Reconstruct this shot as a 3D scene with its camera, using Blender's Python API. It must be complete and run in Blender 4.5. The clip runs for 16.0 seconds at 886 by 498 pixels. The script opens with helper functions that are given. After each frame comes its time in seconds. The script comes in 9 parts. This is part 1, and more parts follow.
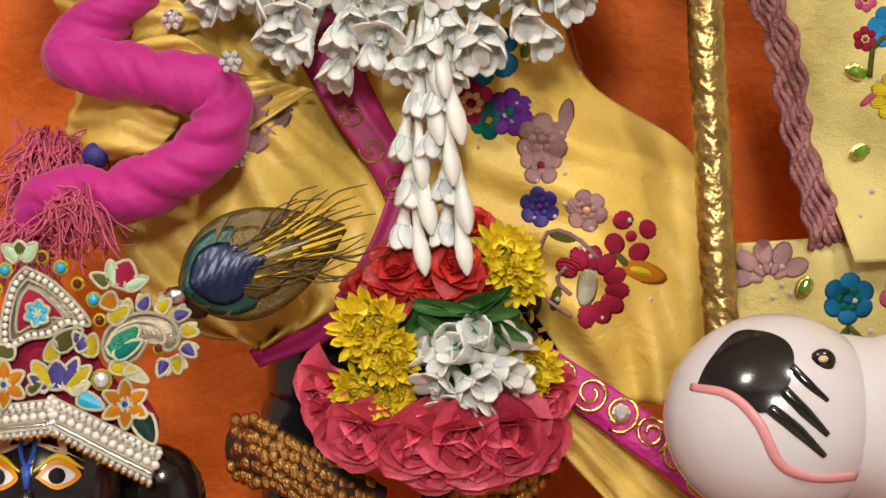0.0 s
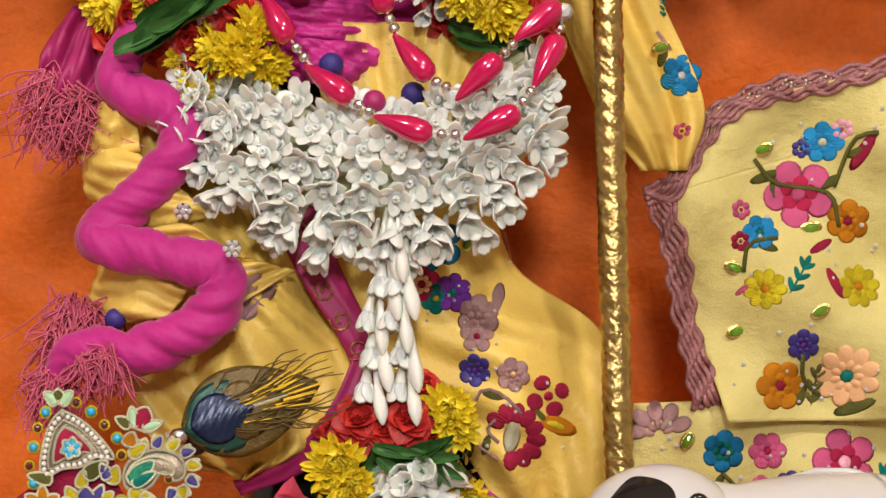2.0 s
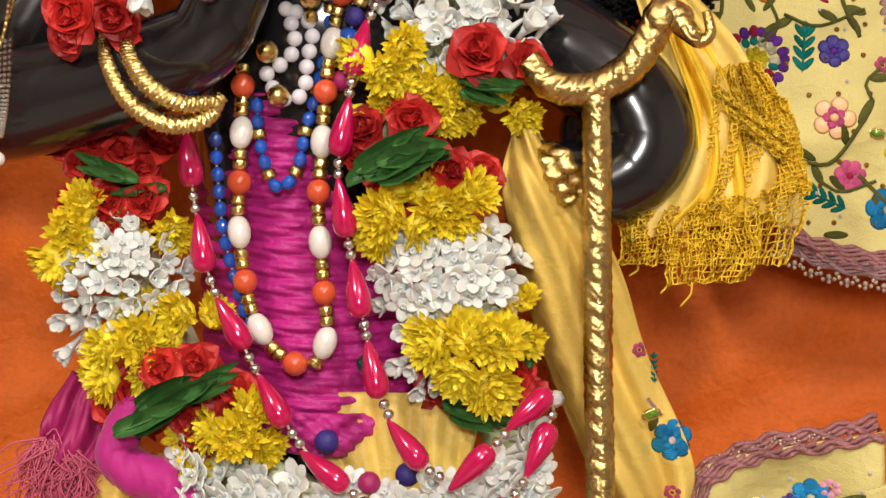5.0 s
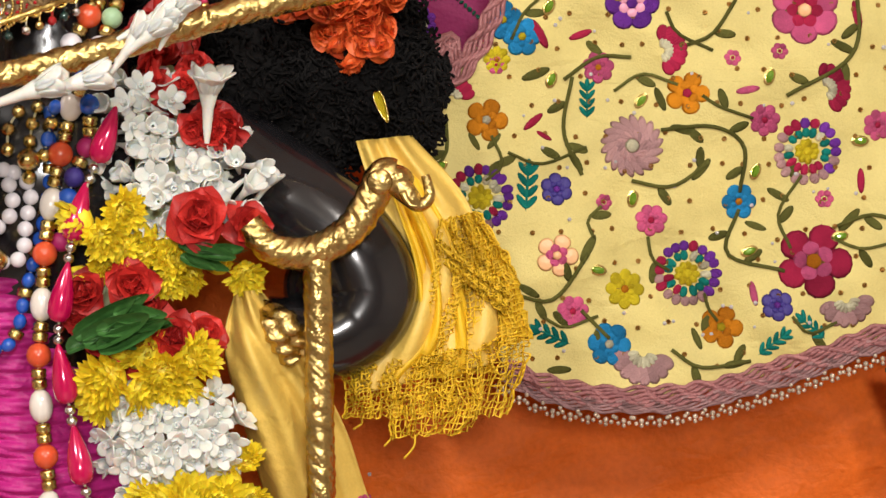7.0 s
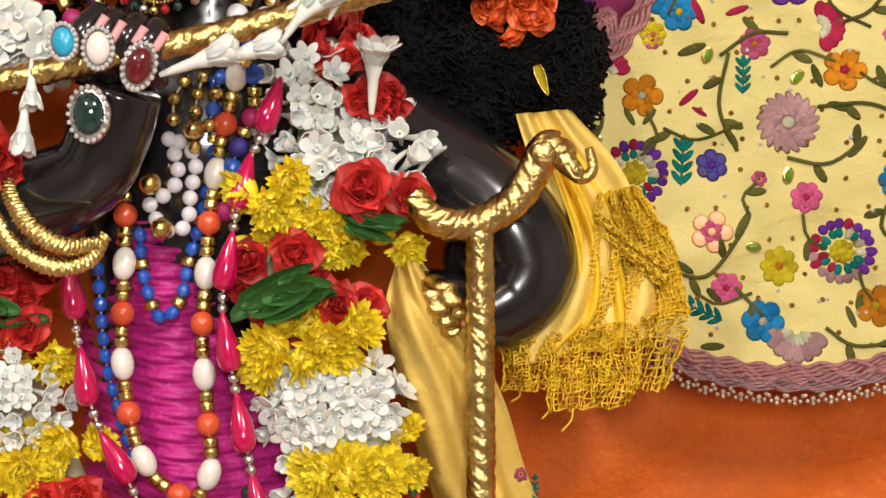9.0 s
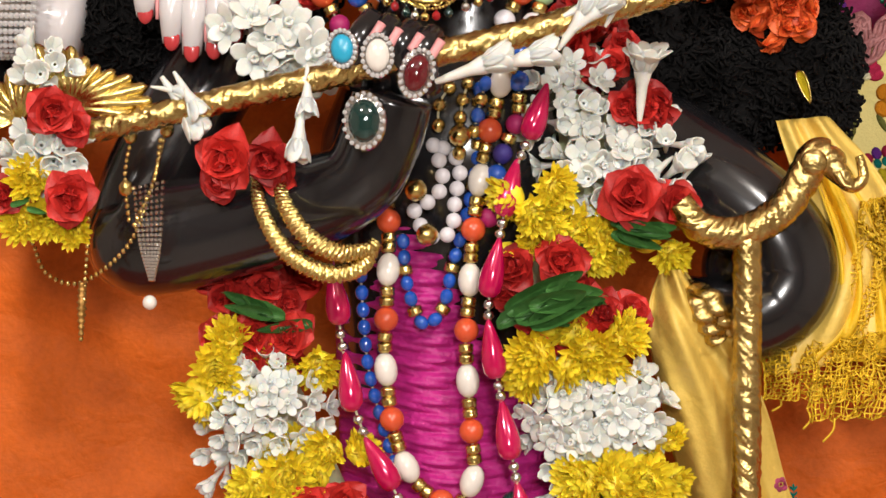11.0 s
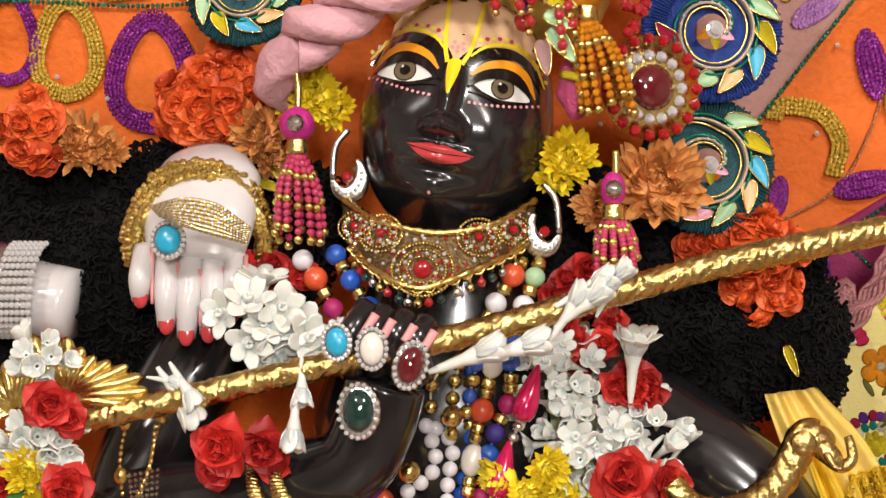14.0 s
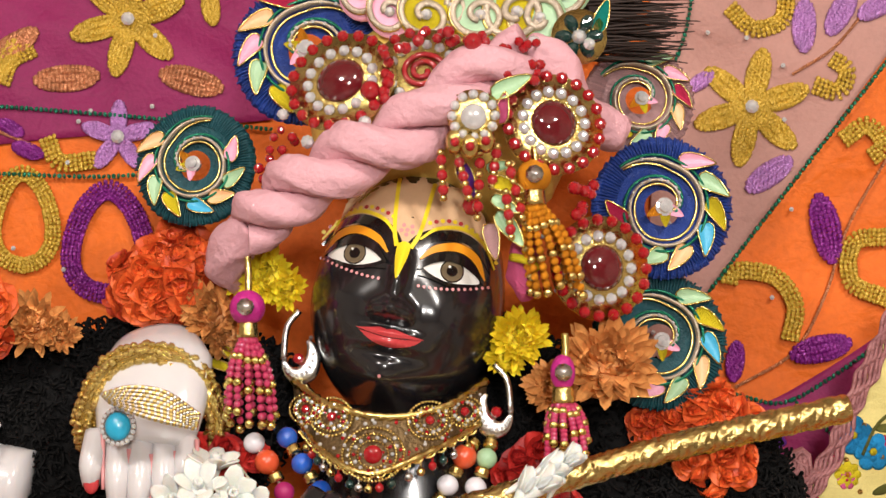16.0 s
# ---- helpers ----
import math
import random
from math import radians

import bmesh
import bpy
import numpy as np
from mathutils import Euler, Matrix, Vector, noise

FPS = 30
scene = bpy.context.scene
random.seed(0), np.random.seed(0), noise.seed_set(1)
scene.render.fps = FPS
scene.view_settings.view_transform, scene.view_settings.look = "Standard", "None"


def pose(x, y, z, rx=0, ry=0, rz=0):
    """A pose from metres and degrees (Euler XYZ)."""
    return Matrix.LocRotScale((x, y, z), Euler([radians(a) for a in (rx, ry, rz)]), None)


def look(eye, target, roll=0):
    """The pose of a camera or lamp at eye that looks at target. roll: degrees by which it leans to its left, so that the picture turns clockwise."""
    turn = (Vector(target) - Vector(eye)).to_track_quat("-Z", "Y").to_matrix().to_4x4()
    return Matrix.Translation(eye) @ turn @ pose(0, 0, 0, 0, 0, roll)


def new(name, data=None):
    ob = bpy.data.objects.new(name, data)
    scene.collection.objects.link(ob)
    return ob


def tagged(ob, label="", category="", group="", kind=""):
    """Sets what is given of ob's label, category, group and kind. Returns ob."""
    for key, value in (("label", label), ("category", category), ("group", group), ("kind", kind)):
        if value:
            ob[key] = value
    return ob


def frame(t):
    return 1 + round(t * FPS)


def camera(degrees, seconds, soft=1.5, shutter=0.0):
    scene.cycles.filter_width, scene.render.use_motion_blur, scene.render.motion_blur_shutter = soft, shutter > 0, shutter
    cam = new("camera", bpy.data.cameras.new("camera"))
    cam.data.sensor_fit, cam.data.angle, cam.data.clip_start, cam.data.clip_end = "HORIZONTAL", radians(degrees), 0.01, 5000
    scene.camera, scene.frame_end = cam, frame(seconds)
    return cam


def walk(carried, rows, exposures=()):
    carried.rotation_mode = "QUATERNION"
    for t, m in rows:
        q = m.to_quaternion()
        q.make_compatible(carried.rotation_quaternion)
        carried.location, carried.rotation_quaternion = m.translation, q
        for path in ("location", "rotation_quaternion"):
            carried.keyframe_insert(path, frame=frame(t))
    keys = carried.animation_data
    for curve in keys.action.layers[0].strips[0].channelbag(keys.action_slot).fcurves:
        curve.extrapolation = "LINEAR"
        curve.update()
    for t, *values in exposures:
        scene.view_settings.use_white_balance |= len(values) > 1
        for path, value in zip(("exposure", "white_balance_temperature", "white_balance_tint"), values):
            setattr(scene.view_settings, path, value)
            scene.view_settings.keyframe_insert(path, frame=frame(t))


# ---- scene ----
cam = camera(24.0, 16.0)
PATH = [
    (0, (0.1306, -1.1949, 1.1331), (0.0277, 0.0000, 1.1105), -1.63),
    (0.5, (0.1250, -1.3496, 1.1576), (0.0337, 0.0000, 1.1371), -0.30),
    (1, (0.1251, -1.4590, 1.1573), (0.0481, 0.0000, 1.1630), -0.14),
    (1.5, (0.1210, -1.4635, 1.1601), (0.0633, 0.0000, 1.1863), -0.11),
    (2, (0.1196, -1.4664, 1.1600), (0.0618, 0.0000, 1.2180), 0.02),
    (2.5, (0.1175, -1.4688, 1.1622), (0.0519, 0.0000, 1.2527), 0.15),
    (3, (0.1183, -1.4712, 1.1666), (0.0423, 0.0000, 1.2977), 0.20),
    (3.5, (0.1198, -1.4788, 1.2373), (0.0387, 0.0000, 1.3525), 0.18),
    (6, (0.1488, -1.5012, 1.5619), (0.1439, 0.0000, 1.5251), -0.20),
    (6.5, (0.1608, -1.5023, 1.5988), (0.2095, 0.0000, 1.5577), -0.28),
    (7, (0.1700, -1.5038, 1.6201), (0.2646, 0.0000, 1.5830), -0.41),
    (7.5, (0.1759, -1.5025, 1.6288), (0.2978, 0.0000, 1.5983), -0.44),
    (8, (0.1636, -1.5015, 1.6277), (0.2809, 0.0000, 1.5989), -0.36),
    (8.5, (0.1424, -1.5049, 1.6171), (0.2236, 0.0000, 1.5868), -0.14),
    (9, (0.1174, -1.5033, 1.6049), (0.1499, 0.0000, 1.5640), 0.09),
    (9.5, (0.0840, -1.4971, 1.5945), (0.0862, 0.0000, 1.5477), 0.30),
    (10, (0.0520, -1.4919, 1.5948), (0.0326, 0.0000, 1.5395), 0.45),
    (12.5, (-0.0270, -1.5079, 1.6684), (-0.0760, 0.0000, 1.6662), 0.29),
    (13, (-0.0286, -1.5086, 1.6822), (-0.0705, 0.0000, 1.7002), 0.29),
    (13.5, (-0.0254, -1.5088, 1.6996), (-0.0551, 0.0000, 1.7343), 0.17),
    (14, (-0.0070, -1.5106, 1.7116), (-0.0306, 0.0000, 1.7670), -0.02),
    (14.5, (0.0016, -1.5114, 1.7275), (-0.0121, 0.0000, 1.7996), -0.16),
    (15, (0.0044, -1.5140, 1.7459), (-0.0058, 0.0000, 1.8365), -0.27),
    (15.5, (0.0193, -1.5135, 1.7639), (0.0013, 0.0000, 1.8696), -0.42),
    (16, (0.0206, -1.5150, 1.7766), (0.0048, 0.0000, 1.8962), -0.57),
]
walk(cam, [(t, look(eye, target, roll)) for t, eye, target, roll in PATH])

# ---- world and lamps: a closed temple room with warm ceiling lamps in front of the altar, and an added front fill ----
world = bpy.data.worlds.new("room_air")
scene.world = world
world.use_nodes = True
world.node_tree.nodes["Background"].inputs[0].default_value = (1.0, 0.9, 0.78, 1)
world.node_tree.nodes["Background"].inputs[1].default_value = 0.36
scene.view_settings.exposure = 0.0


def area(name, eye, target, size, watts, colour):
    lamp = bpy.data.lights.new(name, "AREA")
    lamp.shape, lamp.size, lamp.energy, lamp.color = "DISK", size, watts, colour
    ob = new(name, lamp)
    ob.matrix_world = look(eye, target)
    return ob


area("ceiling_lamp", (-0.85, -1.9, 2.82), (0, 0, 1.4), 0.22, 23, (1.0, 0.925, 0.86))
area("ceiling_lamp", (0.85, -1.8, 2.82), (0, 0, 1.4), 0.22, 22, (1.0, 0.93, 0.87))
# unseen fill added in front, to soften shadows and lift the orange backdrop
area("wall_lamp", (0.3, -3.7, 2.15), (0, 0, 1.2), 0.5, 66, (1.0, 0.955, 0.915))

# ---- materials ----


def mat(name, colour, rough=0.5, metal=0.0, vary=0.15, scale=60.0, bump=0.1, bump_scale=None, sheen=0.0, coat=0.0, spec=0.5, trans=0.0, second=None, sub=0.0, island=0.0, weave=0.0, dist=0.002, crumple=0.0):
    m = bpy.data.materials.new(name)
    m.use_nodes = True
    nt = m.node_tree
    b = nt.nodes["Principled BSDF"]
    co = nt.nodes.new("ShaderNodeTexCoord")
    big, fine = nt.nodes.new("ShaderNodeTexNoise"), nt.nodes.new("ShaderNodeTexNoise")
    big.inputs["Scale"].default_value, big.inputs["Detail"].default_value = scale * 0.25, 3
    fine.inputs["Scale"].default_value, fine.inputs["Detail"].default_value = bump_scale or scale * 4, 3
    for n in (big, fine):
        nt.links.new(co.outputs["Object"], n.inputs["Vector"])
    mix = nt.nodes.new("ShaderNodeMix")
    mix.data_type = "RGBA"
    dark = tuple(c * (1 - vary * 1.6) for c in colour)
    light = second or tuple(min(1, c * (1 + vary) + 0.02 * vary) for c in colour)
    mix.inputs["A"].default_value, mix.inputs["B"].default_value = (*dark, 1), (*light, 1)
    add = nt.nodes.new("ShaderNodeMath")
    add.operation = "MULTIPLY_ADD"
    add.inputs[1].default_value, add.inputs[2].default_value = 0.35, 0.0
    nt.links.new(fine.outputs["Fac"], add.inputs[0])
    tot = nt.nodes.new("ShaderNodeMath")
    tot.operation = "MULTIPLY_ADD"
    tot.inputs[1].default_value = 0.75
    nt.links.new(big.outputs["Fac"], tot.inputs[0])
    nt.links.new(add.outputs[0], tot.inputs[2])
    fac = tot.outputs[0]
    if island:
        info = nt.nodes.new("ShaderNodeObjectInfo")
        geo = nt.nodes.new("ShaderNodeNewGeometry")
        s = nt.nodes.new("ShaderNodeMath")
        s.operation = "ADD"
        nt.links.new(info.outputs["Random"], s.inputs[0])
        nt.links.new(geo.outputs["Random Per Island"], s.inputs[1])
        q = nt.nodes.new("ShaderNodeMath")
        q.operation = "MULTIPLY_ADD"
        q.inputs[1].default_value = island
        nt.links.new(s.outputs[0], q.inputs[0])
        off = nt.nodes.new("ShaderNodeMath")
        off.operation = "SUBTRACT"
        off.inputs[1].default_value = island
        nt.links.new(fac, off.inputs[0])
        nt.links.new(off.outputs[0], q.inputs[2])
        fac = q.outputs[0]
    nt.links.new(fac, mix.inputs["Factor"])
    nt.links.new(mix.outputs["Result"], b.inputs["Base Color"])
    b.inputs["Roughness"].default_value, b.inputs["Metallic"].default_value = rough, metal
    b.inputs["Specular IOR Level"].default_value = spec
    b.inputs["Coat Weight"].default_value, b.inputs["Coat Roughness"].default_value = coat, 0.08
    b.inputs["Sheen Weight"].default_value = sheen
    b.inputs["Transmission Weight"].default_value = trans
    if sub:
        b.inputs["Subsurface Weight"].default_value = sub
        b.inputs["Subsurface Radius"].default_value = (1, 0.6, 0.4)
        b.inputs["Subsurface Scale"].default_value = 0.004
    if bump:
        bp = nt.nodes.new("ShaderNodeBump")
        bp.inputs["Strength"].default_value, bp.inputs["Distance"].default_value = bump, dist
        src = fine.outputs["Fac"]
        if weave:
            wv = nt.nodes.new("ShaderNodeTexWave")
            wv.inputs["Scale"].default_value, wv.inputs["Distortion"].default_value = weave, 2.0
            wv.inputs["Detail"].default_value = 2
            wv.bands_direction = "DIAGONAL"
            nt.links.new(co.outputs["Object"], wv.inputs["Vector"])
            src = wv.outputs["Fac"]
        nt.links.new(src, bp.inputs["Height"])
        nt.links.new(bp.outputs["Normal"], b.inputs["Normal"])
        if crumple:
            cr = nt.nodes.new("ShaderNodeTexNoise")
            cr.inputs["Scale"].default_value, cr.inputs["Detail"].default_value, cr.inputs["Distortion"].default_value = crumple, 3, 0.4
            stretch = nt.nodes.new("ShaderNodeMapping")
            stretch.inputs["Scale"].default_value = (1.0, 1.0, 1.35)
            nt.links.new(co.outputs["Object"], stretch.inputs["Vector"])
            nt.links.new(stretch.outputs["Vector"], cr.inputs["Vector"])
            b2 = nt.nodes.new("ShaderNodeBump")
            b2.inputs["Strength"].default_value, b2.inputs["Distance"].default_value = 0.55, 0.006
            nt.links.new(cr.outputs["Fac"], b2.inputs["Height"])
            nt.links.new(b2.outputs["Normal"], bp.inputs["Normal"])
    return m


M = {
    "orange": mat("orange_satin", (0.8, 0.145, 0.011), 0.62, vary=0.38, scale=44, bump=0.3, bump_scale=200, crumple=48, spec=0.22),
    "orange_dark": mat("rust_satin", (0.45, 0.05, 0.006), 0.6, vary=0.25, scale=30, bump=0.2, crumple=20, spec=0.25),
    "magenta_silk": mat("magenta_backdrop_silk", (0.25, 0.012, 0.09), 0.6, vary=0.3, scale=40, bump=0.3, bump_scale=300, crumple=30, spec=0.25),
    "mauve": mat("mauve_silk", (0.46, 0.24, 0.2), 0.65, vary=0.2, scale=40, bump=0.25, bump_scale=300, crumple=30, spec=0.25),
    "yellow_cloth": mat("yellow_cotton_silk", (0.76, 0.53, 0.11), 0.5, vary=0.2, scale=30, bump=0.2, bump_scale=500, crumple=34),
    "yellow_pale": mat("pale_yellow_embroidery_ground", (0.66, 0.56, 0.2), 0.6, vary=0.22, scale=70, bump=0.35, bump_scale=700, crumple=34, spec=0.3),
    "lace": mat("golden_lace_thread", (0.88, 0.5, 0.012), 0.6, vary=0.3, scale=90, bump=0.3),
    "magenta": mat("magenta_cotton", (0.5, 0.014, 0.22), 0.55, vary=0.25, scale=50, bump=0.4, bump_scale=300, crumple=60),
    "magenta_deep": mat("magenta_border", (0.38, 0.01, 0.12), 0.55, vary=0.25, scale=60, bump=0.2),
    "fringe": mat("pink_fringe_thread", (0.6, 0.05, 0.17), 0.7, vary=0.3, scale=80, bump=0.2, second=(0.75, 0.16, 0.24)),
    "black_stone": mat("polished_black_stone", (0.008, 0.0075, 0.009), 0.2, vary=0.3, scale=30, bump=0.02, coat=0.5),
    "marble": mat("white_marble", (0.66, 0.63, 0.63), 0.22, vary=0.08, scale=20, bump=0.0, coat=0.4, sub=0.1),
    "rose_paint": mat("rose_pink_paint", (0.72, 0.3, 0.3), 0.35, vary=0.15, scale=60, bump=0.0),
    "red_paint": mat("red_paint", (0.5, 0.045, 0.05), 0.22, vary=0.15, scale=60, bump=0.0, coat=0.4),
    "yellow_paint": mat("yellow_paint", (0.9, 0.68, 0.02), 0.4, vary=0.1, scale=60, bump=0.05),
    "orange_paint": mat("orange_paint", (0.86, 0.32, 0.01), 0.4, vary=0.1, scale=60, bump=0.05),
    "peach_paint": mat("sandal_peach_paint", (0.72, 0.47, 0.27), 0.5, vary=0.12, scale=80, bump=0.1),
    "white_paint": mat("white_paint", (0.82, 0.8, 0.74), 0.3, vary=0.05, scale=60, bump=0.0, coat=0.3),
    "black_paint": mat("black_paint", (0.006, 0.005, 0.005), 0.15, vary=0.2, scale=60, bump=0.0, coat=0.6),
    "iris": mat("grey_brown_iris", (0.16, 0.12, 0.07), 0.2, vary=0.3, scale=300, bump=0.0, coat=0.6),
    "gold": mat("embossed_gold", (0.74, 0.45, 0.16), 0.24, 1.0, vary=0.6, scale=300, bump=0.8, bump_scale=330, dist=0.0014),
    "gold_fine": mat("fine_gold", (0.86, 0.58, 0.2), 0.22, 1.0, vary=0.35, scale=300, bump=0.4, bump_scale=600, dist=0.001),
    "gold_dark": mat("antique_gold", (0.5, 0.28, 0.08), 0.35, 1.0, vary=0.35, scale=200, bump=0.6, bump_scale=700),
    "silver": mat("silver_metal", (0.75, 0.74, 0.72), 0.2, 1.0, vary=0.2, scale=200, bump=0.2),
    "crystal": mat("cut_crystal", (0.93, 0.94, 0.96), 0.05, 0.4, vary=0.4, scale=400, bump=0.0, coat=1.0, spec=1.0),
    "ruby": mat("ruby_glass", (0.11, 0.002, 0.006), 0.05, vary=0.4, scale=200, bump=0.0, coat=1.0),
    "crimson": mat("crimson_glass_bead", (0.36, 0.008, 0.06), 0.1, vary=0.35, scale=300, bump=0.0, coat=1.0, second=(0.62, 0.05, 0.14)),
    "sash": mat("magenta_sash_cotton", (0.46, 0.013, 0.2), 0.6, vary=0.2, scale=40, bump=0.25, bump_scale=260, spec=0.3, sheen=0.2),
    "filigree": mat("blackened_pierced_metal", (0.16, 0.1, 0.04), 0.4, 0.8, vary=0.6, scale=500, bump=1.0, bump_scale=420, dist=0.002),
    "red_bead": mat("red_glass_bead", (0.34, 0.005, 0.01), 0.08, vary=0.3, scale=300, bump=0.0, coat=1.0),
    "emerald": mat("emerald_glass", (0.002, 0.03, 0.025), 0.06, vary=0.5, scale=200, bump=0.0, coat=1.0),
    "turquoise": mat("turquoise_stone", (0.02, 0.38, 0.6), 0.3, vary=0.25, scale=200, bump=0.1, coat=0.4),
    "pearl": mat("pearl", (0.78, 0.73, 0.66), 0.18, vary=0.06, scale=60, bump=0.0, coat=0.6),
    "white_bead": mat("milky_white_bead", (0.72, 0.7, 0.74), 0.2, vary=0.08, scale=60, bump=0.0, coat=0.5),
    "coral": mat("coral_bead", (0.68, 0.09, 0.03), 0.25, vary=0.15, scale=120, bump=0.05, coat=0.4),
    "blue_bead": mat("blue_glass_bead", (0.01, 0.09, 0.5), 0.08, vary=0.3, scale=120, bump=0.0, coat=1.0),
    "indigo": mat("indigo_thread", (0.035, 0.02, 0.2), 0.6, vary=0.3, scale=120, bump=0.3),
    "drop": mat("pearly_magenta_drop", (0.6, 0.003, 0.09), 0.16, 0.25, vary=0.15, scale=60, bump=0.0, coat=0.9),
    "hair": mat("black_curled_wool", (0.0045, 0.004, 0.004), 0.9, vary=0.4, scale=120, bump=0.5, bump_scale=300, spec=0.08),
    "tuberose": mat("white_tuberose_petal", (0.72, 0.72, 0.65), 0.4, vary=0.07, scale=60, bump=0.08, sub=0.45, island=0.25, second=(0.8, 0.8, 0.75)),
    "tuberose_green": mat("greenish_tuberose_tube", (0.62, 0.7, 0.4), 0.5, vary=0.15, scale=60, bump=0.1),
    "mum": mat("yellow_chrysanthemum_petal", (0.97, 0.68, 0.01), 0.5, vary=0.1, scale=60, bump=0.1, island=0.4, second=(1.0, 0.84, 0.05), sub=0.3),
    "mum_orange": mat("orange_chrysanthemum_petal", (0.7, 0.27, 0.07), 0.55, vary=0.25, scale=60, bump=0.1, island=0.5, second=(0.85, 0.4, 0.12)),
    "rose": mat("red_rose_petal", (0.5, 0.01, 0.012), 0.5, vary=0.3, scale=70, bump=0.15, island=0.6, second=(0.72, 0.04, 0.03)),
    "pink": mat("pink_rose_petal", (0.72, 0.04, 0.1), 0.5, vary=0.25, scale=70, bump=0.15, island=0.6, second=(0.85, 0.12, 0.19)),
    "flame": mat("flame_red_petal", (0.75, 0.06, 0.015), 0.55, vary=0.25, scale=70, bump=0.1, island=0.6, second=(0.85, 0.16, 0.03)),
    "leaf": mat("dark_green_leaf", (0.022, 0.1, 0.018), 0.4, vary=0.3, scale=60, bump=0.2, island=0.5, second=(0.07, 0.21, 0.045)),
    "turban": mat("pale_pink_cotton", (0.66, 0.36, 0.4), 0.75, vary=0.12, scale=40, bump=0.45, bump_scale=260, spec=0.25, crumple=60),
    "sequin_green": mat("emerald_sequins", (0.005, 0.2, 0.11), 0.3, 0.5, vary=0.5, scale=300, bump=0.9, bump_scale=500),
    "sequin_gold": mat("mustard_sequins", (0.6, 0.38, 0.04), 0.35, 0.3, vary=0.35, scale=300, bump=0.9, bump_scale=500),
    "sequin_purple": mat("purple_sequins", (0.24, 0.015, 0.24), 0.22, 0.4, vary=0.5, scale=300, bump=0.9, bump_scale=500),
    "sequin_lilac": mat("lilac_sequins", (0.45, 0.2, 0.5), 0.3, 0.3, vary=0.4, scale=300, bump=0.9, bump_scale=500),
    "sequin_copper": mat("copper_sequins", (0.55, 0.22, 0.1), 0.3, 0.5, vary=0.4, scale=300, bump=0.9, bump_scale=500),
    "t_purple": mat("purple_thread", (0.2, 0.04, 0.42), 0.75, vary=0.35, scale=240, bump=0.75, weave=760, spec=0.15, dist=0.0012, island=0.5),
    "t_pink": mat("pink_thread", (0.72, 0.12, 0.28), 0.75, vary=0.35, scale=240, bump=0.75, weave=760, spec=0.15, dist=0.0012, island=0.5),
    "t_red": mat("crimson_thread", (0.5, 0.02, 0.08), 0.75, vary=0.35, scale=240, bump=0.75, weave=760, spec=0.15, dist=0.0012, island=0.5),
    "t_orange": mat("orange_thread", (0.85, 0.27, 0.01), 0.75, vary=0.35, scale=240, bump=0.75, weave=760, spec=0.15, dist=0.0012, island=0.5),
    "t_yellow": mat("yellow_thread", (0.85, 0.6, 0.02), 0.75, vary=0.35, scale=240, bump=0.75, weave=760, spec=0.15, dist=0.0012, island=0.5),
    "t_green": mat("olive_thread", (0.14, 0.14, 0.03), 0.75, vary=0.35, scale=240, bump=0.75, weave=760, spec=0.15, dist=0.0012, island=0.5),
    "t_teal": mat("teal_thread", (0.004, 0.24, 0.2), 0.75, vary=0.35, scale=240, bump=0.75, weave=760, spec=0.15, dist=0.0012, island=0.5),
    "t_blue": mat("blue_thread", (0.02, 0.3, 0.66), 0.75, vary=0.35, scale=240, bump=0.75, weave=760, spec=0.15, dist=0.0012, island=0.5),
    "t_mauve": mat("mauve_thread", (0.55, 0.32, 0.32), 0.75, vary=0.35, scale=240, bump=0.75, weave=760, spec=0.15, dist=0.0012, island=0.5),
    "t_lime": mat("lime_rhinestone", (0.14, 0.3, 0.01), 0.1, 0.2, vary=0.4, scale=300, bump=0.0, coat=1.0),
    "t_white": mat("cream_thread", (0.8, 0.72, 0.5), 0.75, vary=0.35, scale=240, bump=0.75, weave=760, spec=0.15, dist=0.0012, island=0.5),
    "t_lightgreen": mat("mint_satin", (0.36, 0.56, 0.33), 0.4, vary=0.15, scale=100, bump=0.2),
    "t_skyblue": mat("sky_satin", (0.06, 0.42, 0.66), 0.4, vary=0.15, scale=100, bump=0.2),
    "t_pinksatin": mat("pink_satin", (0.8, 0.36, 0.5), 0.4, vary=0.15, scale=100, bump=0.2),
    "t_peach": mat("peach_satin", (0.85, 0.48, 0.24), 0.4, vary=0.15, scale=100, bump=0.2),
    "mauve_trim": mat("mauve_gimp_braid", (0.3, 0.06, 0.1), 0.5, 0.2, vary=0.4, scale=200, bump=0.8, bump_scale=500, second=(0.55, 0.25, 0.24)),
    "silver_lace": mat("silver_lace", (0.62, 0.52, 0.4), 0.4, 0.6, vary=0.4, scale=200, bump=0.6),
    "feather_blue": mat("royal_blue_feather_silk", (0.004, 0.035, 0.24), 0.45, vary=0.5, scale=300, bump=0.8, bump_scale=700, spec=0.4),
    "feather_teal": mat("deep_teal_feather_silk", (0.003, 0.06, 0.075), 0.5, vary=0.4, scale=150, bump=0.6, bump_scale=400, spec=0.3),
    "feather_bronze": mat("bronze_feather_barb", (0.12, 0.075, 0.012), 0.4, 0.3, vary=0.4, scale=150, bump=0.4),
    "feather_green": mat("green_feather_eye", (0.01, 0.07, 0.05), 0.35, 0.3, vary=0.5, scale=60, bump=0.15),
    "feather_navy": mat("navy_feather_eye", (0.004, 0.016, 0.06), 0.3, 0.3, vary=0.4, scale=60, bump=0.12),
    "wall": mat("warm_painted_plaster", (0.56, 0.5, 0.43), 0.8, vary=0.06, scale=4, bump=0.1),
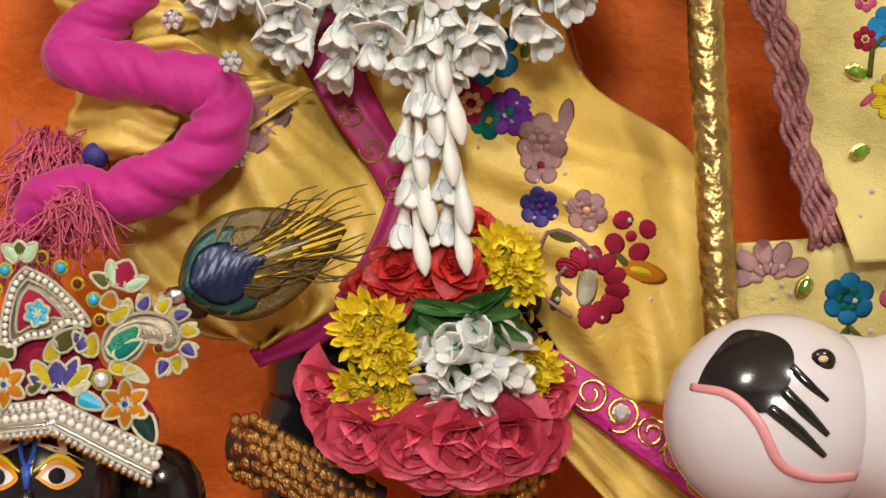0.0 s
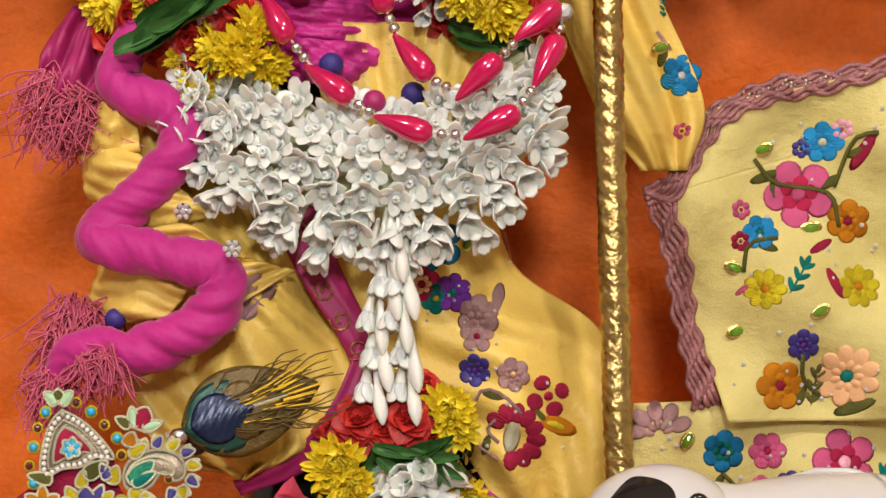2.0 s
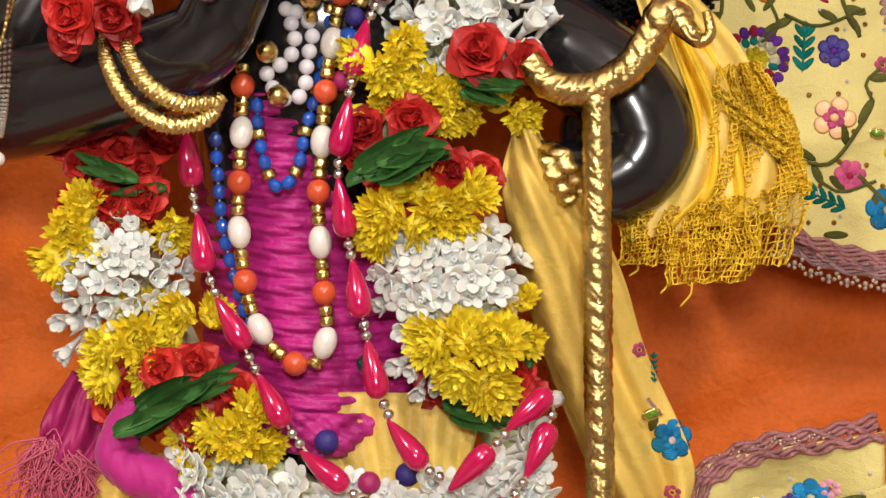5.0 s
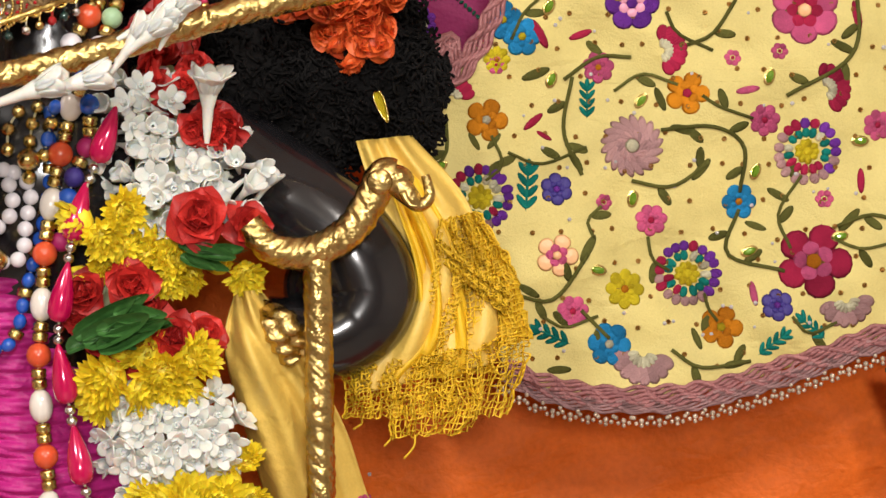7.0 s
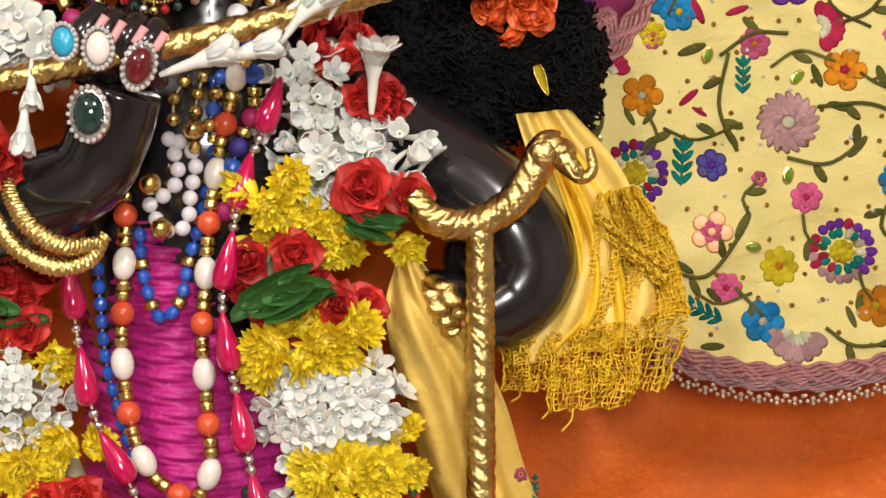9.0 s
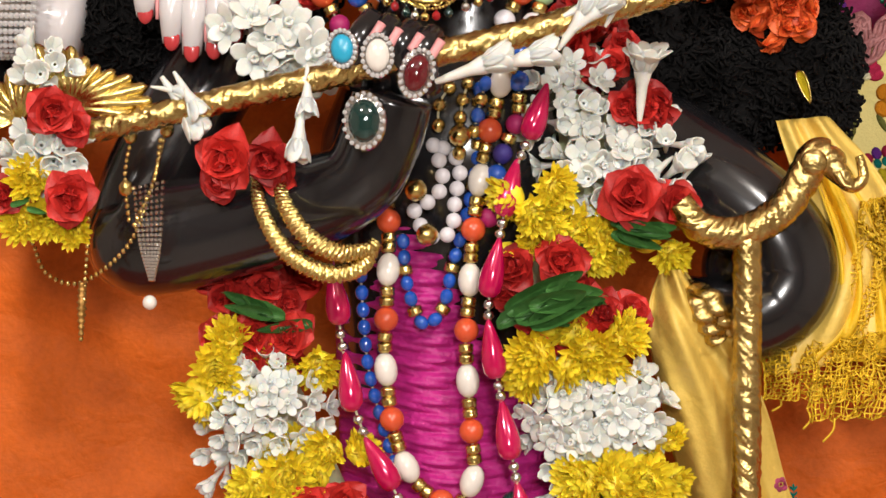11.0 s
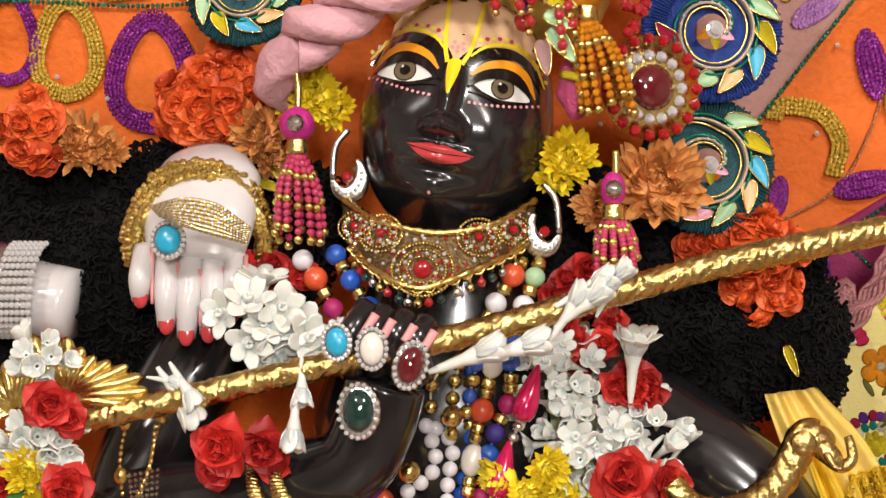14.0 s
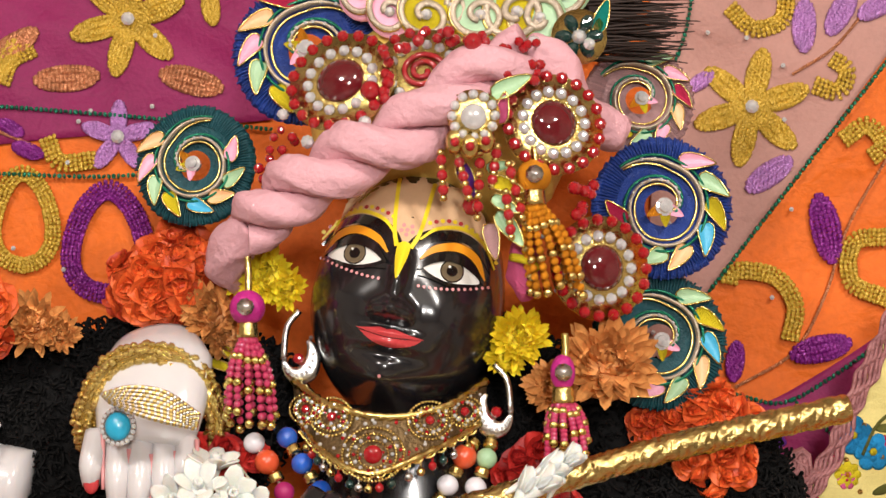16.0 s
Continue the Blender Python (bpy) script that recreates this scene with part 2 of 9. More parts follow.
    "stone_floor": mat("pale_stone_floor", (0.42, 0.36, 0.3), 0.4, vary=0.12, scale=5, bump=0.05),
    "cord": mat("dark_cord", (0.03, 0.015, 0.01), 0.7, vary=0.2, scale=100, bump=0.2),
}
rng = np.random.default_rng(7)


# ---- mesh tools ----
class Geo:
    def __init__(self):
        self.v, self.f, self.m, self.n = [], [], [], 0

    def add(self, shape, slot=0, at=None):
        v, f = shape
        v = np.asarray(v, float)
        if at is not None:
            r = np.array(at)
            v = v @ r[:3, :3].T + r[:3, 3]
        self.v.append(v)
        self.f += [tuple(i + self.n for i in q) for q in f]
        self.m += [slot] * len(f)
        self.n += len(v)
        return self

    def mesh(self, name, mats, smooth=True):
        me = bpy.data.meshes.new(name)
        me.from_pydata(np.concatenate(self.v).tolist(), [], self.f)
        for k in mats if isinstance(mats, (list, tuple)) else [mats]:
            me.materials.append(M[k])
        me.polygons.foreach_set("material_index", self.m)
        me.polygons.foreach_set("use_smooth", [smooth] * len(self.f))
        me.update()
        return me


def thing(name, at, label, category, group="", kind=""):
    ob = new(name)
    ob.empty_display_size = 0.02
    ob.location = at
    return tagged(ob, label, category, group, kind)


def world_of(ob):
    if ob.parent is None:
        return ob.matrix_basis.copy()
    return world_of(ob.parent) @ ob.matrix_parent_inverse @ ob.matrix_basis


def part(name, geo, mats, parent=None, label="", smooth=True):
    """One mesh object in world places, under a thing or a part."""
    ob = new(name, geo if isinstance(geo, bpy.types.Mesh) else geo.mesh(name, mats, smooth))
    if parent is not None:
        ob.parent = parent
        ob.matrix_parent_inverse = world_of(parent).inverted()
    return tagged(ob, label)


def place(name, mesh, m, parent=None, label=""):
    ob = part(name, mesh, None, parent, label)
    ob.matrix_basis = m
    return ob


def aim(at, normal=(0, -1, 0), spin=0.0, size=1.0, flat=1.0):
    """A pose whose local z points along normal."""
    q = Vector(normal).to_track_quat("Z", "Y").to_matrix().to_4x4()
    return Matrix.Translation(at) @ q @ Matrix.Rotation(spin, 4, "Z") @ Matrix.Diagonal((size, size, size * flat, 1))


def spline(points, n):
    """A smooth line through the points."""
    p = np.array(points, float)
    if len(p) == 2:
        return p[0] + (p[1] - p[0]) * np.linspace(0, 1, n)[:, None]
    p = np.vstack([2 * p[0] - p[1], p, 2 * p[-1] - p[-2]])
    t = np.linspace(0, len(p) - 3 - 1e-9, n)
    i, u = t.astype(int), (t % 1)[:, None]
    a, b, c, d = p[i], p[i + 1], p[i + 2], p[i + 3]
    return 0.5 * (2 * b + (c - a) * u + (2 * a - 5 * b + 4 * c - d) * u**2 + (3 * b - a - 3 * c + d) * u**3)


def even(points, n):
    """n evenly spaced places on a smooth line through the points."""
    p = spline(points, 400)
    s = np.r_[0, np.cumsum(np.linalg.norm(np.diff(p, axis=0), axis=1))]
    return np.stack([np.interp(np.linspace(0, s[-1], n), s, p[:, k]) for k in range(p.shape[1])], 1)


def length(points):
    p = spline(points, 200)
    return float(np.linalg.norm(np.diff(p, axis=0), axis=1).sum())


def quads(nu, nv, wrap_v=False):
    w = nv if wrap_v else nv - 1
    return [(i * nv + j, i * nv + (j + 1) % nv, (i + 1) * nv + (j + 1) % nv, (i + 1) * nv + j) for i in range(nu - 1) for j in range(w)]


def frames(p):
    t = np.gradient(p, axis=0)
    t /= np.linalg.norm(t, axis=1)[:, None] + 1e-12
    a = np.array([0, -1.0, 0.001]) if abs(t[0][1]) < 0.9 else np.array([1.0, 0, 0])
    out = []
    for k in t:
        a = a - k * (a @ k)
        a /= np.linalg.norm(a) + 1e-12
        out.append(a)
    a = np.array(out)
    return t, a, np.cross(t, a)


def tube(points, radius, sides=10, n=None, flat=1.0, ridge=None, caps=True, smooth=True):
    """A round body along a line. radius: a number or list along it. flat: depth against breadth. ridge(s, angle): a factor."""
    n = n or max(4, 6 * len(points))
    p = spline(points, n) if smooth else np.array(points, float)
    n = len(p)
    r = np.interp(np.linspace(0, 1, n), np.linspace(0, 1, len(np.atleast_1d(radius))), np.atleast_1d(radius))
    t, a, b = frames(p)
    ang = np.arange(sides) * 2 * np.pi / sides
    k = np.ones((n, sides))
    if ridge:
        s = np.r_[0, np.cumsum(np.linalg.norm(np.diff(p, axis=0), axis=1))]
        k = ridge(s[:, None], ang[None, :])
    v = p[:, None] + (r[:, None] * k)[:, :, None] * (np.cos(ang)[None, :, None] * a[:, None] * flat + np.sin(ang)[None, :, None] * b[:, None])
    f = quads(n, sides, True)
    v = v.reshape(-1, 3)
    if caps:
        f += [tuple(range(sides))[::-1], tuple(range((n - 1) * sides, n * sides))]
    return v, f


def ball(at=(0, 0, 0), r=1.0, nu=8, nv=10, turn=None):
    r = np.ones(3) * r
    th = np.linspace(0, np.pi, nu)[:, None]
    ph = np.arange(nv)[None, :] * 2 * np.pi / nv
    v = np.stack([np.sin(th) * np.cos(ph), np.sin(th) * np.sin(ph), np.cos(th) + 0 * ph], -1).reshape(-1, 3) * r
    if turn is not None:
        v = v @ np.array(turn)[:3, :3].T
    return v + np.array(at), quads(nu, nv, True)


def lathe(profile, nv=16):
    """A turned body round z from (radius, height) pairs."""
    p = np.array(profile, float)
    ph = np.arange(nv) * 2 * np.pi / nv
    v = np.stack([p[:, :1] * np.cos(ph), p[:, :1] * np.sin(ph), p[:, 1:] + 0 * ph], -1).reshape(-1, 3)
    return v, quads(len(p), nv, True)


def sheet(left, right, nu=40, nv=30, fold=0.004, waves=6.0, bulge=0.0, seed=0.0, slant=0.0):
    """A draped cloth between two edge lines, with folds in depth."""
    a, b = spline(left, nu), spline(right, nu)
    u = np.linspace(0, 1, nu)[:, None]
    v = np.linspace(0, 1, nv)[None, :]
    p = a[:, None] * (1 - v[..., None]) + b[:, None] * v[..., None]
    w = np.sin((v * waves + u * slant + 0.25 * np.sin(5 * u + seed * 3)) * 2 * np.pi + seed) + 0.5 * np.sin((v * waves * 2.3 - u * slant * 1.7 + 0.2 * np.sin(7 * u + seed)) * 2 * np.pi + 2 * seed)
    p[..., 1] += -fold * w - bulge * np.sin(np.pi * v) * np.sin(np.pi * (0.15 + 0.7 * u))
    return p.reshape(-1, 3), quads(nu, nv)


def cloth(name, shape, material, parent=None, label="", thick=0.0012):
    ob = part(name, Geo().add(shape), material, parent, label)
    s = ob.modifiers.new("thickness", "SOLIDIFY")
    s.thickness, s.offset = thick, 0
    return ob


def petal(length=1.0, width=0.4, curl=0.3, cup=0.2, nu=5, nv=3, tip=0.5, point=0.0):
    """A petal from the origin along +x, cupped upwards, its tip rounded or drawn to a point."""
    u = 0.5 - 0.5 * np.cos(np.linspace(0, np.pi, nu))[:, None]
    v = np.linspace(-1, 1, nv)[None, :]
    w = width * 0.5 * (np.sqrt(np.clip(1 - np.abs(2 * u ** (0.55 + 0.5 / (tip + 0.5)) - 1) ** 2.2, 0, 1)) * (1 - point * u) + 0.05 * (1 - u))
    w = np.maximum(w, width * 0.02)
    x = length * u * np.cos(curl * u) - 0.1 * w * v**2
    y = w * v + 0 * u
    z = length * u * np.sin(curl * u) + cup * w * v**2
    return np.stack([x, y, z], -1).reshape(-1, 3), quads(nu, nv)


def rot(x=0.0, y=0.0, z=0.0, s=1.0, at=(0, 0, 0)):
    return Matrix.Translation(at) @ Matrix.Rotation(z, 4, "Z") @ Matrix.Rotation(y, 4, "Y") @ Matrix.Rotation(x, 4, "X") @ Matrix.Diagonal((s, s, s, 1))


def swirl(s, a):
    """Twisted strands round a rope."""
    return 1 + 0.10 * np.cos(3 * a - s * 130) + 0.05 * np.cos(7 * a - s * 300 + 1.0)


# ---- flowers, each of about unit radius, facing +z ----
def mum_mesh(k, slot="mum", rings=((26, 1.0, 0.08), (26, 0.97, 0.27), (24, 0.9, 0.46), (22, 0.8, 0.68), (18, 0.68, 0.92), (13, 0.54, 1.14), (8, 0.42, 1.36))):
    g, r = Geo(), np.random.default_rng(k)
    for n, l, up in rings:
        for i in range(n):
            g.add(petal(l * r.uniform(0.85, 1.08), 0.25, r.uniform(0.25, 0.75), 0.9, 5, 3, 1.2), 0, rot(r.uniform(-0.4, 0.4), -up + r.uniform(-0.12, 0.12), (i + r.uniform(-0.3, 0.3)) * 2 * np.pi / n))
    g.add(ball((0, 0, 0.1), (0.62, 0.62, 0.4), 6, 10))
    return g.mesh("chrysanthemum", slot)


def rose_mesh(k, slot="rose", open_=1.0):
    g, r = Geo(), np.random.default_rng(40 + k)
    for i in range(19):
        q = i / 18
        up = 1.5 - 1.2 * q * open_
        l = 0.4 + 0.62 * q
        v, f = petal(l, 0.6 + 0.6 * q, 0.55 - 1.15 * q + r.uniform(-0.2, 0.2), 0.5, 7, 7, 1.6)
        v[:, 2] += 0.05 * q * np.sin(v[:, 1] * 9 + i) + 0.03 * np.sin(v[:, 0] * 8 + i)
        g.add((v, f), 0, rot(r.uniform(-0.25, 0.25), -up, i * 2.4 + r.uniform(-0.3, 0.3), 1, (0, 0, 0.1)))
    g.add(ball((0, 0, 0.25), (0.16, 0.16, 0.3), 5, 8))
    g.add(ball((0, 0, 0.0), (0.55, 0.55, 0.25), 6, 10))
    return g.mesh("rose", slot)


def thick_petal(length, width, thick, bend):
    """A plump rounded petal along +x from the origin."""
    v, f = ball((length * 0.5, 0, 0), (length * 0.5, width * 0.5, thick), 7, 10, None)
    v = v[:, [0, 1, 2]]
    v[:, 2] += bend * v[:, 0] ** 2 / length + 0.5 * v[:, 1] ** 2 / width
    return v, f


def tuberose_mesh(k, spread):
    """A trumpet with six plump petals, along +z; spread near 0 is closed."""
    g, r = Geo(), np.random.default_rng(80 + k)
    g.add(lathe([(0.05, -0.9), (0.09, -0.6), (0.12, -0.2), (0.19, 0.08), (0.16, 0.16), (0.05, 0.12)], 10), 1 if r.random() < 0.2 else 0)
    for i in range(6):
        up = 1.45 - spread * r.uniform(0.8, 1.15)
        g.add(thick_petal(r.uniform(0.6, 0.78), r.uniform(0.42, 0.54), 0.045, (0.22 - 0.5 * spread) * r.uniform(0.5, 1.4)), 0, rot(r.uniform(-0.2, 0.2), -up, i * np.pi / 3 + r.uniform(-0.15, 0.15), 1, (0.1 * np.cos(i * np.pi / 3), 0.1 * np.sin(i * np.pi / 3), 0.02)))
    if spread > 0.6:
        for i in range(4):
            g.add(thick_petal(0.36, 0.28, 0.06, 0.2), 0, rot(0, -1.1, i * 1.57 + 0.3, 1, (0, 0, 0.1)))
    return g.mesh("tuberose", ["tuberose", "tuberose_green"])


def bud_mesh(k):
    """A closed bud along +z, of one smooth body with faint petal seams."""
    a = np.arange(14) * 2 * np.pi / 14
    rows = []
    for z, rad in ((-0.95, 0.05), (-0.7, 0.085), (-0.3, 0.1), (0.0, 0.14), (0.3, 0.2), (0.55, 0.2), (0.75, 0.15), (0.9, 0.08), (0.97, 0.02)):
        lob = 1 + 0.09 * np.cos(3 * a + k + z) * (z > -0.2)
        rows.append(np.stack([rad * lob * np.cos(a) + 0.05 * k * (z + 0.5) ** 2 * 0.4, rad * lob * np.sin(a), z + 0 * a], 1))
    return Geo().add((np.concatenate(rows), quads(9, 14, True))).mesh("bud", "tuberose")


def leaf_mesh(k):
    g, r = Geo(), np.random.default_rng(120 + k)
    v, f = petal(1.0, 0.27 + 0.05 * k, 0.35 + 0.1 * k, 1.1, 10, 5, 0.9, 0.5)
    v[:, 2] += 0.03 * np.sin(v[:, 0] * 14 + k)
    g.add((v, f))
    g.add(tube([(0, 0, 0.01), (0.5, 0, 0.09), (0.95, 0, 0.33)], [0.02, 0.012, 0.004], 5, 8))
    return g.mesh("leaf", "leaf")


MUMS = [mum_mesh(k) for k in range(4)]
ORANGE_MUMS = [mum_mesh(9 + k, "mum_orange") for k in range(2)]
ROSES = [rose_mesh(k) for k in range(4)]
PINK_ROSES = [rose_mesh(9 + k, "pink", 1.2) for k in range(3)]
FLAMES = [rose_mesh(19 + k, "flame", 1.3) for k in range(3)]
OPEN_TUBEROSES = [tuberose_mesh(k, 0.72) for k in range(4)]
HALF_TUBEROSES = [tuberose_mesh(9 + k, 0.34) for k in range(3)]
BUDS = [bud_mesh(k) for k in range(3)]
LEAVES = [leaf_mesh(k) for k in range(3)]



# ---- the room and the altar ----
def slab(name, lo, hi, material, label):
    g = Geo()
    x0, y0, z0 = lo
    x1, y1, z1 = hi
    v = [(x, y, z) for x in (x0, x1) for y in (y0, y1) for z in (z0, z1)]
    g.add((v, [(0, 1, 3, 2), (4, 6, 7, 5), (0, 4, 5, 1), (2, 3, 7, 6), (0, 2, 6, 4), (1, 5, 7, 3)]))
    ob = part(name, g, material, None, label, smooth=False)
    return tagged(ob, kind="structure")


slab("floor", (-2.6, -4.2, -0.1), (2.6, 0.6, 0.0), "stone_floor", "pale polished stone temple floor")
slab("ceiling", (-2.6, -4.2, 2.9), (2.6, 0.6, 3.0), "wall", "warm painted plaster ceiling")
slab("wall_north", (-2.6, 0.45, 0.0), (2.6, 0.6, 2.9), "wall", "warm painted plaster wall behind the altar")
slab("wall_south", (-2.6, -4.35, 0.0), (2.6, -4.2, 2.9), "wall", "warm painted plaster wall facing the altar")
slab("wall_west", (-2.75, -4.2, 0.0), (-2.6, 0.6, 2.9), "wall", "warm painted plaster side wall")
slab("wall_east", (2.6, -4.2, 0.0), (2.75, 0.6, 2.9), "wall", "warm painted plaster side wall")
altar = tagged(slab("altar_platform", (-1.3, -0.42, 0.0), (1.3, 0.449, 0.52), "orange_dark", "altar platform draped in rust-red cloth"), category="altar", kind="structure")

# ---- backdrop cloth with sewn panels ----
BACK = 0.2
backdrop = thing("backdrop_cloth", (0, BACK + 0.01, 0.53), "orange satin altar backdrop with sewn silk panels and sequins", "backdrop cloth")


def back(x, z):
    """Depth of the rumpled backdrop."""
    return BACK + 0.004 * np.sin(17 * x + 3 * np.sin(9 * z)) + 0.0025 * np.sin(46 * x + 5 * np.sin(21 * z)) + 0.0022 * np.sin(58 * z + 4 * np.sin(12 * x))


def wall_sheet(top, bottom, nu, nv, lift):
    a, b = spline(top, nu), spline(bottom, nu)
    v = np.linspace(0, 1, nv)[None, :, None]
    p = a[:, None] * (1 - v) + b[:, None] * v
    p[..., 1] = back(p[..., 0], p[..., 2]) - lift
    return p.reshape(-1, 3), quads(nu, nv)


cloth("orange_panel", wall_sheet([(-1.2, 0, 2.3), (1.2, 0, 2.3)], [(-1.2, 0, 0.53), (1.2, 0, 0.53)], 260, 190, 0.0), "orange", backdrop, "rumpled orange satin panel")
cloth("magenta_panel", wall_sheet([(-1.2, 0, 2.25), (-0.1664, 0.2000, 2.3247)], [(-1.2, 0, 1.93), (-0.1389, 0.2000, 2.0213)], 90, 40, 0.004), "magenta_silk", backdrop, "magenta silk panel")
cloth("mauve_panel", wall_sheet([(0.1999, 0.2000, 2.0894), (0.1992, 0.2000, 2.3101), (0.5349, 0.2000, 2.3056)], [(0.1478, 0.2000, 1.7808), (0.2238, 0.2000, 1.8774), (0.4848, 0.2000, 2.2148)], 60, 40, 0.004), "mauve", backdrop, "mauve pink silk panel")
cloth("magenta_corner", wall_sheet([(0.2405, 0.2000, 1.7868), (0.2868, 0.2000, 1.7933), (0.4753, 0.2000, 1.9121)], [(0.2399, 0.2000, 1.7614), (0.3038, 0.2000, 1.7286), (0.4685, 0.2000, 1.6950)], 40, 20, 0.006), "magenta_silk", backdrop, "magenta silk corner panel")


def wall_line(points, n):
    p = even(points, n)
    p[:, 1] = back(p[:, 0], p[:, 2]) - 0.008
    return p


for line in (
    [(-0.5536, 0.2000, 2.0483), (-0.3647, 0.2000, 2.0333), (-0.2328, 0.2000, 2.0224), (-0.1389, 0.2000, 2.0128)],
    [(-0.5526, 0.2000, 1.9844), (-0.3643, 0.2000, 1.9771), (-0.2797, 0.2000, 1.9742), (-0.2234, 0.2000, 1.9769)],
    [(0.2210, 0.2000, 2.2133), (0.2071, 0.2000, 2.0988), (0.1922, 0.2000, 2.0563)],
    [(0.4844, 0.2000, 2.2004), (0.3716, 0.2000, 2.0636), (0.3003, 0.2000, 1.9748), (0.2214, 0.2000, 1.8751)],
    [(0.2405, 0.2000, 1.7891), (0.2866, 0.2000, 1.7850), (0.3656, 0.2000, 1.8341), (0.4749, 0.2000, 1.8981)],
    [(0.2866, 0.2000, 1.7850), (0.3047, 0.2000, 1.7677), (0.3318, 0.2000, 1.7421)],
):
    n = int(length(line) / 0.004)
    g = Geo()
    for k, p in enumerate(wall_line(line, n)):
        g.add(ball(p, (0.0024, 0.0016, 0.0024), 4, 6, Matrix.Rotation(k * 0.9, 4, "X") @ Matrix.Rotation(k * 1.7, 4, "Z")))
    part("sequin_trim", g, "sequin_green", backdrop, "emerald green sequin braid")

# ---- the dark standing figure ----
HEAD = Vector((-0.0212, -0.0200, 1.8530))
HEAD_TURN = Matrix.Translation(HEAD) @ Matrix.Rotation(radians(11.8), 4, "Y")


def face_depth(x, z):
    """Depth of the front of the head, before its midline, in local metres."""
    zz = np.where(z > 0, z / 0.098, z / 0.084)
    wide = 0.069 * (1 - 0.1 * np.clip(-z / 0.084, 0, 1) ** 2)
    core = 0.074 * np.sqrt(np.clip(1 - (x / wide) ** 2 - zz**2, 0.0, 1))
    m = x + 0.0075
    ridge_ = 0.011 * np.exp(-((m / 0.0055) ** 2)) * np.exp(-(((z - 0.014) / 0.02) ** 2))
    tip = 0.019 * np.exp(-((m / 0.0085) ** 2)) * np.exp(-(((z + 0.0065) / 0.0085) ** 2))
    nose = np.maximum(ridge_, tip) + 0.35 * np.minimum(ridge_, tip)
    wing = 0.0085 * np.exp(-((np.abs(m) - 0.0115) / 0.005) ** 2) * np.exp(-(((z + 0.0085) / 0.006) ** 2))
    under_ = -0.0035 * np.exp(-((m / 0.014) ** 2)) * np.exp(-(((z + 0.0172) / 0.003) ** 2))
    lips = 0.0065 * np.exp(-((m / 0.018) ** 2)) * (np.exp(-(((z + 0.0228) / 0.0035) ** 2)) + 1.1 * np.exp(-(((z + 0.0293) / 0.0042) ** 2))) - 0.003 * np.exp(-((m / 0.02) ** 2)) * np.exp(-(((z + 0.038) / 0.0035) ** 2))
    chin = 0.010 * np.exp(-((m / 0.017) ** 2) - ((z + 0.053) / 0.014) ** 2)
    cheek = 0.006 * np.exp(-((np.abs(m) - 0.037) / 0.018) ** 2 - ((z + 0.006) / 0.02) ** 2)
    socket = -0.004 * np.exp(-((np.abs(m) - 0.036) / 0.02) ** 2 - ((z - 0.031) / 0.012) ** 2) + under_
    return core + nose + wing + lips + chin + cheek + socket


def on_face(x, z, lift=0.0006):
    p = HEAD_TURN @ Vector((x, -float(face_depth(x, z)) - lift, z))
    return np.array(p)


figure_geo = Geo()
th = np.linspace(0.02, np.pi - 0.02, 180)[:, None]
ph = np.linspace(0, 2 * np.pi, 220, endpoint=False)[None, :]
hz = np.where(np.cos(th) > 0, 0.098, 0.084) * np.cos(th) + 0 * ph
wide = 0.069 * (1 - 0.1 * np.clip(-hz / 0.084, 0, 1) ** 2)
hx = wide * np.sin(th) * np.cos(ph)
hy = np.where(np.sin(ph) < 0, -face_depth(hx, hz) * 1.0, 0.07 * np.sin(th) * np.sin(ph))
blend = np.clip(-np.sin(ph) * 4, 0, 1)
hy = np.where(np.sin(ph) < 0, blend * -face_depth(hx, hz) + (1 - blend) * 0.074 * np.sin(th) * np.sin(ph), hy)
hv = np.stack([hx, hy, hz], -1).reshape(-1, 3)
figure_geo.add((hv, quads(180, 220, True)), 0, HEAD_TURN)


def face_patch(points, slot, lift=0.0007):
    """A painted field on the face inside a closed outline of local x, z."""
    o = spline(list(points) + [points[0]], 48)[:-1]
    c = o.mean(0)
    rings = [c + (o - c) * k for k in np.linspace(0.02, 1, 14)]
    v = [on_face(x, z, lift) for ring in rings for x, z in ring]
    figure_geo.add((np.array(v), quads(14, 47, True)), slot)


def face_stroke(points, width, slot, lift=0.0008):
    o = spline(points, 30)
    t = np.gradient(o, axis=0)
    t /= np.linalg.norm(t, axis=1)[:, None]
    nrm = np.stack([-t[:, 1], t[:, 0]], 1)
    w = np.interp(np.linspace(0, 1, 30), np.linspace(0, 1, len(width)), width)[:, None]
    rows = [o + nrm * w * k for k in (-0.5, -0.17, 0.17, 0.5)]
    v = [on_face(x, z, lift) for row in rows for x, z in row]
    figure_geo.add((np.array(v), quads(4, 30)), slot)


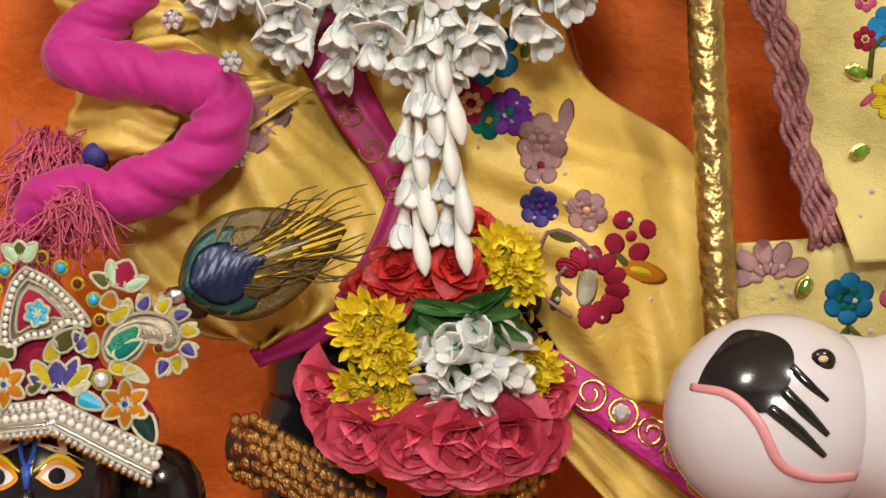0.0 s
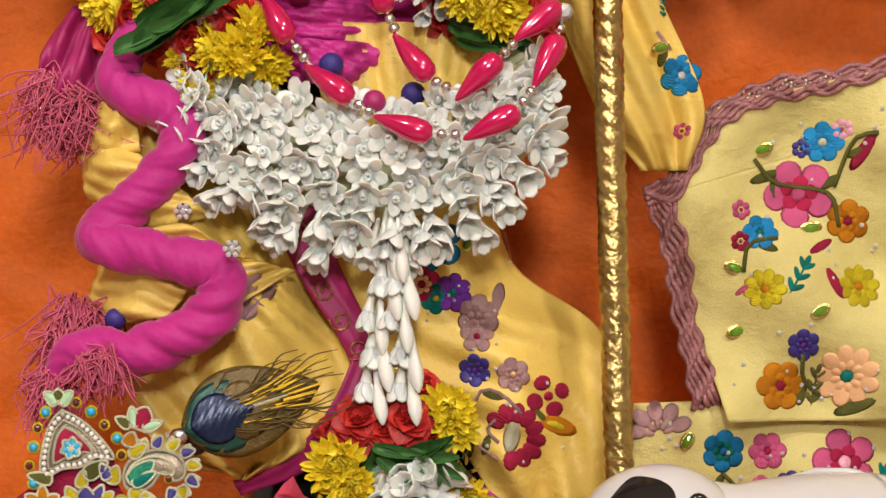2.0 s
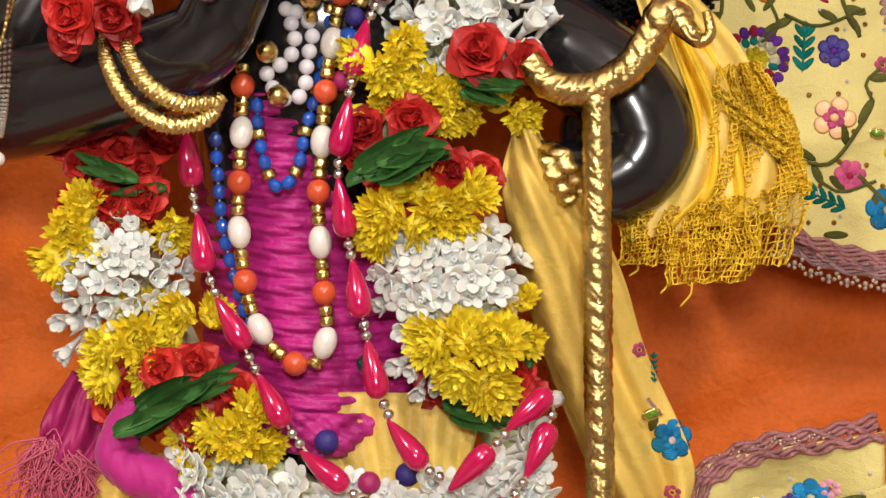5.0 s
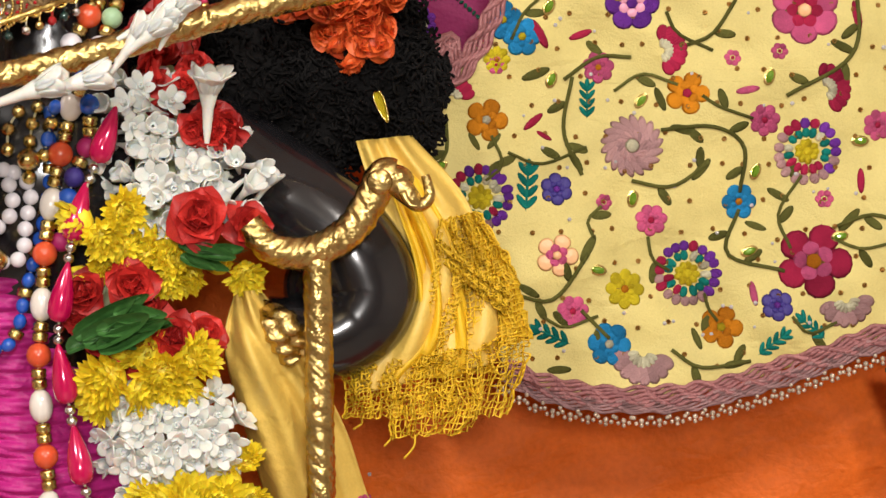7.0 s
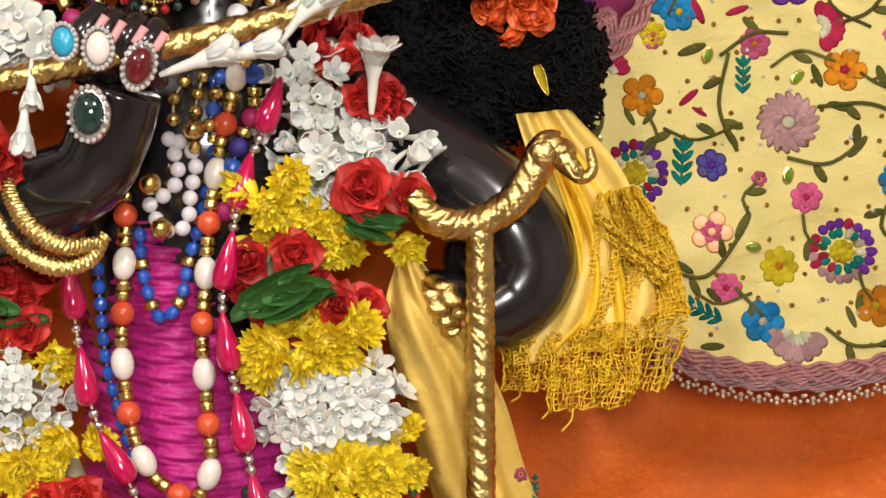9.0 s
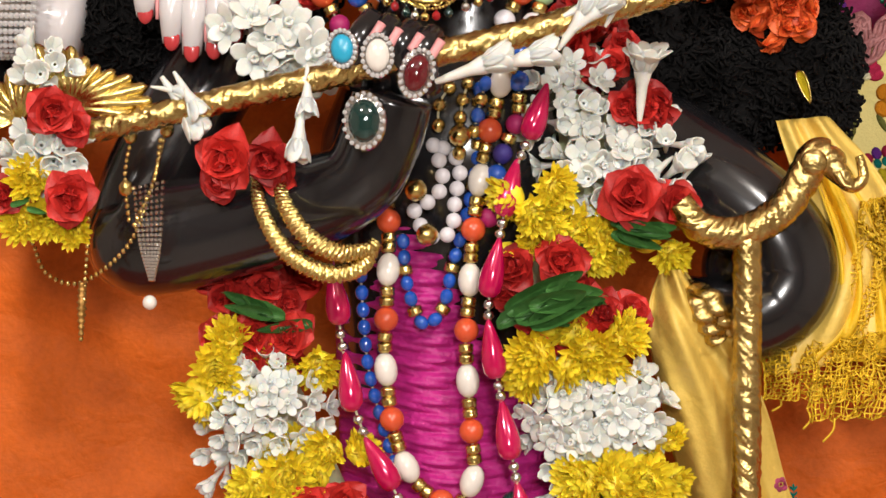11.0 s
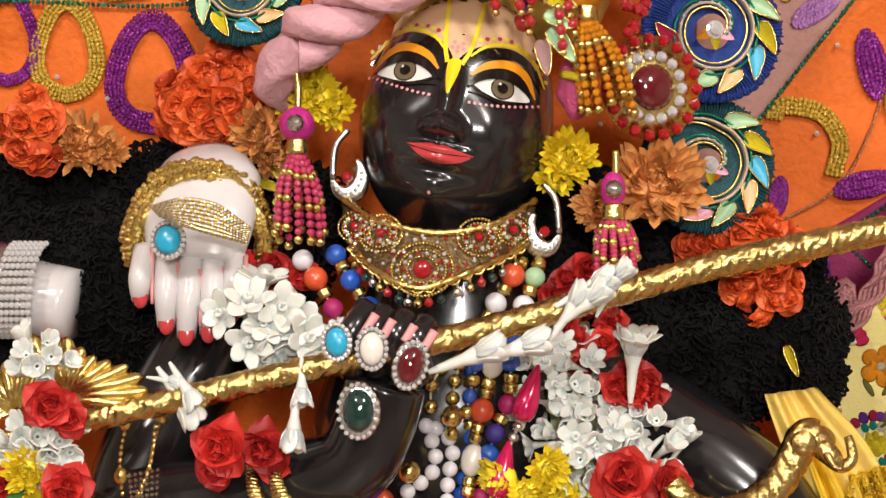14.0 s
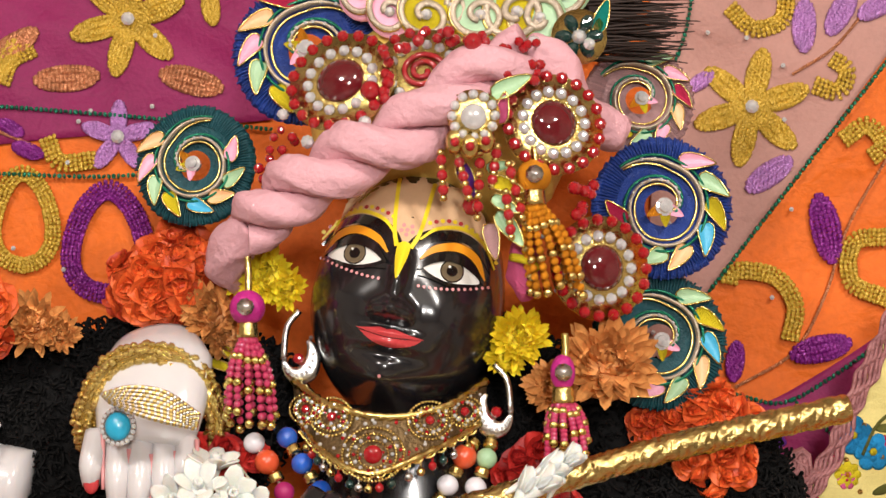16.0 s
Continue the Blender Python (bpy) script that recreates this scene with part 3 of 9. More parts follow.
FIGURE_MATS = ["black_stone", "peach_paint", "yellow_paint", "orange_paint", "white_paint", "black_paint", "iris", "red_paint", "rose_paint", "magenta_deep"]
face_patch([(-0.058, 0.044), (-0.042, 0.057), (-0.026, 0.055), (-0.014, 0.047), (-0.0075, 0.039), (-0.001, 0.047), (0.012, 0.055), (0.028, 0.057), (0.046, 0.044), (0.048, 0.07), (0.02, 0.09), (-0.03, 0.09), (-0.056, 0.068)], 1, 0.0007)
for side in (-1, 1):
    e = [(side * a - 0.0065, b) for a, b in ((0.0145, 0.0255), (0.022, 0.0312), (0.034, 0.0343), (0.046, 0.0308), (0.0545, 0.0238), (0.045, 0.0205), (0.033, 0.0192), (0.022, 0.0218))]
    c = np.mean(e, axis=0)
    face_patch([tuple(c + (np.array(p) - c) * (1.24, 1.5) + (0, 0.0012)) for p in e], 5, 0.0006)
    face_patch(e, 4, 0.0011)
    ic = np.array([side * 0.0345 - 0.0065, 0.0276])
    ring = [(np.cos(a), np.sin(a)) for a in np.linspace(0, 2 * np.pi, 12, endpoint=False)]
    face_patch([tuple(ic + np.array(p) * 0.0082) for p in ring], 5, 0.0015)
    face_patch([tuple(ic + np.array(p) * 0.0074) for p in ring], 6, 0.0019)
    face_patch([tuple(ic + np.array(p) * 0.0038) for p in ring], 5, 0.0023)
    # catchlight painted on the pupil as a small white dot
    face_patch([tuple(ic + np.array((-0.0022, 0.0026)) + np.array(p) * 0.0009) for p in ring], 4, 0.0027)
    face_stroke([(side * a - 0.0065, b) for a, b in ((0.0115, 0.0245), (0.021, 0.0328), (0.034, 0.0366), (0.047, 0.0328), (0.0585, 0.0235))], [0.0018, 0.0048, 0.006, 0.0052, 0.0016], 5, 0.003)
    face_stroke([(side * a - 0.0065, b) for a, b in ((0.0115, 0.0205), (0.022, 0.0198), (0.034, 0.0176), (0.046, 0.0192), (0.057, 0.0232))], [0.0008, 0.0018, 0.0024, 0.002, 0.0008], 5, 0.0016)
    face_stroke([(side * a - 0.0065, b) for a, b in ((0.0115, 0.0315), (0.021, 0.0405), (0.036, 0.0446), (0.049, 0.0395), (0.0575, 0.0262))], [0.0016, 0.0052, 0.0062, 0.0056, 0.0016], 3, 0.0012)
    face_stroke([(side * a - 0.0065, b) for a, b in ((0.0075, 0.0375), (0.018, 0.0485), (0.035, 0.0525), (0.05, 0.047), (0.062, 0.032))], [0.003, 0.007, 0.0075, 0.006, 0.0022], 5, 0.001)
    face_stroke([(side * a - 0.0065, b) for a, b in ((0.0085, 0.0445), (0.019, 0.0545), (0.036, 0.0585), (0.052, 0.052), (0.063, 0.036))], [0.0014, 0.0026, 0.0028, 0.0026, 0.0012], 2, 0.0013)
    for a in np.linspace(0, 1, 13):
        c = np.array([side * (0.013 + 0.05 * a) - 0.0065, 0.0575 + 0.0075 * np.sin(np.pi * a) - 0.016 * a**2])
        face_patch([tuple(c + np.array(p) * 0.00155) for p in ring], 7 if int(a * 12) % 2 else 2, 0.0011)
        c = np.array([side * (0.014 + 0.047 * a) - 0.0065, 0.0125 + 0.010 * a**2])
        face_patch([tuple(c + np.array(p) * 0.0011) for p in ring], 8, 0.0011)
    face_stroke([(side * 0.005 - 0.0078, 0.037), (side * 0.0095 - 0.0078, 0.052), (side * 0.013 - 0.009, 0.088)], [0.0032, 0.0028, 0.003], 2, 0.0014)
face_patch([(-0.0125, 0.0385), (-0.0078, 0.041), (-0.0032, 0.0385), (-0.0042, 0.027), (-0.0082, 0.0142), (-0.0118, 0.027)], 2, 0.0016)
for a, b in ((0, 0.046), (-0.004, 0.0485), (0.004, 0.0485), (-0.003, 0.0525), (0.003, 0.0525), (0, 0.0495)):
    face_patch([(a - 0.0078 + p[0] * 0.0015, b + p[1] * 0.0015) for p in ring], 8, 0.0012)
# lips
face_patch([(-0.0298, -0.0226), (-0.021, -0.0216), (-0.0125, -0.0199), (-0.0078, -0.0208), (-0.003, -0.0199), (0.0065, -0.0218), (0.0184, -0.0234), (0.006, -0.0249), (-0.006, -0.0258), (-0.018, -0.0248)], 7)
face_patch([(-0.0275, -0.0238), (-0.018, -0.0254), (-0.006, -0.0264), (0.006, -0.0256), (0.0165, -0.0243), (0.009, -0.0297), (-0.004, -0.0326), (-0.017, -0.0302)], 7)
face_patch([(-0.007 + p[0] * 0.0012, -0.053 + p[1] * 0.0012) for p in ring], 8, 0.0011)
# body, legs and arms
figure_geo.add(tube([tuple(HEAD + Vector((0.002, 0.01, -0.06))), (-0.0226, 0.0100, 1.7121), (-0.0274, 0.0200, 1.6370), (-0.0354, 0.0300, 1.5052), (-0.0229, 0.0350, 1.3640), (-0.0142, 0.0350, 1.2897)], [0.042, 0.075, 0.1, 0.075, 0.07, 0.075], 24, 40, 0.7))
figure_geo.add(tube([(-0.0486, 0.0600, 1.2877), (-0.0861, 0.0600, 1.1716), (-0.0475, 0.0500, 1.1056), (-0.0543, 0.0400, 1.0242), (-0.0631, 0.0400, 0.9564), (-0.045, 0.04, 0.522)], [0.05, 0.045, 0.035, 0.03, 0.026, 0.034], 18, 36))
figure_geo.add(tube([(0.0507, 0.0700, 1.2672), (0.0755, 0.0700, 1.1630), (0.0838, 0.0600, 1.0557), (0.0452, 0.0500, 0.9668), (0.11, 0.05, 0.522)], [0.045, 0.045, 0.038, 0.03, 0.034], 18, 30))
# the bent arm across the chest, its hand on the flute
figure_geo.add(tube([(-0.1867, 0.0200, 1.7241), (-0.2159, -0.0100, 1.6699), (-0.2414, -0.0300, 1.6175), (-0.2551, -0.0450, 1.5780)], [0.036, 0.036, 0.034, 0.03], 20, 24))
figure_geo.add(tube([(-0.2659, -0.0400, 1.5817), (-0.2423, -0.0500, 1.5753), (-0.1934, -0.0600, 1.5833), (-0.1289, -0.0800, 1.5997), (-0.0914, -0.0950, 1.6167), (-0.0761, -0.1000, 1.6438), (-0.0665, -0.1050, 1.6743)], [0.028, 0.041, 0.038, 0.033, 0.028, 0.028, 0.027], 22, 44))
figure_geo.add(ball((-0.2595, -0.0420, 1.5758), (0.026, 0.032, 0.036), 12, 16))
figure_geo.add(tube([(-0.0897, -0.1150, 1.6817), (-0.0889, -0.1350, 1.7058), (-0.0782, -0.1250, 1.7248)], [0.0105, 0.0095, 0.008], 12, 14))
figure_geo.add(tube([(-0.0826, -0.1445, 1.7026), (-0.0724, -0.1415, 1.7190)], [0.003, 0.0032], 8, 8, 0.5), 8)
figure_geo.add(tube([(-0.0731, -0.1150, 1.6818), (-0.0748, -0.1350, 1.7058), (-0.0669, -0.1250, 1.7211)], [0.0105, 0.0095, 0.008], 12, 14))
figure_geo.add(tube([(-0.0685, -0.1445, 1.7026), (-0.0612, -0.1415, 1.7153)], [0.003, 0.0032], 8, 8, 0.5), 8)
figure_geo.add(tube([(-0.0579, -0.1150, 1.6800), (-0.0599, -0.1350, 1.7040), (-0.0527, -0.1250, 1.7174)], [0.0105, 0.0095, 0.008], 12, 14))
figure_geo.add(tube([(-0.0537, -0.1445, 1.7009), (-0.0471, -0.1415, 1.7117)], [0.003, 0.0032], 8, 8, 0.5), 8)
figure_geo.add(tube([(-0.0443, -0.1150, 1.6782), (-0.0464, -0.1350, 1.7004), (-0.0392, -0.1250, 1.7138)], [0.0105, 0.0095, 0.008], 12, 14))
figure_geo.add(tube([(-0.0404, -0.1445, 1.6972), (-0.0338, -0.1415, 1.7080)], [0.003, 0.0032], 8, 8, 0.5), 8)

# the other arm, elbow out beside the staff
figure_geo.add(tube([(0.0706, 0.0300, 1.6791), (0.1198, 0.0200, 1.6422), (0.1640, 0.0020, 1.6110), (0.1960, -0.0060, 1.5820), (0.2085, -0.0080, 1.5520), (0.1960, -0.0120, 1.5300), (0.1711, -0.0180, 1.5200), (0.1351, -0.0200, 1.5256)], [0.04, 0.0415, 0.04, 0.039, 0.038, 0.035, 0.03, 0.026], 36, 90))
figure_geo.add(ball((0.1830, -0.0020, 1.5560), (0.034, 0.026, 0.036), 24, 30))
statue = part("statue", figure_geo, FIGURE_MATS)
tagged(statue, "polished black stone figure with painted almond eyes and red lips", "statue")

# ---- pale companion figure: its arm and hand come in beside the shoulder ----
pale = Geo()
pale.add(tube([(-0.6107, 0.1000, 1.7563), (-0.4819, 0.0700, 1.7442), (-0.3814, 0.0300, 1.7384), (-0.3000, 0.0150, 1.7271)], [0.038, 0.036, 0.032, 0.026], 24, 30))
pale.add(tube([(-0.2057, 0.0000, 1.8300), (-0.2020, -0.0300, 1.8107), (-0.2021, -0.0450, 1.7853), (-0.2054, -0.0500, 1.7572)], [0.03, 0.043, 0.041, 0.035], 24, 22, 0.5))
pale.add(tube([(-0.2377, -0.0550, 1.7647), (-0.2400, -0.0660, 1.7443), (-0.2408, -0.0600, 1.7297)], [0.0089, 0.0085, 0.0064], 12, 14))
pale.add(ball((-0.2399, -0.0660, 1.7318), (0.0058, 0.003, 0.0085), 8, 10), 2)
pale.add(tube([(-0.2321, -0.0640, 1.7661), (-0.2313, -0.0680, 1.7266)], [0.0018, 0.0012], 8, 6), 1)
pale.add(tube([(-0.2226, -0.0550, 1.7608), (-0.2218, -0.0660, 1.7326), (-0.2225, -0.0600, 1.7112)], [0.0092, 0.0088, 0.0066], 12, 14))
pale.add(ball((-0.2217, -0.0660, 1.7134), (0.0058, 0.003, 0.0085), 8, 10), 2)
pale.add(tube([(-0.2139, -0.0640, 1.7543), (-0.2132, -0.0680, 1.7149)], [0.0018, 0.0012], 8, 6), 1)
pale.add(tube([(-0.2067, -0.0550, 1.7588), (-0.2064, -0.0660, 1.7287), (-0.2086, -0.0600, 1.7034)], [0.0095, 0.0090, 0.0067], 12, 14))
pale.add(ball((-0.2079, -0.0660, 1.7056), (0.0058, 0.003, 0.0085), 8, 10), 2)
pale.add(tube([(-0.1985, -0.0640, 1.7505), (-0.1978, -0.0680, 1.7111)], [0.0018, 0.0012], 8, 6), 1)
pale.add(tube([(-0.1901, -0.0550, 1.7589), (-0.1895, -0.0660, 1.7308), (-0.1932, -0.0600, 1.7054)], [0.0092, 0.0088, 0.0066], 12, 14))
pale.add(ball((-0.1925, -0.0660, 1.7076), (0.0058, 0.003, 0.0085), 8, 10), 2)
pale.add(tube([(-0.1816, -0.0640, 1.7525), (-0.1809, -0.0680, 1.7131)], [0.0018, 0.0012], 8, 6), 1)
pale.add(tube([(-0.1751, -0.0550, 1.7609), (-0.1746, -0.0660, 1.7387), (-0.1783, -0.0600, 1.7165)], [0.0084, 0.0080, 0.0060], 12, 14))
pale.add(ball((-0.1777, -0.0660, 1.7187), (0.0058, 0.003, 0.0085), 8, 10), 2)
pale.add(tube([(-0.1667, -0.0640, 1.7604), (-0.1661, -0.0680, 1.7210)], [0.0018, 0.0012], 8, 6), 1)
pale_statue = part("statue", pale, ["marble", "rose_paint", "red_paint"])
tagged(pale_statue, "white marble arm and hand with red painted nails", "statue")

# ---- black wool hair ----
def hair(name, lumps, label, seed):
    r = np.random.default_rng(seed)
    g = Geo()
    for c, size in lumps:
        g.add(ball(c, (size, size * 0.7, size), 10, 14))
        for k in range(int(1100 * size / 0.05)):
            d = r.normal(size=3)
            d[1] = -abs(d[1])
            d /= np.linalg.norm(d)
            p = np.array(c) + d * (size, size * 0.7, size) * r.uniform(0.94, 1.12)
            a, b = r.normal(size=3), r.normal(size=3)
            a, b = a / np.linalg.norm(a), b / np.linalg.norm(b)
            q = r.uniform(0.0025, 0.006)
            g.add(tube([p, p + a * q, p + a * q + b * q, p + b * q * 1.3], 0.0012, 4, 7, caps=False))
    ob = part(name, g, "hair")
    return tagged(ob, label, "hair")


hair("hair", [((-0.1851, 0.0600, 1.7940), 0.056), ((-0.2423, 0.0700, 1.7900), 0.056), ((-0.3025, 0.0700, 1.7780), 0.066), ((-0.3584, 0.0700, 1.7720), 0.066), ((-0.3217, 0.0600, 1.7526), 0.06), ((-0.2788, 0.0600, 1.7354), 0.055), ((-0.3775, 0.0800, 1.7271), 0.06), ((-0.1668, 0.0500, 1.7520), 0.04), ((-0.1457, 0.0500, 1.7858), 0.045)], "black curled wool hair over the shoulder", 3)
hair("hair", [((0.1247, 0.0500, 1.7097), 0.06), ((0.1668, 0.0550, 1.6937), 0.058), ((0.2000, 0.0550, 1.7064), 0.055), ((0.2252, 0.0550, 1.6899), 0.032), ((0.2456, 0.0500, 1.6752), 0.02), ((0.1205, 0.0600, 1.7521), 0.06), ((0.1631, 0.0700, 1.7492), 0.06), ((0.2137, 0.0700, 1.7369), 0.045), ((0.2435, 0.0700, 1.7078), 0.028), ((0.0619, 0.0500, 1.7682), 0.045), ((0.1047, 0.0600, 1.7514), 0.05), ((0.0536, 0.0500, 1.8064), 0.035)], "black curled wool hair over the shoulder", 4)

# ---- garments ----
shirt = thing("shirt", (-0.0196, 0.0000, 1.3571), "magenta shirt gathered in tight crosswise pleats", "shirt")
cloth("pleated_front", sheet([(-0.1174, 0.0200, 1.5831), (-0.0558, -0.0350, 1.5840), (0.0221, 0.0200, 1.5842)], [(-0.1080, 0.0200, 1.3588), (-0.0231, -0.0450, 1.3456), (0.0768, 0.0200, 1.3463)], 44, 150, 0.0028, 17, 0.0, 1.0, 1.2), "magenta", shirt)
cloth("hem_fold", sheet([(-0.1090, 0.0150, 1.3720), (-0.0240, -0.0500, 1.3600), (0.0780, 0.0150, 1.3600)], [(-0.1040, 0.0150, 1.3440), (-0.0225, -0.0480, 1.3300), (0.0740, 0.0150, 1.3320)], 60, 20, 0.003, 1.5, 0.004, 0.5, 7.0), "magenta", shirt, "gathered magenta hem")

dhoti = thing("dhoti", (-0.0119, 0.0200, 1.0423), "yellow draped cotton silk dhoti with magenta borders", "dhoti")
cloth("waist_fold", sheet([(-0.0355, -0.0300, 1.3738), (-0.0193, -0.0300, 1.3064), (-0.0359, -0.0200, 1.2598)], [(0.0985, -0.0300, 1.3732), (0.0829, -0.0300, 1.3062), (0.0906, -0.0200, 1.2598)], 30, 40, 0.003, 4, 0.01, 0.4), "yellow_cloth", dhoti)
cloth("gathered_leg", sheet([(-0.1684, 0.0000, 1.3214), (-0.1892, -0.0100, 1.2647), (-0.1703, -0.0200, 1.2225), (-0.1802, -0.0200, 1.1712), (-0.1603, -0.0200, 1.1160), (-0.1226, -0.0200, 1.0708), (-0.0806, -0.0100, 1.0584)], [(-0.0900, 0.0000, 1.3390), (-0.0555, -0.0200, 1.2496), (-0.0318, -0.0200, 1.1866), (-0.0035, -0.0200, 1.1473), (-0.0051, -0.0200, 1.1081), (-0.0240, -0.0200, 1.0807), (-0.0726, -0.0100, 1.0572)], 80, 70, 0.0085, 2.1, 0.035, 2.0, 2.6), "yellow_cloth", dhoti)
for k, (a, b, c, d) in enumerate((((-0.178, -0.03, 1.318), (-0.15, -0.045, 1.322), (-0.186, -0.034, 1.288), (-0.142, -0.055, 1.283)), ((-0.19, -0.03, 1.286), (-0.145, -0.058, 1.283), (-0.182, -0.04, 1.25), (-0.12, -0.062, 1.256)), ((-0.176, -0.03, 1.258), (-0.12, -0.066, 1.262), (-0.17, -0.036, 1.232), (-0.092, -0.06, 1.238)), ((-0.176, -0.03, 1.206), (-0.1, -0.07, 1.196), (-0.184, -0.032, 1.172), (-0.12, -0.068, 1.17)))):
    mid_ = lambda p, q, h: tuple((np.array(p) + np.array(q)) / 2 + (0, -0.012, h))  # noqa: E731
    cloth("pleat", sheet([a, mid_(a, b, 0.004), b], [c, mid_(c, d, -0.006), d], 26, 22, 0.0035, 1.3, 0.012, 1.0 + k, 0.6), "yellow_cloth", dhoti)
cloth("back_drape", sheet([(-0.1230, 0.0300, 1.3183), (-0.0657, 0.0300, 1.2324), (-0.0290, 0.0300, 1.1753), (0.0031, 0.0350, 1.1061)], [(0.0932, 0.0300, 1.3007), (0.0930, 0.0300, 1.2318), (0.1009, 0.0300, 1.1629), (0.1088, 0.0350, 1.0818)], 40, 30, 0.004, 3.0, 0.0, 1.0), "yellow_cloth", dhoti)
cloth("leg_fold", sheet([(-0.1411, -0.0700, 1.2278), (-0.1058, -0.0750, 1.2313), (-0.0818, -0.0700, 1.2124)], [(-0.1400, -0.0550, 1.1939), (-0.0890, -0.0600, 1.1746), (-0.0369, -0.0450, 1.2016)], 24, 30, 0.004, 2.6, 0.012, 3.0), "yellow_cloth", dhoti)
cloth("embroidered_leg", sheet([(-0.0249, -0.0100, 1.2897), (-0.0148, -0.0120, 1.2302), (0.0067, -0.0100, 1.1393), (0.0462, -0.0100, 1.0998), (0.0816, -0.0100, 1.0684), (0.1089, 0.0000, 1.0203)], [(0.0895, 0.0100, 1.2989), (0.0974, 0.0100, 1.2468), (0.1153, 0.0100, 1.2027), (0.1713, 0.0200, 1.1627), (0.1911, 0.0200, 1.1066), (0.1808, 0.0200, 1.0185)], 70, 70, 0.007, 1.5, 0.03, 5.0, 1.3), "yellow_cloth", dhoti)
cloth("inner_border", sheet([(-0.0640, -0.0300, 1.2529), (-0.0380, -0.0350, 1.2019), (-0.0108, -0.0350, 1.1591), (0.0024, -0.0300, 1.1318)], [(-0.0288, -0.0300, 1.2528), (-0.0073, -0.0300, 1.2020), (0.0122, -0.0300, 1.1629), (0.0278, -0.0300, 1.1240)], 30, 12, 0.001, 1.5, 0.004), "magenta_deep", dhoti, "dark magenta border with faint gold motifs")
cloth("hem_border", sheet([(0.0053, -0.0350, 1.1533), (-0.0112, -0.0400, 1.1127), (-0.0425, -0.0300, 1.0750), (-0.0836, -0.0200, 1.0561)], [(0.0190, -0.0300, 1.1498), (0.0006, -0.0350, 1.1028), (-0.0306, -0.0250, 1.0649), (-0.0782, -0.0150, 1.0459)], 30, 8, 0.001, 1.5, 0.002), "magenta_deep", dhoti, "dark magenta border")
cloth("gold_motif_border", sheet([(0.0602, -0.0300, 1.0916), (0.0847, -0.0300, 1.0593), (0.1248, -0.0300, 1.0300), (0.1709, -0.0300, 0.9944), (0.1981, -0.0300, 0.9624)], [(0.0534, -0.0350, 1.0635), (0.0872, -0.0350, 1.0312), (0.1241, -0.0350, 1.0021), (0.1578, -0.0350, 0.9764), (0.1788, -0.0350, 0.9477)], 40, 12, 0.001, 1.5, 0.002), "magenta", dhoti, "bright pink border with gold scrollwork")
cloth("under_fold", sheet([(0.0743, -0.0200, 1.0429), (0.1147, -0.0200, 1.0070), (0.1704, -0.0200, 0.9614)], [(0.0735, -0.0200, 1.0142), (0.1076, -0.0200, 0.9784), (0.1507, -0.0200, 0.9298)], 30, 14, 0.003, 2.0, 0.004), "yellow_cloth", dhoti)
cloth("draped_end", sheet([(0.1160, -0.0450, 1.5560), (0.1085, -0.0450, 1.5180), (0.1196, -0.0300, 1.4656), (0.1375, -0.0100, 1.4001), (0.1694, 0.0000, 1.3207), (0.2015, 0.0100, 1.2730)], [(0.1330, -0.0450, 1.5570), (0.1650, -0.0450, 1.5120), (0.1925, -0.0300, 1.4573), (0.2111, -0.0100, 1.3999), (0.2449, 0.0000, 1.3207), (0.2335, 0.0100, 1.2731)], 60, 50, 0.0085, 1.35, 0.02, 2.2, 0.9), "yellow_cloth", dhoti, "hanging yellow cloth end with sewn flowers")

SHAWL = 0.1


def shawl_y(x, z):
    return SHAWL + 0.007 * np.sin(14 * x + 9 * z) + 0.0025 * np.sin(48 * x + 34 * z + 2.5 * np.sin(13 * z)) + 0.004 * np.sin(31 * z - 22 * x + 1) + 0.0016 * np.sin(70 * x + 40 * z + 3 * np.sin(25 * z)) + 0.0012 * np.sin(95 * z - 50 * x)


def shawl_sheet(left, right, nu, nv, lift=0.0, gather=0.0):
    a, b = spline(left, nu), spline(right, nu)
    v = np.linspace(0, 1, nv)[None, :, None]
    p = a[:, None] * (1 - v) + b[:, None] * v
    x, z = p[..., 0], p[..., 2]
    p[..., 1] = shawl_y(x, z) - lift + gather * (np.sin(34 * x + 26 * z + 2 * np.sin(11 * z)) + 0.6 * np.sin(61 * x - 33 * z))
    return p.reshape(-1, 3), quads(nu, nv)


shawl = thing("embroidered_shawl", (0.4533, 0.1000, 1.4650), "pale yellow shawl embroidered with bright flowers, mauve braid edge", "shawl")
SHAWL_EDGE = [(0.3511, 0.1000, 1.8482), (0.3143, 0.1000, 1.7701), (0.2781, 0.1000, 1.7099), (0.2614, 0.1000, 1.7158), (0.2436, 0.1000, 1.6595), (0.2778, 0.1000, 1.5765), (0.2994, 0.1000, 1.5348)]
HEM = [(0.3167, 0.1000, 1.4887), (0.3473, 0.1000, 1.4734), (0.4002, 0.1000, 1.4639), (0.4533, 0.1000, 1.4641), (0.5112, 0.1000, 1.4757), (0.5648, 0.1000, 1.4927), (0.6177, 0.1000, 1.5098), (0.7604, 0.1000, 1.5478)]
v, f = shawl_sheet(SHAWL_EDGE, [(0.78, 0.1, p[2]) for p in SHAWL_EDGE], 120, 120)
last, hem = v[-120:], spline(HEM, 120)
for q in np.linspace(0, 1, 22)[1:]:
    row = last * (1 - q) + hem * q
    row[:, 1] = shawl_y(row[:, 0], row[:, 2])
    v = np.vstack([v, row])
cloth("shawl_cloth", (v, quads(141, 120)), "yellow_pale", shawl)
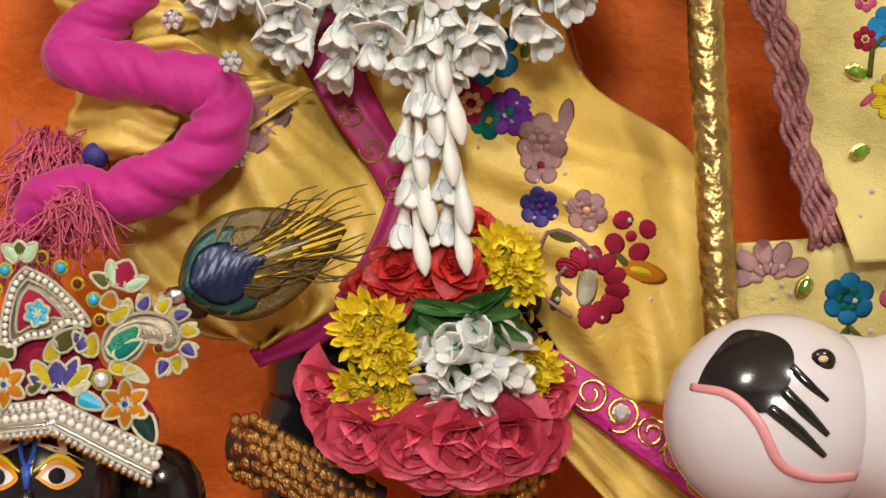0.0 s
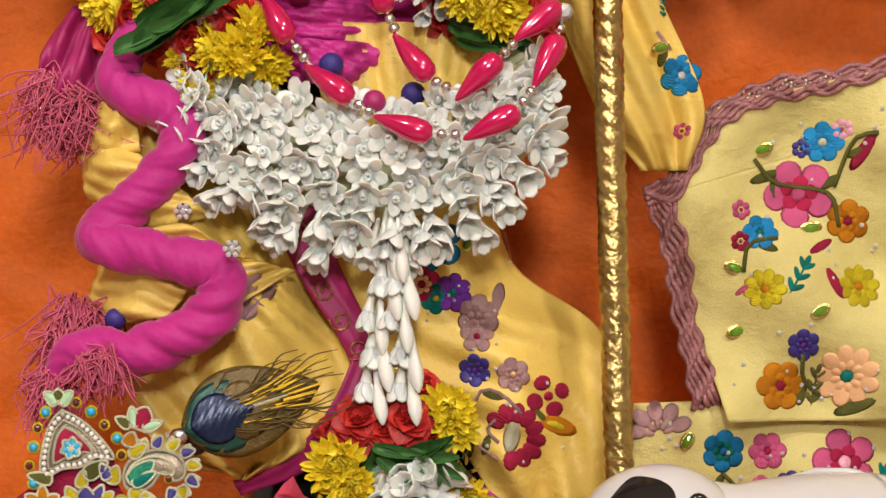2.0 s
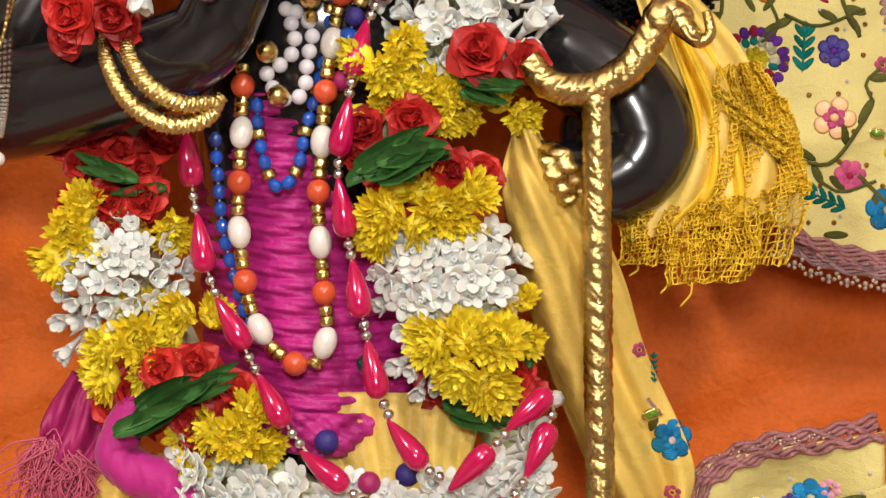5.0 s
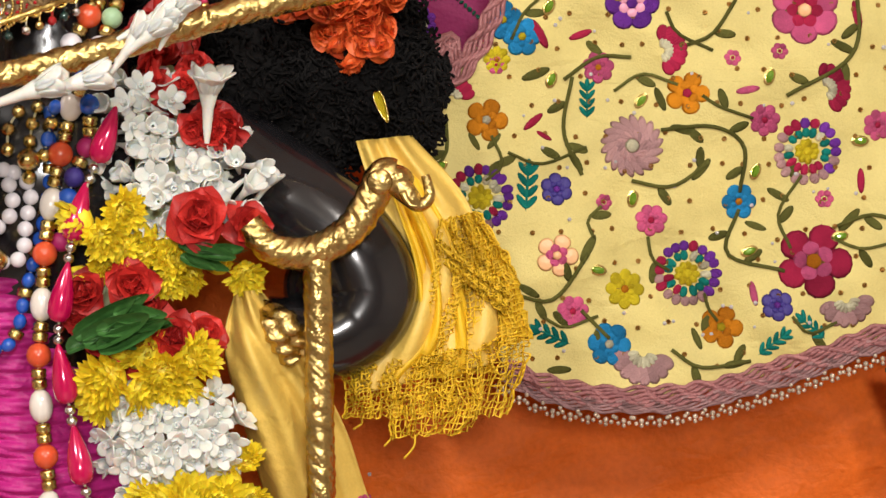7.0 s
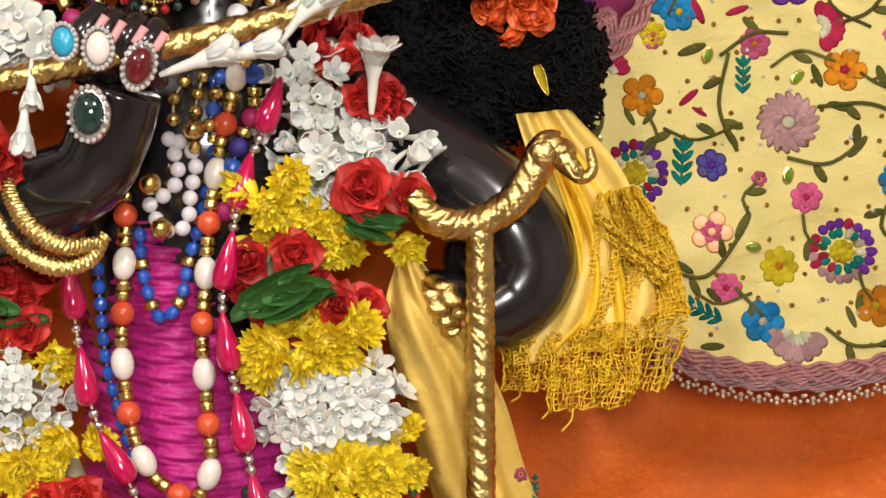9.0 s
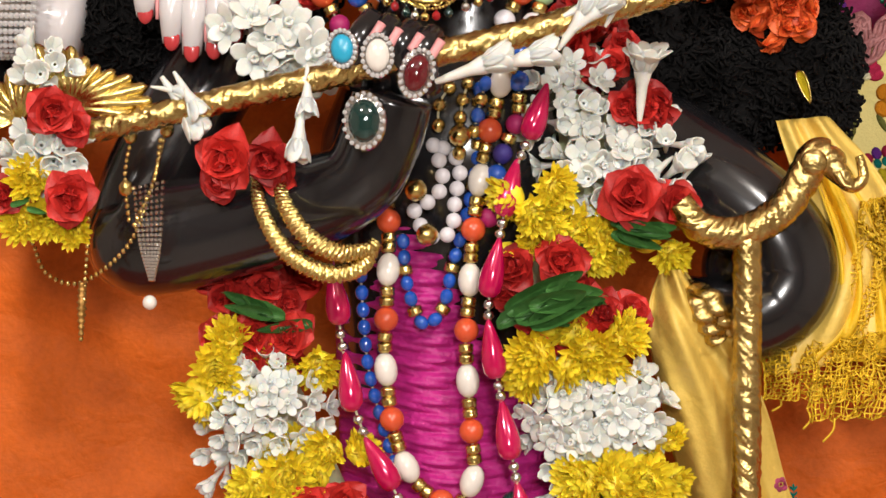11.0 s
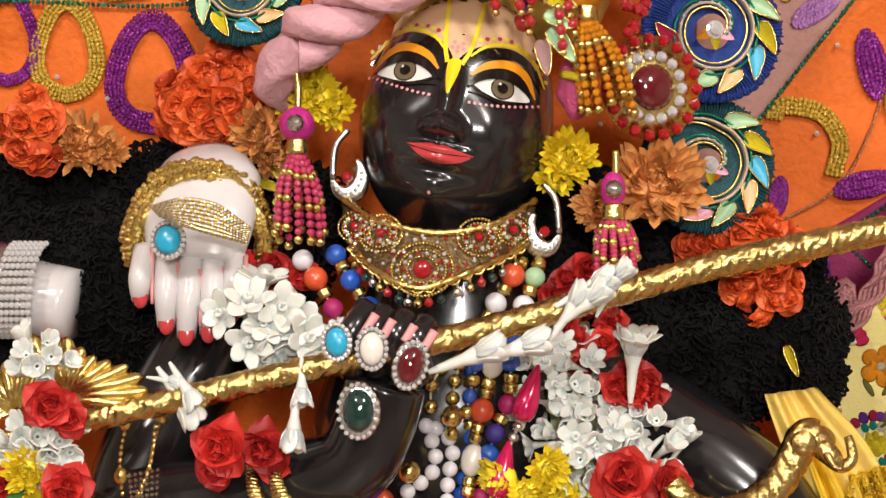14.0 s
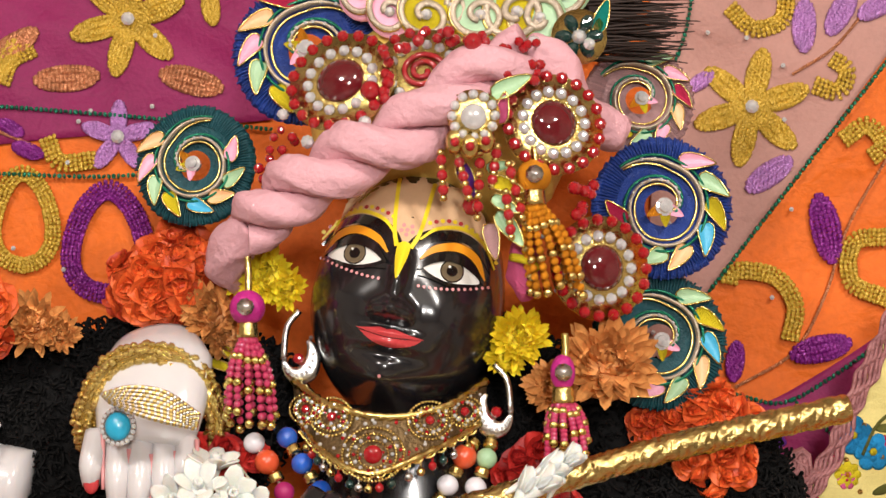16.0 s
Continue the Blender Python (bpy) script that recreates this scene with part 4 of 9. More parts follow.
lower_shawl = thing("embroidered_shawl", (0.3371, 0.0200, 1.0945), "pale yellow gathered cloth embroidered with flowers, mauve braid edge", "shawl")
cloth("shawl_cloth", shawl_sheet([(0.2127, 0.0200, 1.2543), (0.2245, 0.0200, 1.2060), (0.2442, 0.0200, 1.1539), (0.2618, 0.0200, 1.0962)], [(0.5384, 0.0200, 1.3586), (0.5364, 0.0200, 1.2463), (0.5350, 0.0200, 1.1667), (0.5338, 0.0200, 1.0974)], 70, 90, 0.085, 0.011), "yellow_pale", lower_shawl)
cloth("shawl_peak", shawl_sheet([(0.2127, 0.0200, 1.2543), (0.2511, 0.0200, 1.3150), (0.3073, 0.0200, 1.3310), (0.3794, 0.0200, 1.3450)], [(0.2131, 0.0200, 1.2539), (0.2508, 0.0200, 1.2660), (0.3070, 0.0200, 1.2841), (0.3790, 0.0200, 1.3070)], 60, 40, 0.085, 0.011), "yellow_pale", lower_shawl)
cloth("under_layer", shawl_sheet([(0.1971, 0.0200, 1.1086), (0.1929, 0.0200, 1.0505), (0.1846, 0.0200, 0.9626)], [(0.5456, 0.0200, 1.1223), (0.5451, 0.0200, 1.0509), (0.5444, 0.0200, 0.9639)], 60, 70, 0.068, 0.008), "yellow_pale", lower_shawl)

sleeve = thing("sleeve", (0.2622, 0.0000, 1.4769), "yellow sleeve ending in ruffled golden lace", "sleeve")
cloth("sleeve_cloth", sheet([(0.2025, 0.0100, 1.6616), (0.2261, 0.0000, 1.5715), (0.2051, -0.0050, 1.5108), (0.1946, -0.0050, 1.4783)], [(0.2446, 0.0300, 1.6660), (0.2872, 0.0200, 1.6117), (0.3036, 0.0000, 1.5339), (0.3034, 0.0000, 1.5010)], 40, 50, 0.007, 1.7, 0.01, 1.2, 0.5), "yellow_cloth", sleeve)

# ---- twisted magenta sash ----
sash = thing("sash", (-0.1427, -0.0400, 1.1477), "magenta cotton sash twisted into a rope with frayed ends", "sash")
SASH = [(-0.1410, -0.0500, 1.3720), (-0.1585, -0.0600, 1.3302), (-0.1171, -0.0650, 1.3064), (-0.1162, -0.0700, 1.2792), (-0.1468, -0.0700, 1.2450), (-0.1688, -0.0750, 1.2220), (-0.1269, -0.0850, 1.2113), (-0.0834, -0.0850, 1.1987), (-0.0921, -0.0850, 1.1687), (-0.1382, -0.0850, 1.1462), (-0.1791, -0.0800, 1.1462), (-0.1992, -0.0750, 1.1215)]
part("twisted_rope", Geo().add(tube(SASH, [0.011, 0.014, 0.015, 0.014, 0.0145, 0.0145, 0.0145, 0.015, 0.0155, 0.0155, 0.014, 0.007], 36, 320, ridge=lambda s, a: 0.86 + 0.15 * np.abs(np.cos(a - s * 75 + 0.5 * np.sin(s * 23))) + 0.13 * np.abs(np.cos(1.5 * a - s * 140 + 1.2 * np.sin(s * 31))) + 0.05 * np.abs(np.cos(3.5 * a - s * 330 + np.sin(s * 57))))), "sash", sash)

# ---- staff with a crook ending in an elephant head ----
staff = thing("staff", (0.1822, -0.0700, 1.0475), "gold herding staff embossed with scrolls, crook ending in an animal head", "staff")


def embossed(s, a):
    """Chased leaves on a slanting band wound round the metal."""
    edge = np.exp(-((np.cos(a + 85 * s) / 0.17) ** 2))
    leafy = np.sin(3 * a + 300 * s) * np.sin(2 * a - 230 * s)
    veins = np.sin(7 * a + 820 * s + 1.6 * np.sin(3 * a + 300 * s))
    return 1 + 0.05 * edge + (0.06 * leafy + 0.04 * veins) * (1 - edge)


part("shaft", Geo().add(tube([(0.1738, -0.0700, 1.5858), (0.1756, -0.0700, 1.3550), (0.1822, -0.0700, 1.0475), (0.1823, -0.0700, 0.9685), (0.1822, -0.0700, 0.9075)], [0.0098, 0.0098, 0.0095, 0.0085, 0.008], 36, 1300, ridge=embossed)), "gold", staff)
part("crook", Geo().add(tube([(0.1268, -0.0700, 1.6037), (0.1383, -0.0700, 1.5892), (0.1556, -0.0700, 1.5829), (0.1750, -0.0700, 1.5850), (0.1964, -0.0700, 1.5981), (0.2102, -0.0700, 1.6185), (0.2193, -0.0700, 1.6352), (0.2278, -0.0700, 1.6351)], [0.0095, 0.0105, 0.011, 0.0115, 0.0115, 0.0115, 0.012, 0.011], 36, 380, ridge=embossed)), "gold", staff)
g = Geo().add(ball((0.2247, -0.0700, 1.6328), (0.016, 0.012, 0.011), 12, 16)).add(tube([(0.2277, -0.0720, 1.6312), (0.2361, -0.0750, 1.6222), (0.2438, -0.0750, 1.6152), (0.2508, -0.0750, 1.6202), (0.2497, -0.0750, 1.6299), (0.2478, -0.0750, 1.6357)], [0.009, 0.0075, 0.005, 0.004, 0.0035, 0.003], 12, 40))
g.add(ball((0.2165, -0.0830, 1.6312), (0.009, 0.003, 0.009), 8, 12)).add(tube([(0.2318, -0.0830, 1.6242), (0.2366, -0.0860, 1.6157), (0.2415, -0.0880, 1.6141)], [0.003, 0.002, 0.001], 8, 10))
part("animal_head", g, "gold", staff)

# ---- flute ----
flute = thing("flute", (-0.1782, -0.1300, 1.6699), "long gold flute with a spiral pattern, tied with white buds", "flute")


def spiral(s, a):
    """Long slanting leaves with a raised midrib."""
    rib = np.exp(-((np.sin(a + 70 * s) / 0.2) ** 2))
    veins = np.sin(6 * a + 760 * s + 1.5 * np.sin(2 * a - 240 * s))
    return 1 + 0.06 * rib + 0.05 * veins * (1 - rib) + 0.04 * np.sin(3 * a - 330 * s)


FLUTE = [(-0.3635, -0.1200, 1.6254), (-0.2429, -0.1250, 1.6538), (-0.1033, -0.1300, 1.6860), (0.0088, -0.1250, 1.7113), (0.1461, -0.1200, 1.7498), (0.2781, -0.1000, 1.7778)]
part("pipe", Geo().add(tube(FLUTE, [0.0062, 0.0085, 0.0085, 0.0088, 0.0092, 0.0095], 32, 1000, ridge=spiral)), "gold", flute)
part("mouth_tip", Geo().add(tube([(-0.3693, -0.1200, 1.6242), (-0.3464, -0.1200, 1.6293), (-0.3254, -0.1200, 1.6344)], [0.007, 0.0075, 0.0065, 0.0085], 16, 30)), "gold_fine", flute)

# a neighbouring dark red skirt edge with a green sequin trim
skirt = thing("skirt", (0.6749, 0.1200, 1.3946), "dark red skirt edge trimmed with green sequins", "skirt")
cloth("skirt_cloth", sheet([(0.6247, 0.1200, 1.4811), (0.6429, 0.1200, 1.4358), (0.6749, 0.1200, 1.3901), (0.6932, 0.1200, 1.3399)], [(0.8141, 0.1200, 1.4783), (0.8140, 0.1200, 1.4328), (0.8139, 0.1200, 1.3874), (0.8139, 0.1200, 1.3373)], 30, 30, 0.004, 3.0, 0.01, 1.0), "magenta_deep", skirt)
g = Geo()
for k, p in enumerate(even([(0.6234, 0.1150, 1.4815), (0.6414, 0.1150, 1.4364), (0.6734, 0.1150, 1.3908), (0.6916, 0.1150, 1.3408)], 50)):
    g.add(ball(p, (0.0026, 0.0016, 0.0026), 4, 6, Matrix.Rotation(k * 0.9, 4, "X")))
part("sequin_trim", g, "sequin_green", skirt)



# ---- flower garland ----
garland = thing("flower_garland", (0.0090, -0.0500, 1.2712), "long garland of white tuberoses, yellow chrysanthemums and red roses", "garland")


def cluster(meshes, name, at, rx, rz, n, size, seed, parent=None, ry=None, flat=1.0, droop=0.0, wild=0.35):
    """Flowers on the front of a rounded bunch."""
    r = np.random.default_rng(seed)
    ry = ry or min(rx, rz) * 0.8
    gold_angle = 2.39996
    for k in range(n):
        q = (k + 0.5) / n
        a, rad = k * gold_angle + seed, np.sqrt(q) * 0.97
        d = np.array([rad * np.cos(a), -np.sqrt(max(0.05, 1 - rad**2)), rad * np.sin(a)])
        p = np.array(at) + d * (rx, ry, rz)
        nrm = d / (rx, ry, rz)
        nrm = nrm / np.linalg.norm(nrm) + r.normal(size=3) * wild + (0, -0.15, -droop)
        place(name, meshes[r.integers(len(meshes))], aim(p, nrm, r.uniform(0, 6.3), size * r.uniform(0.85, 1.15), flat), parent or garland)


def one(meshes, name, at, size, normal=(0, -1, 0), spin=None, parent=None, flat=1.0):
    k = int(rng.integers(len(meshes)))
    place(name, meshes[k], aim(at, normal, float(rng.uniform(0, 6.3)) if spin is None else spin, size, flat), parent or garland)


def leaf(at, size, angle, tilt=-0.5, parent=None, more=1):
    """Folded leaves in the picture plane, tips pointing at about that angle from +x upwards."""
    for k in range(more):
        leaf(Vector(at) + Vector(rng.normal(size=3) * (size * 0.06, 0.004, size * 0.09)), size * rng.uniform(0.75, 1.05), angle + rng.normal() * 9, rng.normal() * 1.6, parent, 0)
    size *= 0.8
    a = radians(angle)
    x = Vector((np.cos(a), 0, np.sin(a)))
    z = Vector((0.2, -1, -tilt * 0.4)).normalized()
    y = z.cross(x).normalized()
    z = x.cross(y)
    m = Matrix((x, y, z)).transposed().to_4x4()
    m.translation = at
    k = int(rng.integers(len(LEAVES)))
    place("leaf", LEAVES[k], m @ Matrix.Diagonal((size, size, size, 1)), parent or garland)


# foam and string inside the strands
core = Geo()
core.add(tube([(-0.1475, 0.0000, 1.5628), (-0.1758, 0.0000, 1.5057), (-0.1553, 0.0000, 1.4530), (-0.1214, -0.0100, 1.3935), (-0.0937, -0.0200, 1.3395), (-0.0242, -0.0300, 1.2795), (0.0232, -0.0300, 1.2678), (0.0861, -0.0300, 1.2875), (0.1214, -0.0200, 1.3275), (0.0853, 0.0000, 1.3852), (0.0721, -0.0050, 1.4515), (0.0392, -0.0100, 1.5283), (0.0627, -0.0100, 1.6048), (0.0581, 0.0000, 1.6774), (0.0601, 0.0100, 1.7137)], [0.016, 0.018, 0.022, 0.018, 0.02, 0.03, 0.032, 0.028, 0.02, 0.02, 0.024, 0.022, 0.024, 0.024, 0.016], 12, 120))
part("core", core, "tuberose_green", garland, "pale green stems bound inside the garland")

# image-side strand by the bent arm, from the top down
cluster(ROSES, "rose", (-0.1653, -0.0300, 1.5374), 0.04, 0.018, 7, 0.02, 1)
leaf((-0.1433, -0.0600, 1.5212), 0.055, 172)
leaf((-0.1543, -0.0650, 1.5252), 0.045, 160)
leaf((-0.1250, -0.0500, 1.5169), 0.05, 190)
cluster(ROSES, "rose", (-0.1625, -0.0350, 1.5039), 0.036, 0.016, 6, 0.02, 2)
cluster(MUMS, "chrysanthemum", (-0.1835, -0.0400, 1.4842), 0.026, 0.026, 4, 0.022, 3)
cluster(MUMS, "chrysanthemum", (-0.1386, -0.0350, 1.4863), 0.025, 0.016, 3, 0.018, 4)
cluster(OPEN_TUBEROSES + HALF_TUBEROSES, "tuberose", (-0.1564, -0.0350, 1.4543), 0.043, 0.043, 34, 0.0175, 5)
cluster(HALF_TUBEROSES, "tuberose", (-0.1838, -0.0250, 1.4230), 0.022, 0.03, 10, 0.017, 6, droop=0.6)
cluster(MUMS, "chrysanthemum", (-0.1489, -0.0450, 1.4058), 0.028, 0.026, 5, 0.022, 7)
cluster(MUMS, "chrysanthemum", (-0.1114, -0.0450, 1.4228), 0.026, 0.022, 4, 0.02, 8)
one(ROSES, "rose", (-0.1251, -0.0700, 1.3923), 0.021)
one(ROSES, "rose", (-0.1014, -0.0650, 1.3955), 0.02)
one(ROSES, "rose", (-0.1489, -0.0500, 1.3748), 0.02)
cluster(ROSES, "rose", (-0.1446, -0.0300, 1.3728), 0.03, 0.02, 5, 0.018, 9)
for a, s, x in (((-0.1439, -0.0750, 1.3473), 0.088, 33), ((-0.1315, -0.0800, 1.3623), 0.075, 24), ((-0.1115, -0.0850, 1.3695), 0.055, 15), ((-0.1430, -0.0700, 1.3535), 0.07, 42), ((-0.0962, -0.0850, 1.3829), 0.04, 8)):
    leaf(a, s, x)
cluster(ROSES, "rose", (-0.0974, -0.0500, 1.3610), 0.035, 0.024, 6, 0.02, 10)
cluster(MUMS, "chrysanthemum", (-0.0716, -0.0600, 1.3523), 0.022, 0.022, 4, 0.021, 11)
cluster(MUMS, "chrysanthemum", (-0.1089, -0.0500, 1.3296), 0.018, 0.03, 4, 0.019, 12)

# the other strand, from the shoulder down
cluster(OPEN_TUBEROSES + HALF_TUBEROSES, "tuberose", (0.0561, -0.0300, 1.6678), 0.035, 0.04, 20, 0.0185, 13)
cluster(OPEN_TUBEROSES + HALF_TUBEROSES, "tuberose", (0.0742, -0.0350, 1.6244), 0.042, 0.036, 20, 0.019, 14)
cluster(HALF_TUBEROSES, "tuberose", (0.1115, -0.0350, 1.6346), 0.03, 0.03, 14, 0.02, 15, wild=0.5)
cluster(HALF_TUBEROSES, "tuberose", (0.0585, -0.0450, 1.6026), 0.022, 0.03, 8, 0.018, 16, droop=0.8)
one(ROSES, "rose", (0.0947, -0.0800, 1.6065), 0.026, (-0.1, -1, 0.1))
one(ROSES, "rose", (0.1251, -0.0600, 1.6011), 0.022, (0.5, -1, 0))
for a, s, x in (((0.0795, -0.0800, 1.5892), 0.05, -12), ((0.0890, -0.0830, 1.5874), 0.045, -22), ((0.1008, -0.0750, 1.5855), 0.034, -5), ((0.0835, -0.0750, 1.5834), 0.045, -28)):
    leaf(a, s, x)
cluster(MUMS, "chrysanthemum", (0.0305, -0.0550, 1.6043), 0.022, 0.026, 4, 0.021, 17)
cluster(MUMS, "chrysanthemum", (0.0234, -0.0450, 1.5788), 0.02, 0.016, 3, 0.016, 18)
cluster(MUMS, "chrysanthemum", (0.0665, -0.0500, 1.5792), 0.025, 0.016, 4, 0.019, 19)
cluster(MUMS, "chrysanthemum", (0.1019, -0.0450, 1.5704), 0.03, 0.01, 4, 0.016, 20)
one(ROSES, "rose", (0.0472, -0.0700, 1.5627), 0.022)
one(ROSES, "rose", (0.0161, -0.0600, 1.5556), 0.021, (-0.3, -1, 0.2))
one(ROSES, "rose", (0.0142, -0.0550, 1.5418), 0.021, (-0.3, -1, 0))
for a, s, x in (((0.0092, -0.0800, 1.5273), 0.07, 30), ((0.0151, -0.0850, 1.5238), 0.075, 18), ((0.0247, -0.0900, 1.5318), 0.068, 4), ((0.0360, -0.0900, 1.5433), 0.055, -8), ((0.0225, -0.0800, 1.5370), 0.06, 24), ((0.0512, -0.0850, 1.5432), 0.036, -24)):
    leaf(a, s, x)
cluster(ROSES, "rose", (0.0572, -0.0500, 1.5224), 0.038, 0.018, 8, 0.021, 21)
cluster(MUMS, "chrysanthemum", (0.0399, -0.0550, 1.4991), 0.028, 0.022, 4, 0.022, 22)
cluster(MUMS, "chrysanthemum", (0.0730, -0.0550, 1.5072), 0.028, 0.022, 4, 0.022, 23)
cluster(OPEN_TUBEROSES, "tuberose", (0.0735, -0.0450, 1.4573), 0.046, 0.04, 34, 0.019, 24, wild=0.25)
cluster(HALF_TUBEROSES, "tuberose", (0.0380, -0.0350, 1.4580), 0.02, 0.028, 10, 0.018, 25)
cluster(HALF_TUBEROSES, "tuberose", (0.0562, -0.0400, 1.4091), 0.022, 0.034, 14, 0.019, 26, droop=0.6)
cluster(MUMS, "chrysanthemum", (0.0875, -0.0550, 1.4035), 0.03, 0.028, 5, 0.024, 27)
cluster(MUMS, "chrysanthemum", (0.1191, -0.0450, 1.4222), 0.018, 0.018, 3, 0.018, 28)
cluster(ROSES, "rose", (0.0979, -0.0300, 1.3802), 0.04, 0.016, 7, 0.019, 29)
for a, s, x in (((0.0671, -0.0500, 1.3685), 0.05, -30), ((0.0826, -0.0500, 1.3646), 0.05, 10), ((0.0982, -0.0500, 1.3607), 0.045, -20), ((0.0747, -0.0450, 1.3572), 0.05, -10), ((0.1273, -0.0500, 1.3918), 0.03, 80)):
    leaf(a, s, x)

# the deep white curve below
TRUMPETS = [tuberose_mesh(29 + k, 0.3) for k in range(2)]
CURVE = [(-0.1013, -0.0500, 1.3163), (-0.0744, -0.0600, 1.2919), (-0.0312, -0.0650, 1.2741), (0.0191, -0.0700, 1.2641), (0.0685, -0.0650, 1.2740), (0.1028, -0.0600, 1.2955), (0.1239, -0.0500, 1.3235)]
r = np.random.default_rng(5)
line = even(CURVE, 200)
count = 120
for k in range(count):
    q = (k + 0.5) / count + r.normal() * 0.01
    c = line[int(np.clip(q, 0, 0.999) * 200)]
    q -= 0.5
    band = ((k * 0.618) % 1.0) * 2 - 1
    w = 0.052 * (1 - 1.6 * q * q)
    p = c + (r.normal() * 0.003 + q * 0.02, -0.016 * np.sqrt(max(0, 1 - band**2)) + r.normal() * 0.003, w * band - 0.004)
    kinds = HALF_TUBEROSES if band < -0.6 else OPEN_TUBEROSES if band > -0.2 else OPEN_TUBEROSES + HALF_TUBEROSES
    nrm = np.array([q * 2.2, -1.0 + 0.35 * max(0, -band), band * 0.9 - 0.45]) + r.normal(size=3) * 0.3
    place("tuberose", kinds[r.integers(len(kinds))], aim(p, nrm, r.uniform(0, 6.3), (0.022 if band > -0.5 else 0.0275) * r.uniform(0.85, 1.12)), garland)

# hanging tassel: two strings of buds, then a ball of flowers
for line in ([(0.0290, -0.0750, 1.2440), (0.0232, -0.0750, 1.2006), (0.0175, -0.0750, 1.1515), (0.0118, -0.0750, 1.1025)], [(0.0331, -0.0800, 1.2437), (0.0394, -0.0800, 1.1929), (0.0404, -0.0800, 1.1515), (0.0430, -0.0800, 1.1027)]):
    part("string", Geo().add(tube(line, 0.001, 5, 20)), "t_white", garland)
    for k, p in enumerate(even(line, 7)[:5]):
        for j in range(2):
            side_ = (j - 0.5) * 0.22 + 0.08 * np.sin(k * 2.3)
            d = np.array([side_, -0.15 - 0.1 * j, -1.0])
            mesh = TRUMPETS[(k + j) % 2] if j == 0 else BUDS[k % 3]
            place("bud", mesh, aim(p + d * 0.022 + (side_ * 0.016, -0.004 * j, -0.008 * j), d, r.uniform(0, 6), 0.0235 + 0.002 * (k % 2)), garland)
part("ball_core", Geo().add(ball((0.0311, -0.0400, 1.0423), (0.055, 0.035, 0.05), 12, 16)), "leaf", garland)
for a, s in (((0.0081, -0.0750, 1.1007), 0.021), ((0.0041, -0.0700, 1.0899), 0.02), ((0.0422, -0.0800, 1.1006), 0.022), ((0.0263, -0.0750, 1.0941), 0.018), ((0.0536, -0.0700, 1.0963), 0.018), ((0.0514, -0.0500, 1.1237), 0.013), ((-0.0094, -0.0600, 1.0914), 0.016)):
    one(ROSES, "rose", a, s, (0.1, -1, 0.5), None, None, 0.8)
for a, s in (((-0.0048, -0.0900, 1.0713), 0.026), ((0.0054, -0.0900, 1.0559), 0.022), ((0.0676, -0.0700, 1.1066), 0.024), ((0.0747, -0.0650, 1.0956), 0.02), ((-0.0116, -0.0800, 1.0373), 0.02), ((0.0815, -0.0750, 1.0471), 0.02), ((0.0072, -0.0850, 1.0343), 0.019)):
    one(MUMS, "chrysanthemum", a, s)
for a, s, x in (((0.0193, -0.1000, 1.0833), 0.05, -12), ((0.0221, -0.1000, 1.0772), 0.04, -40), ((0.0401, -0.1000, 1.0768), 0.045, 20), ((0.0555, -0.1050, 1.0811), 0.03, 30), ((0.0554, -0.1050, 1.0767), 0.032, 0), ((0.0609, -0.1000, 1.0733), 0.03, -35), ((-0.0227, -0.0850, 1.0562), 0.035, -10), ((-0.0130, -0.0900, 1.0503), 0.03, -40), ((-0.0034, -0.0950, 1.0460), 0.02, 20)):
    leaf(a, s, x)
cluster(OPEN_TUBEROSES + TRUMPETS, "tuberose", (0.0502, -0.0850, 1.0500), 0.024, 0.02, 13, 0.025, 37, garland, 0.02, wild=0.5)
for a, s, nx in (((-0.0298, -0.0600, 1.0359), 0.03, -0.6), ((-0.0122, -0.0800, 1.0159), 0.032, -0.3), ((0.0157, -0.0850, 1.0113), 0.032, 0), ((0.0435, -0.0900, 1.0129), 0.034, 0), ((0.0674, -0.0850, 1.0134), 0.034, 0.2), ((0.0837, -0.0650, 1.0309), 0.028, 0.6), ((-0.0271, -0.0600, 1.0203), 0.028, -0.6), ((0.0516, -0.0800, 1.0025), 0.032, 0), ((0.0267, -0.0750, 1.0008), 0.03, 0), ((0.0784, -0.0650, 1.0064), 0.028, 0.4)):
    one(PINK_ROSES, "pink_rose", a, s, (nx, -0.9, -0.5), None, None, 0.7)

# white flowers and roses by the neck, and round the wrist
bunch = thing("flower_bunch", (-0.1599, -0.0500, 1.7108), "small bunch of white tuberoses at the shoulder", "flowers")
cluster(OPEN_TUBEROSES, "tuberose", (-0.1588, -0.0600, 1.7149), 0.028, 0.026, 7, 0.028, 31, bunch)
cluster(OPEN_TUBEROSES, "tuberose", (-0.1313, -0.0600, 1.6991), 0.028, 0.018, 6, 0.026, 32, bunch)
cluster(ROSES, "rose", (-0.1502, -0.0300, 1.7487), 0.03, 0.014, 5, 0.015, 33, bunch)
cluster(ROSES, "rose", (0.0631, -0.0200, 1.7381), 0.02, 0.02, 5, 0.015, 34, bunch)
cluster(ROSES, "rose", (0.0705, -0.0300, 1.7020), 0.025, 0.02, 5, 0.016, 35, bunch)
top_flower = thing("flower_bunch", (0.1025, -0.0600, 1.6628), "red rose petals holding an upright white tuberose", "flowers")
cluster(ROSES, "rose", (0.1026, -0.0550, 1.6700), 0.017, 0.006, 5, 0.017, 36, top_flower)
place("tuberose", HALF_TUBEROSES[0], aim((0.1007, -0.0800, 1.6885), (0.05, -0.15, 1), 0.5, 0.034), top_flower)
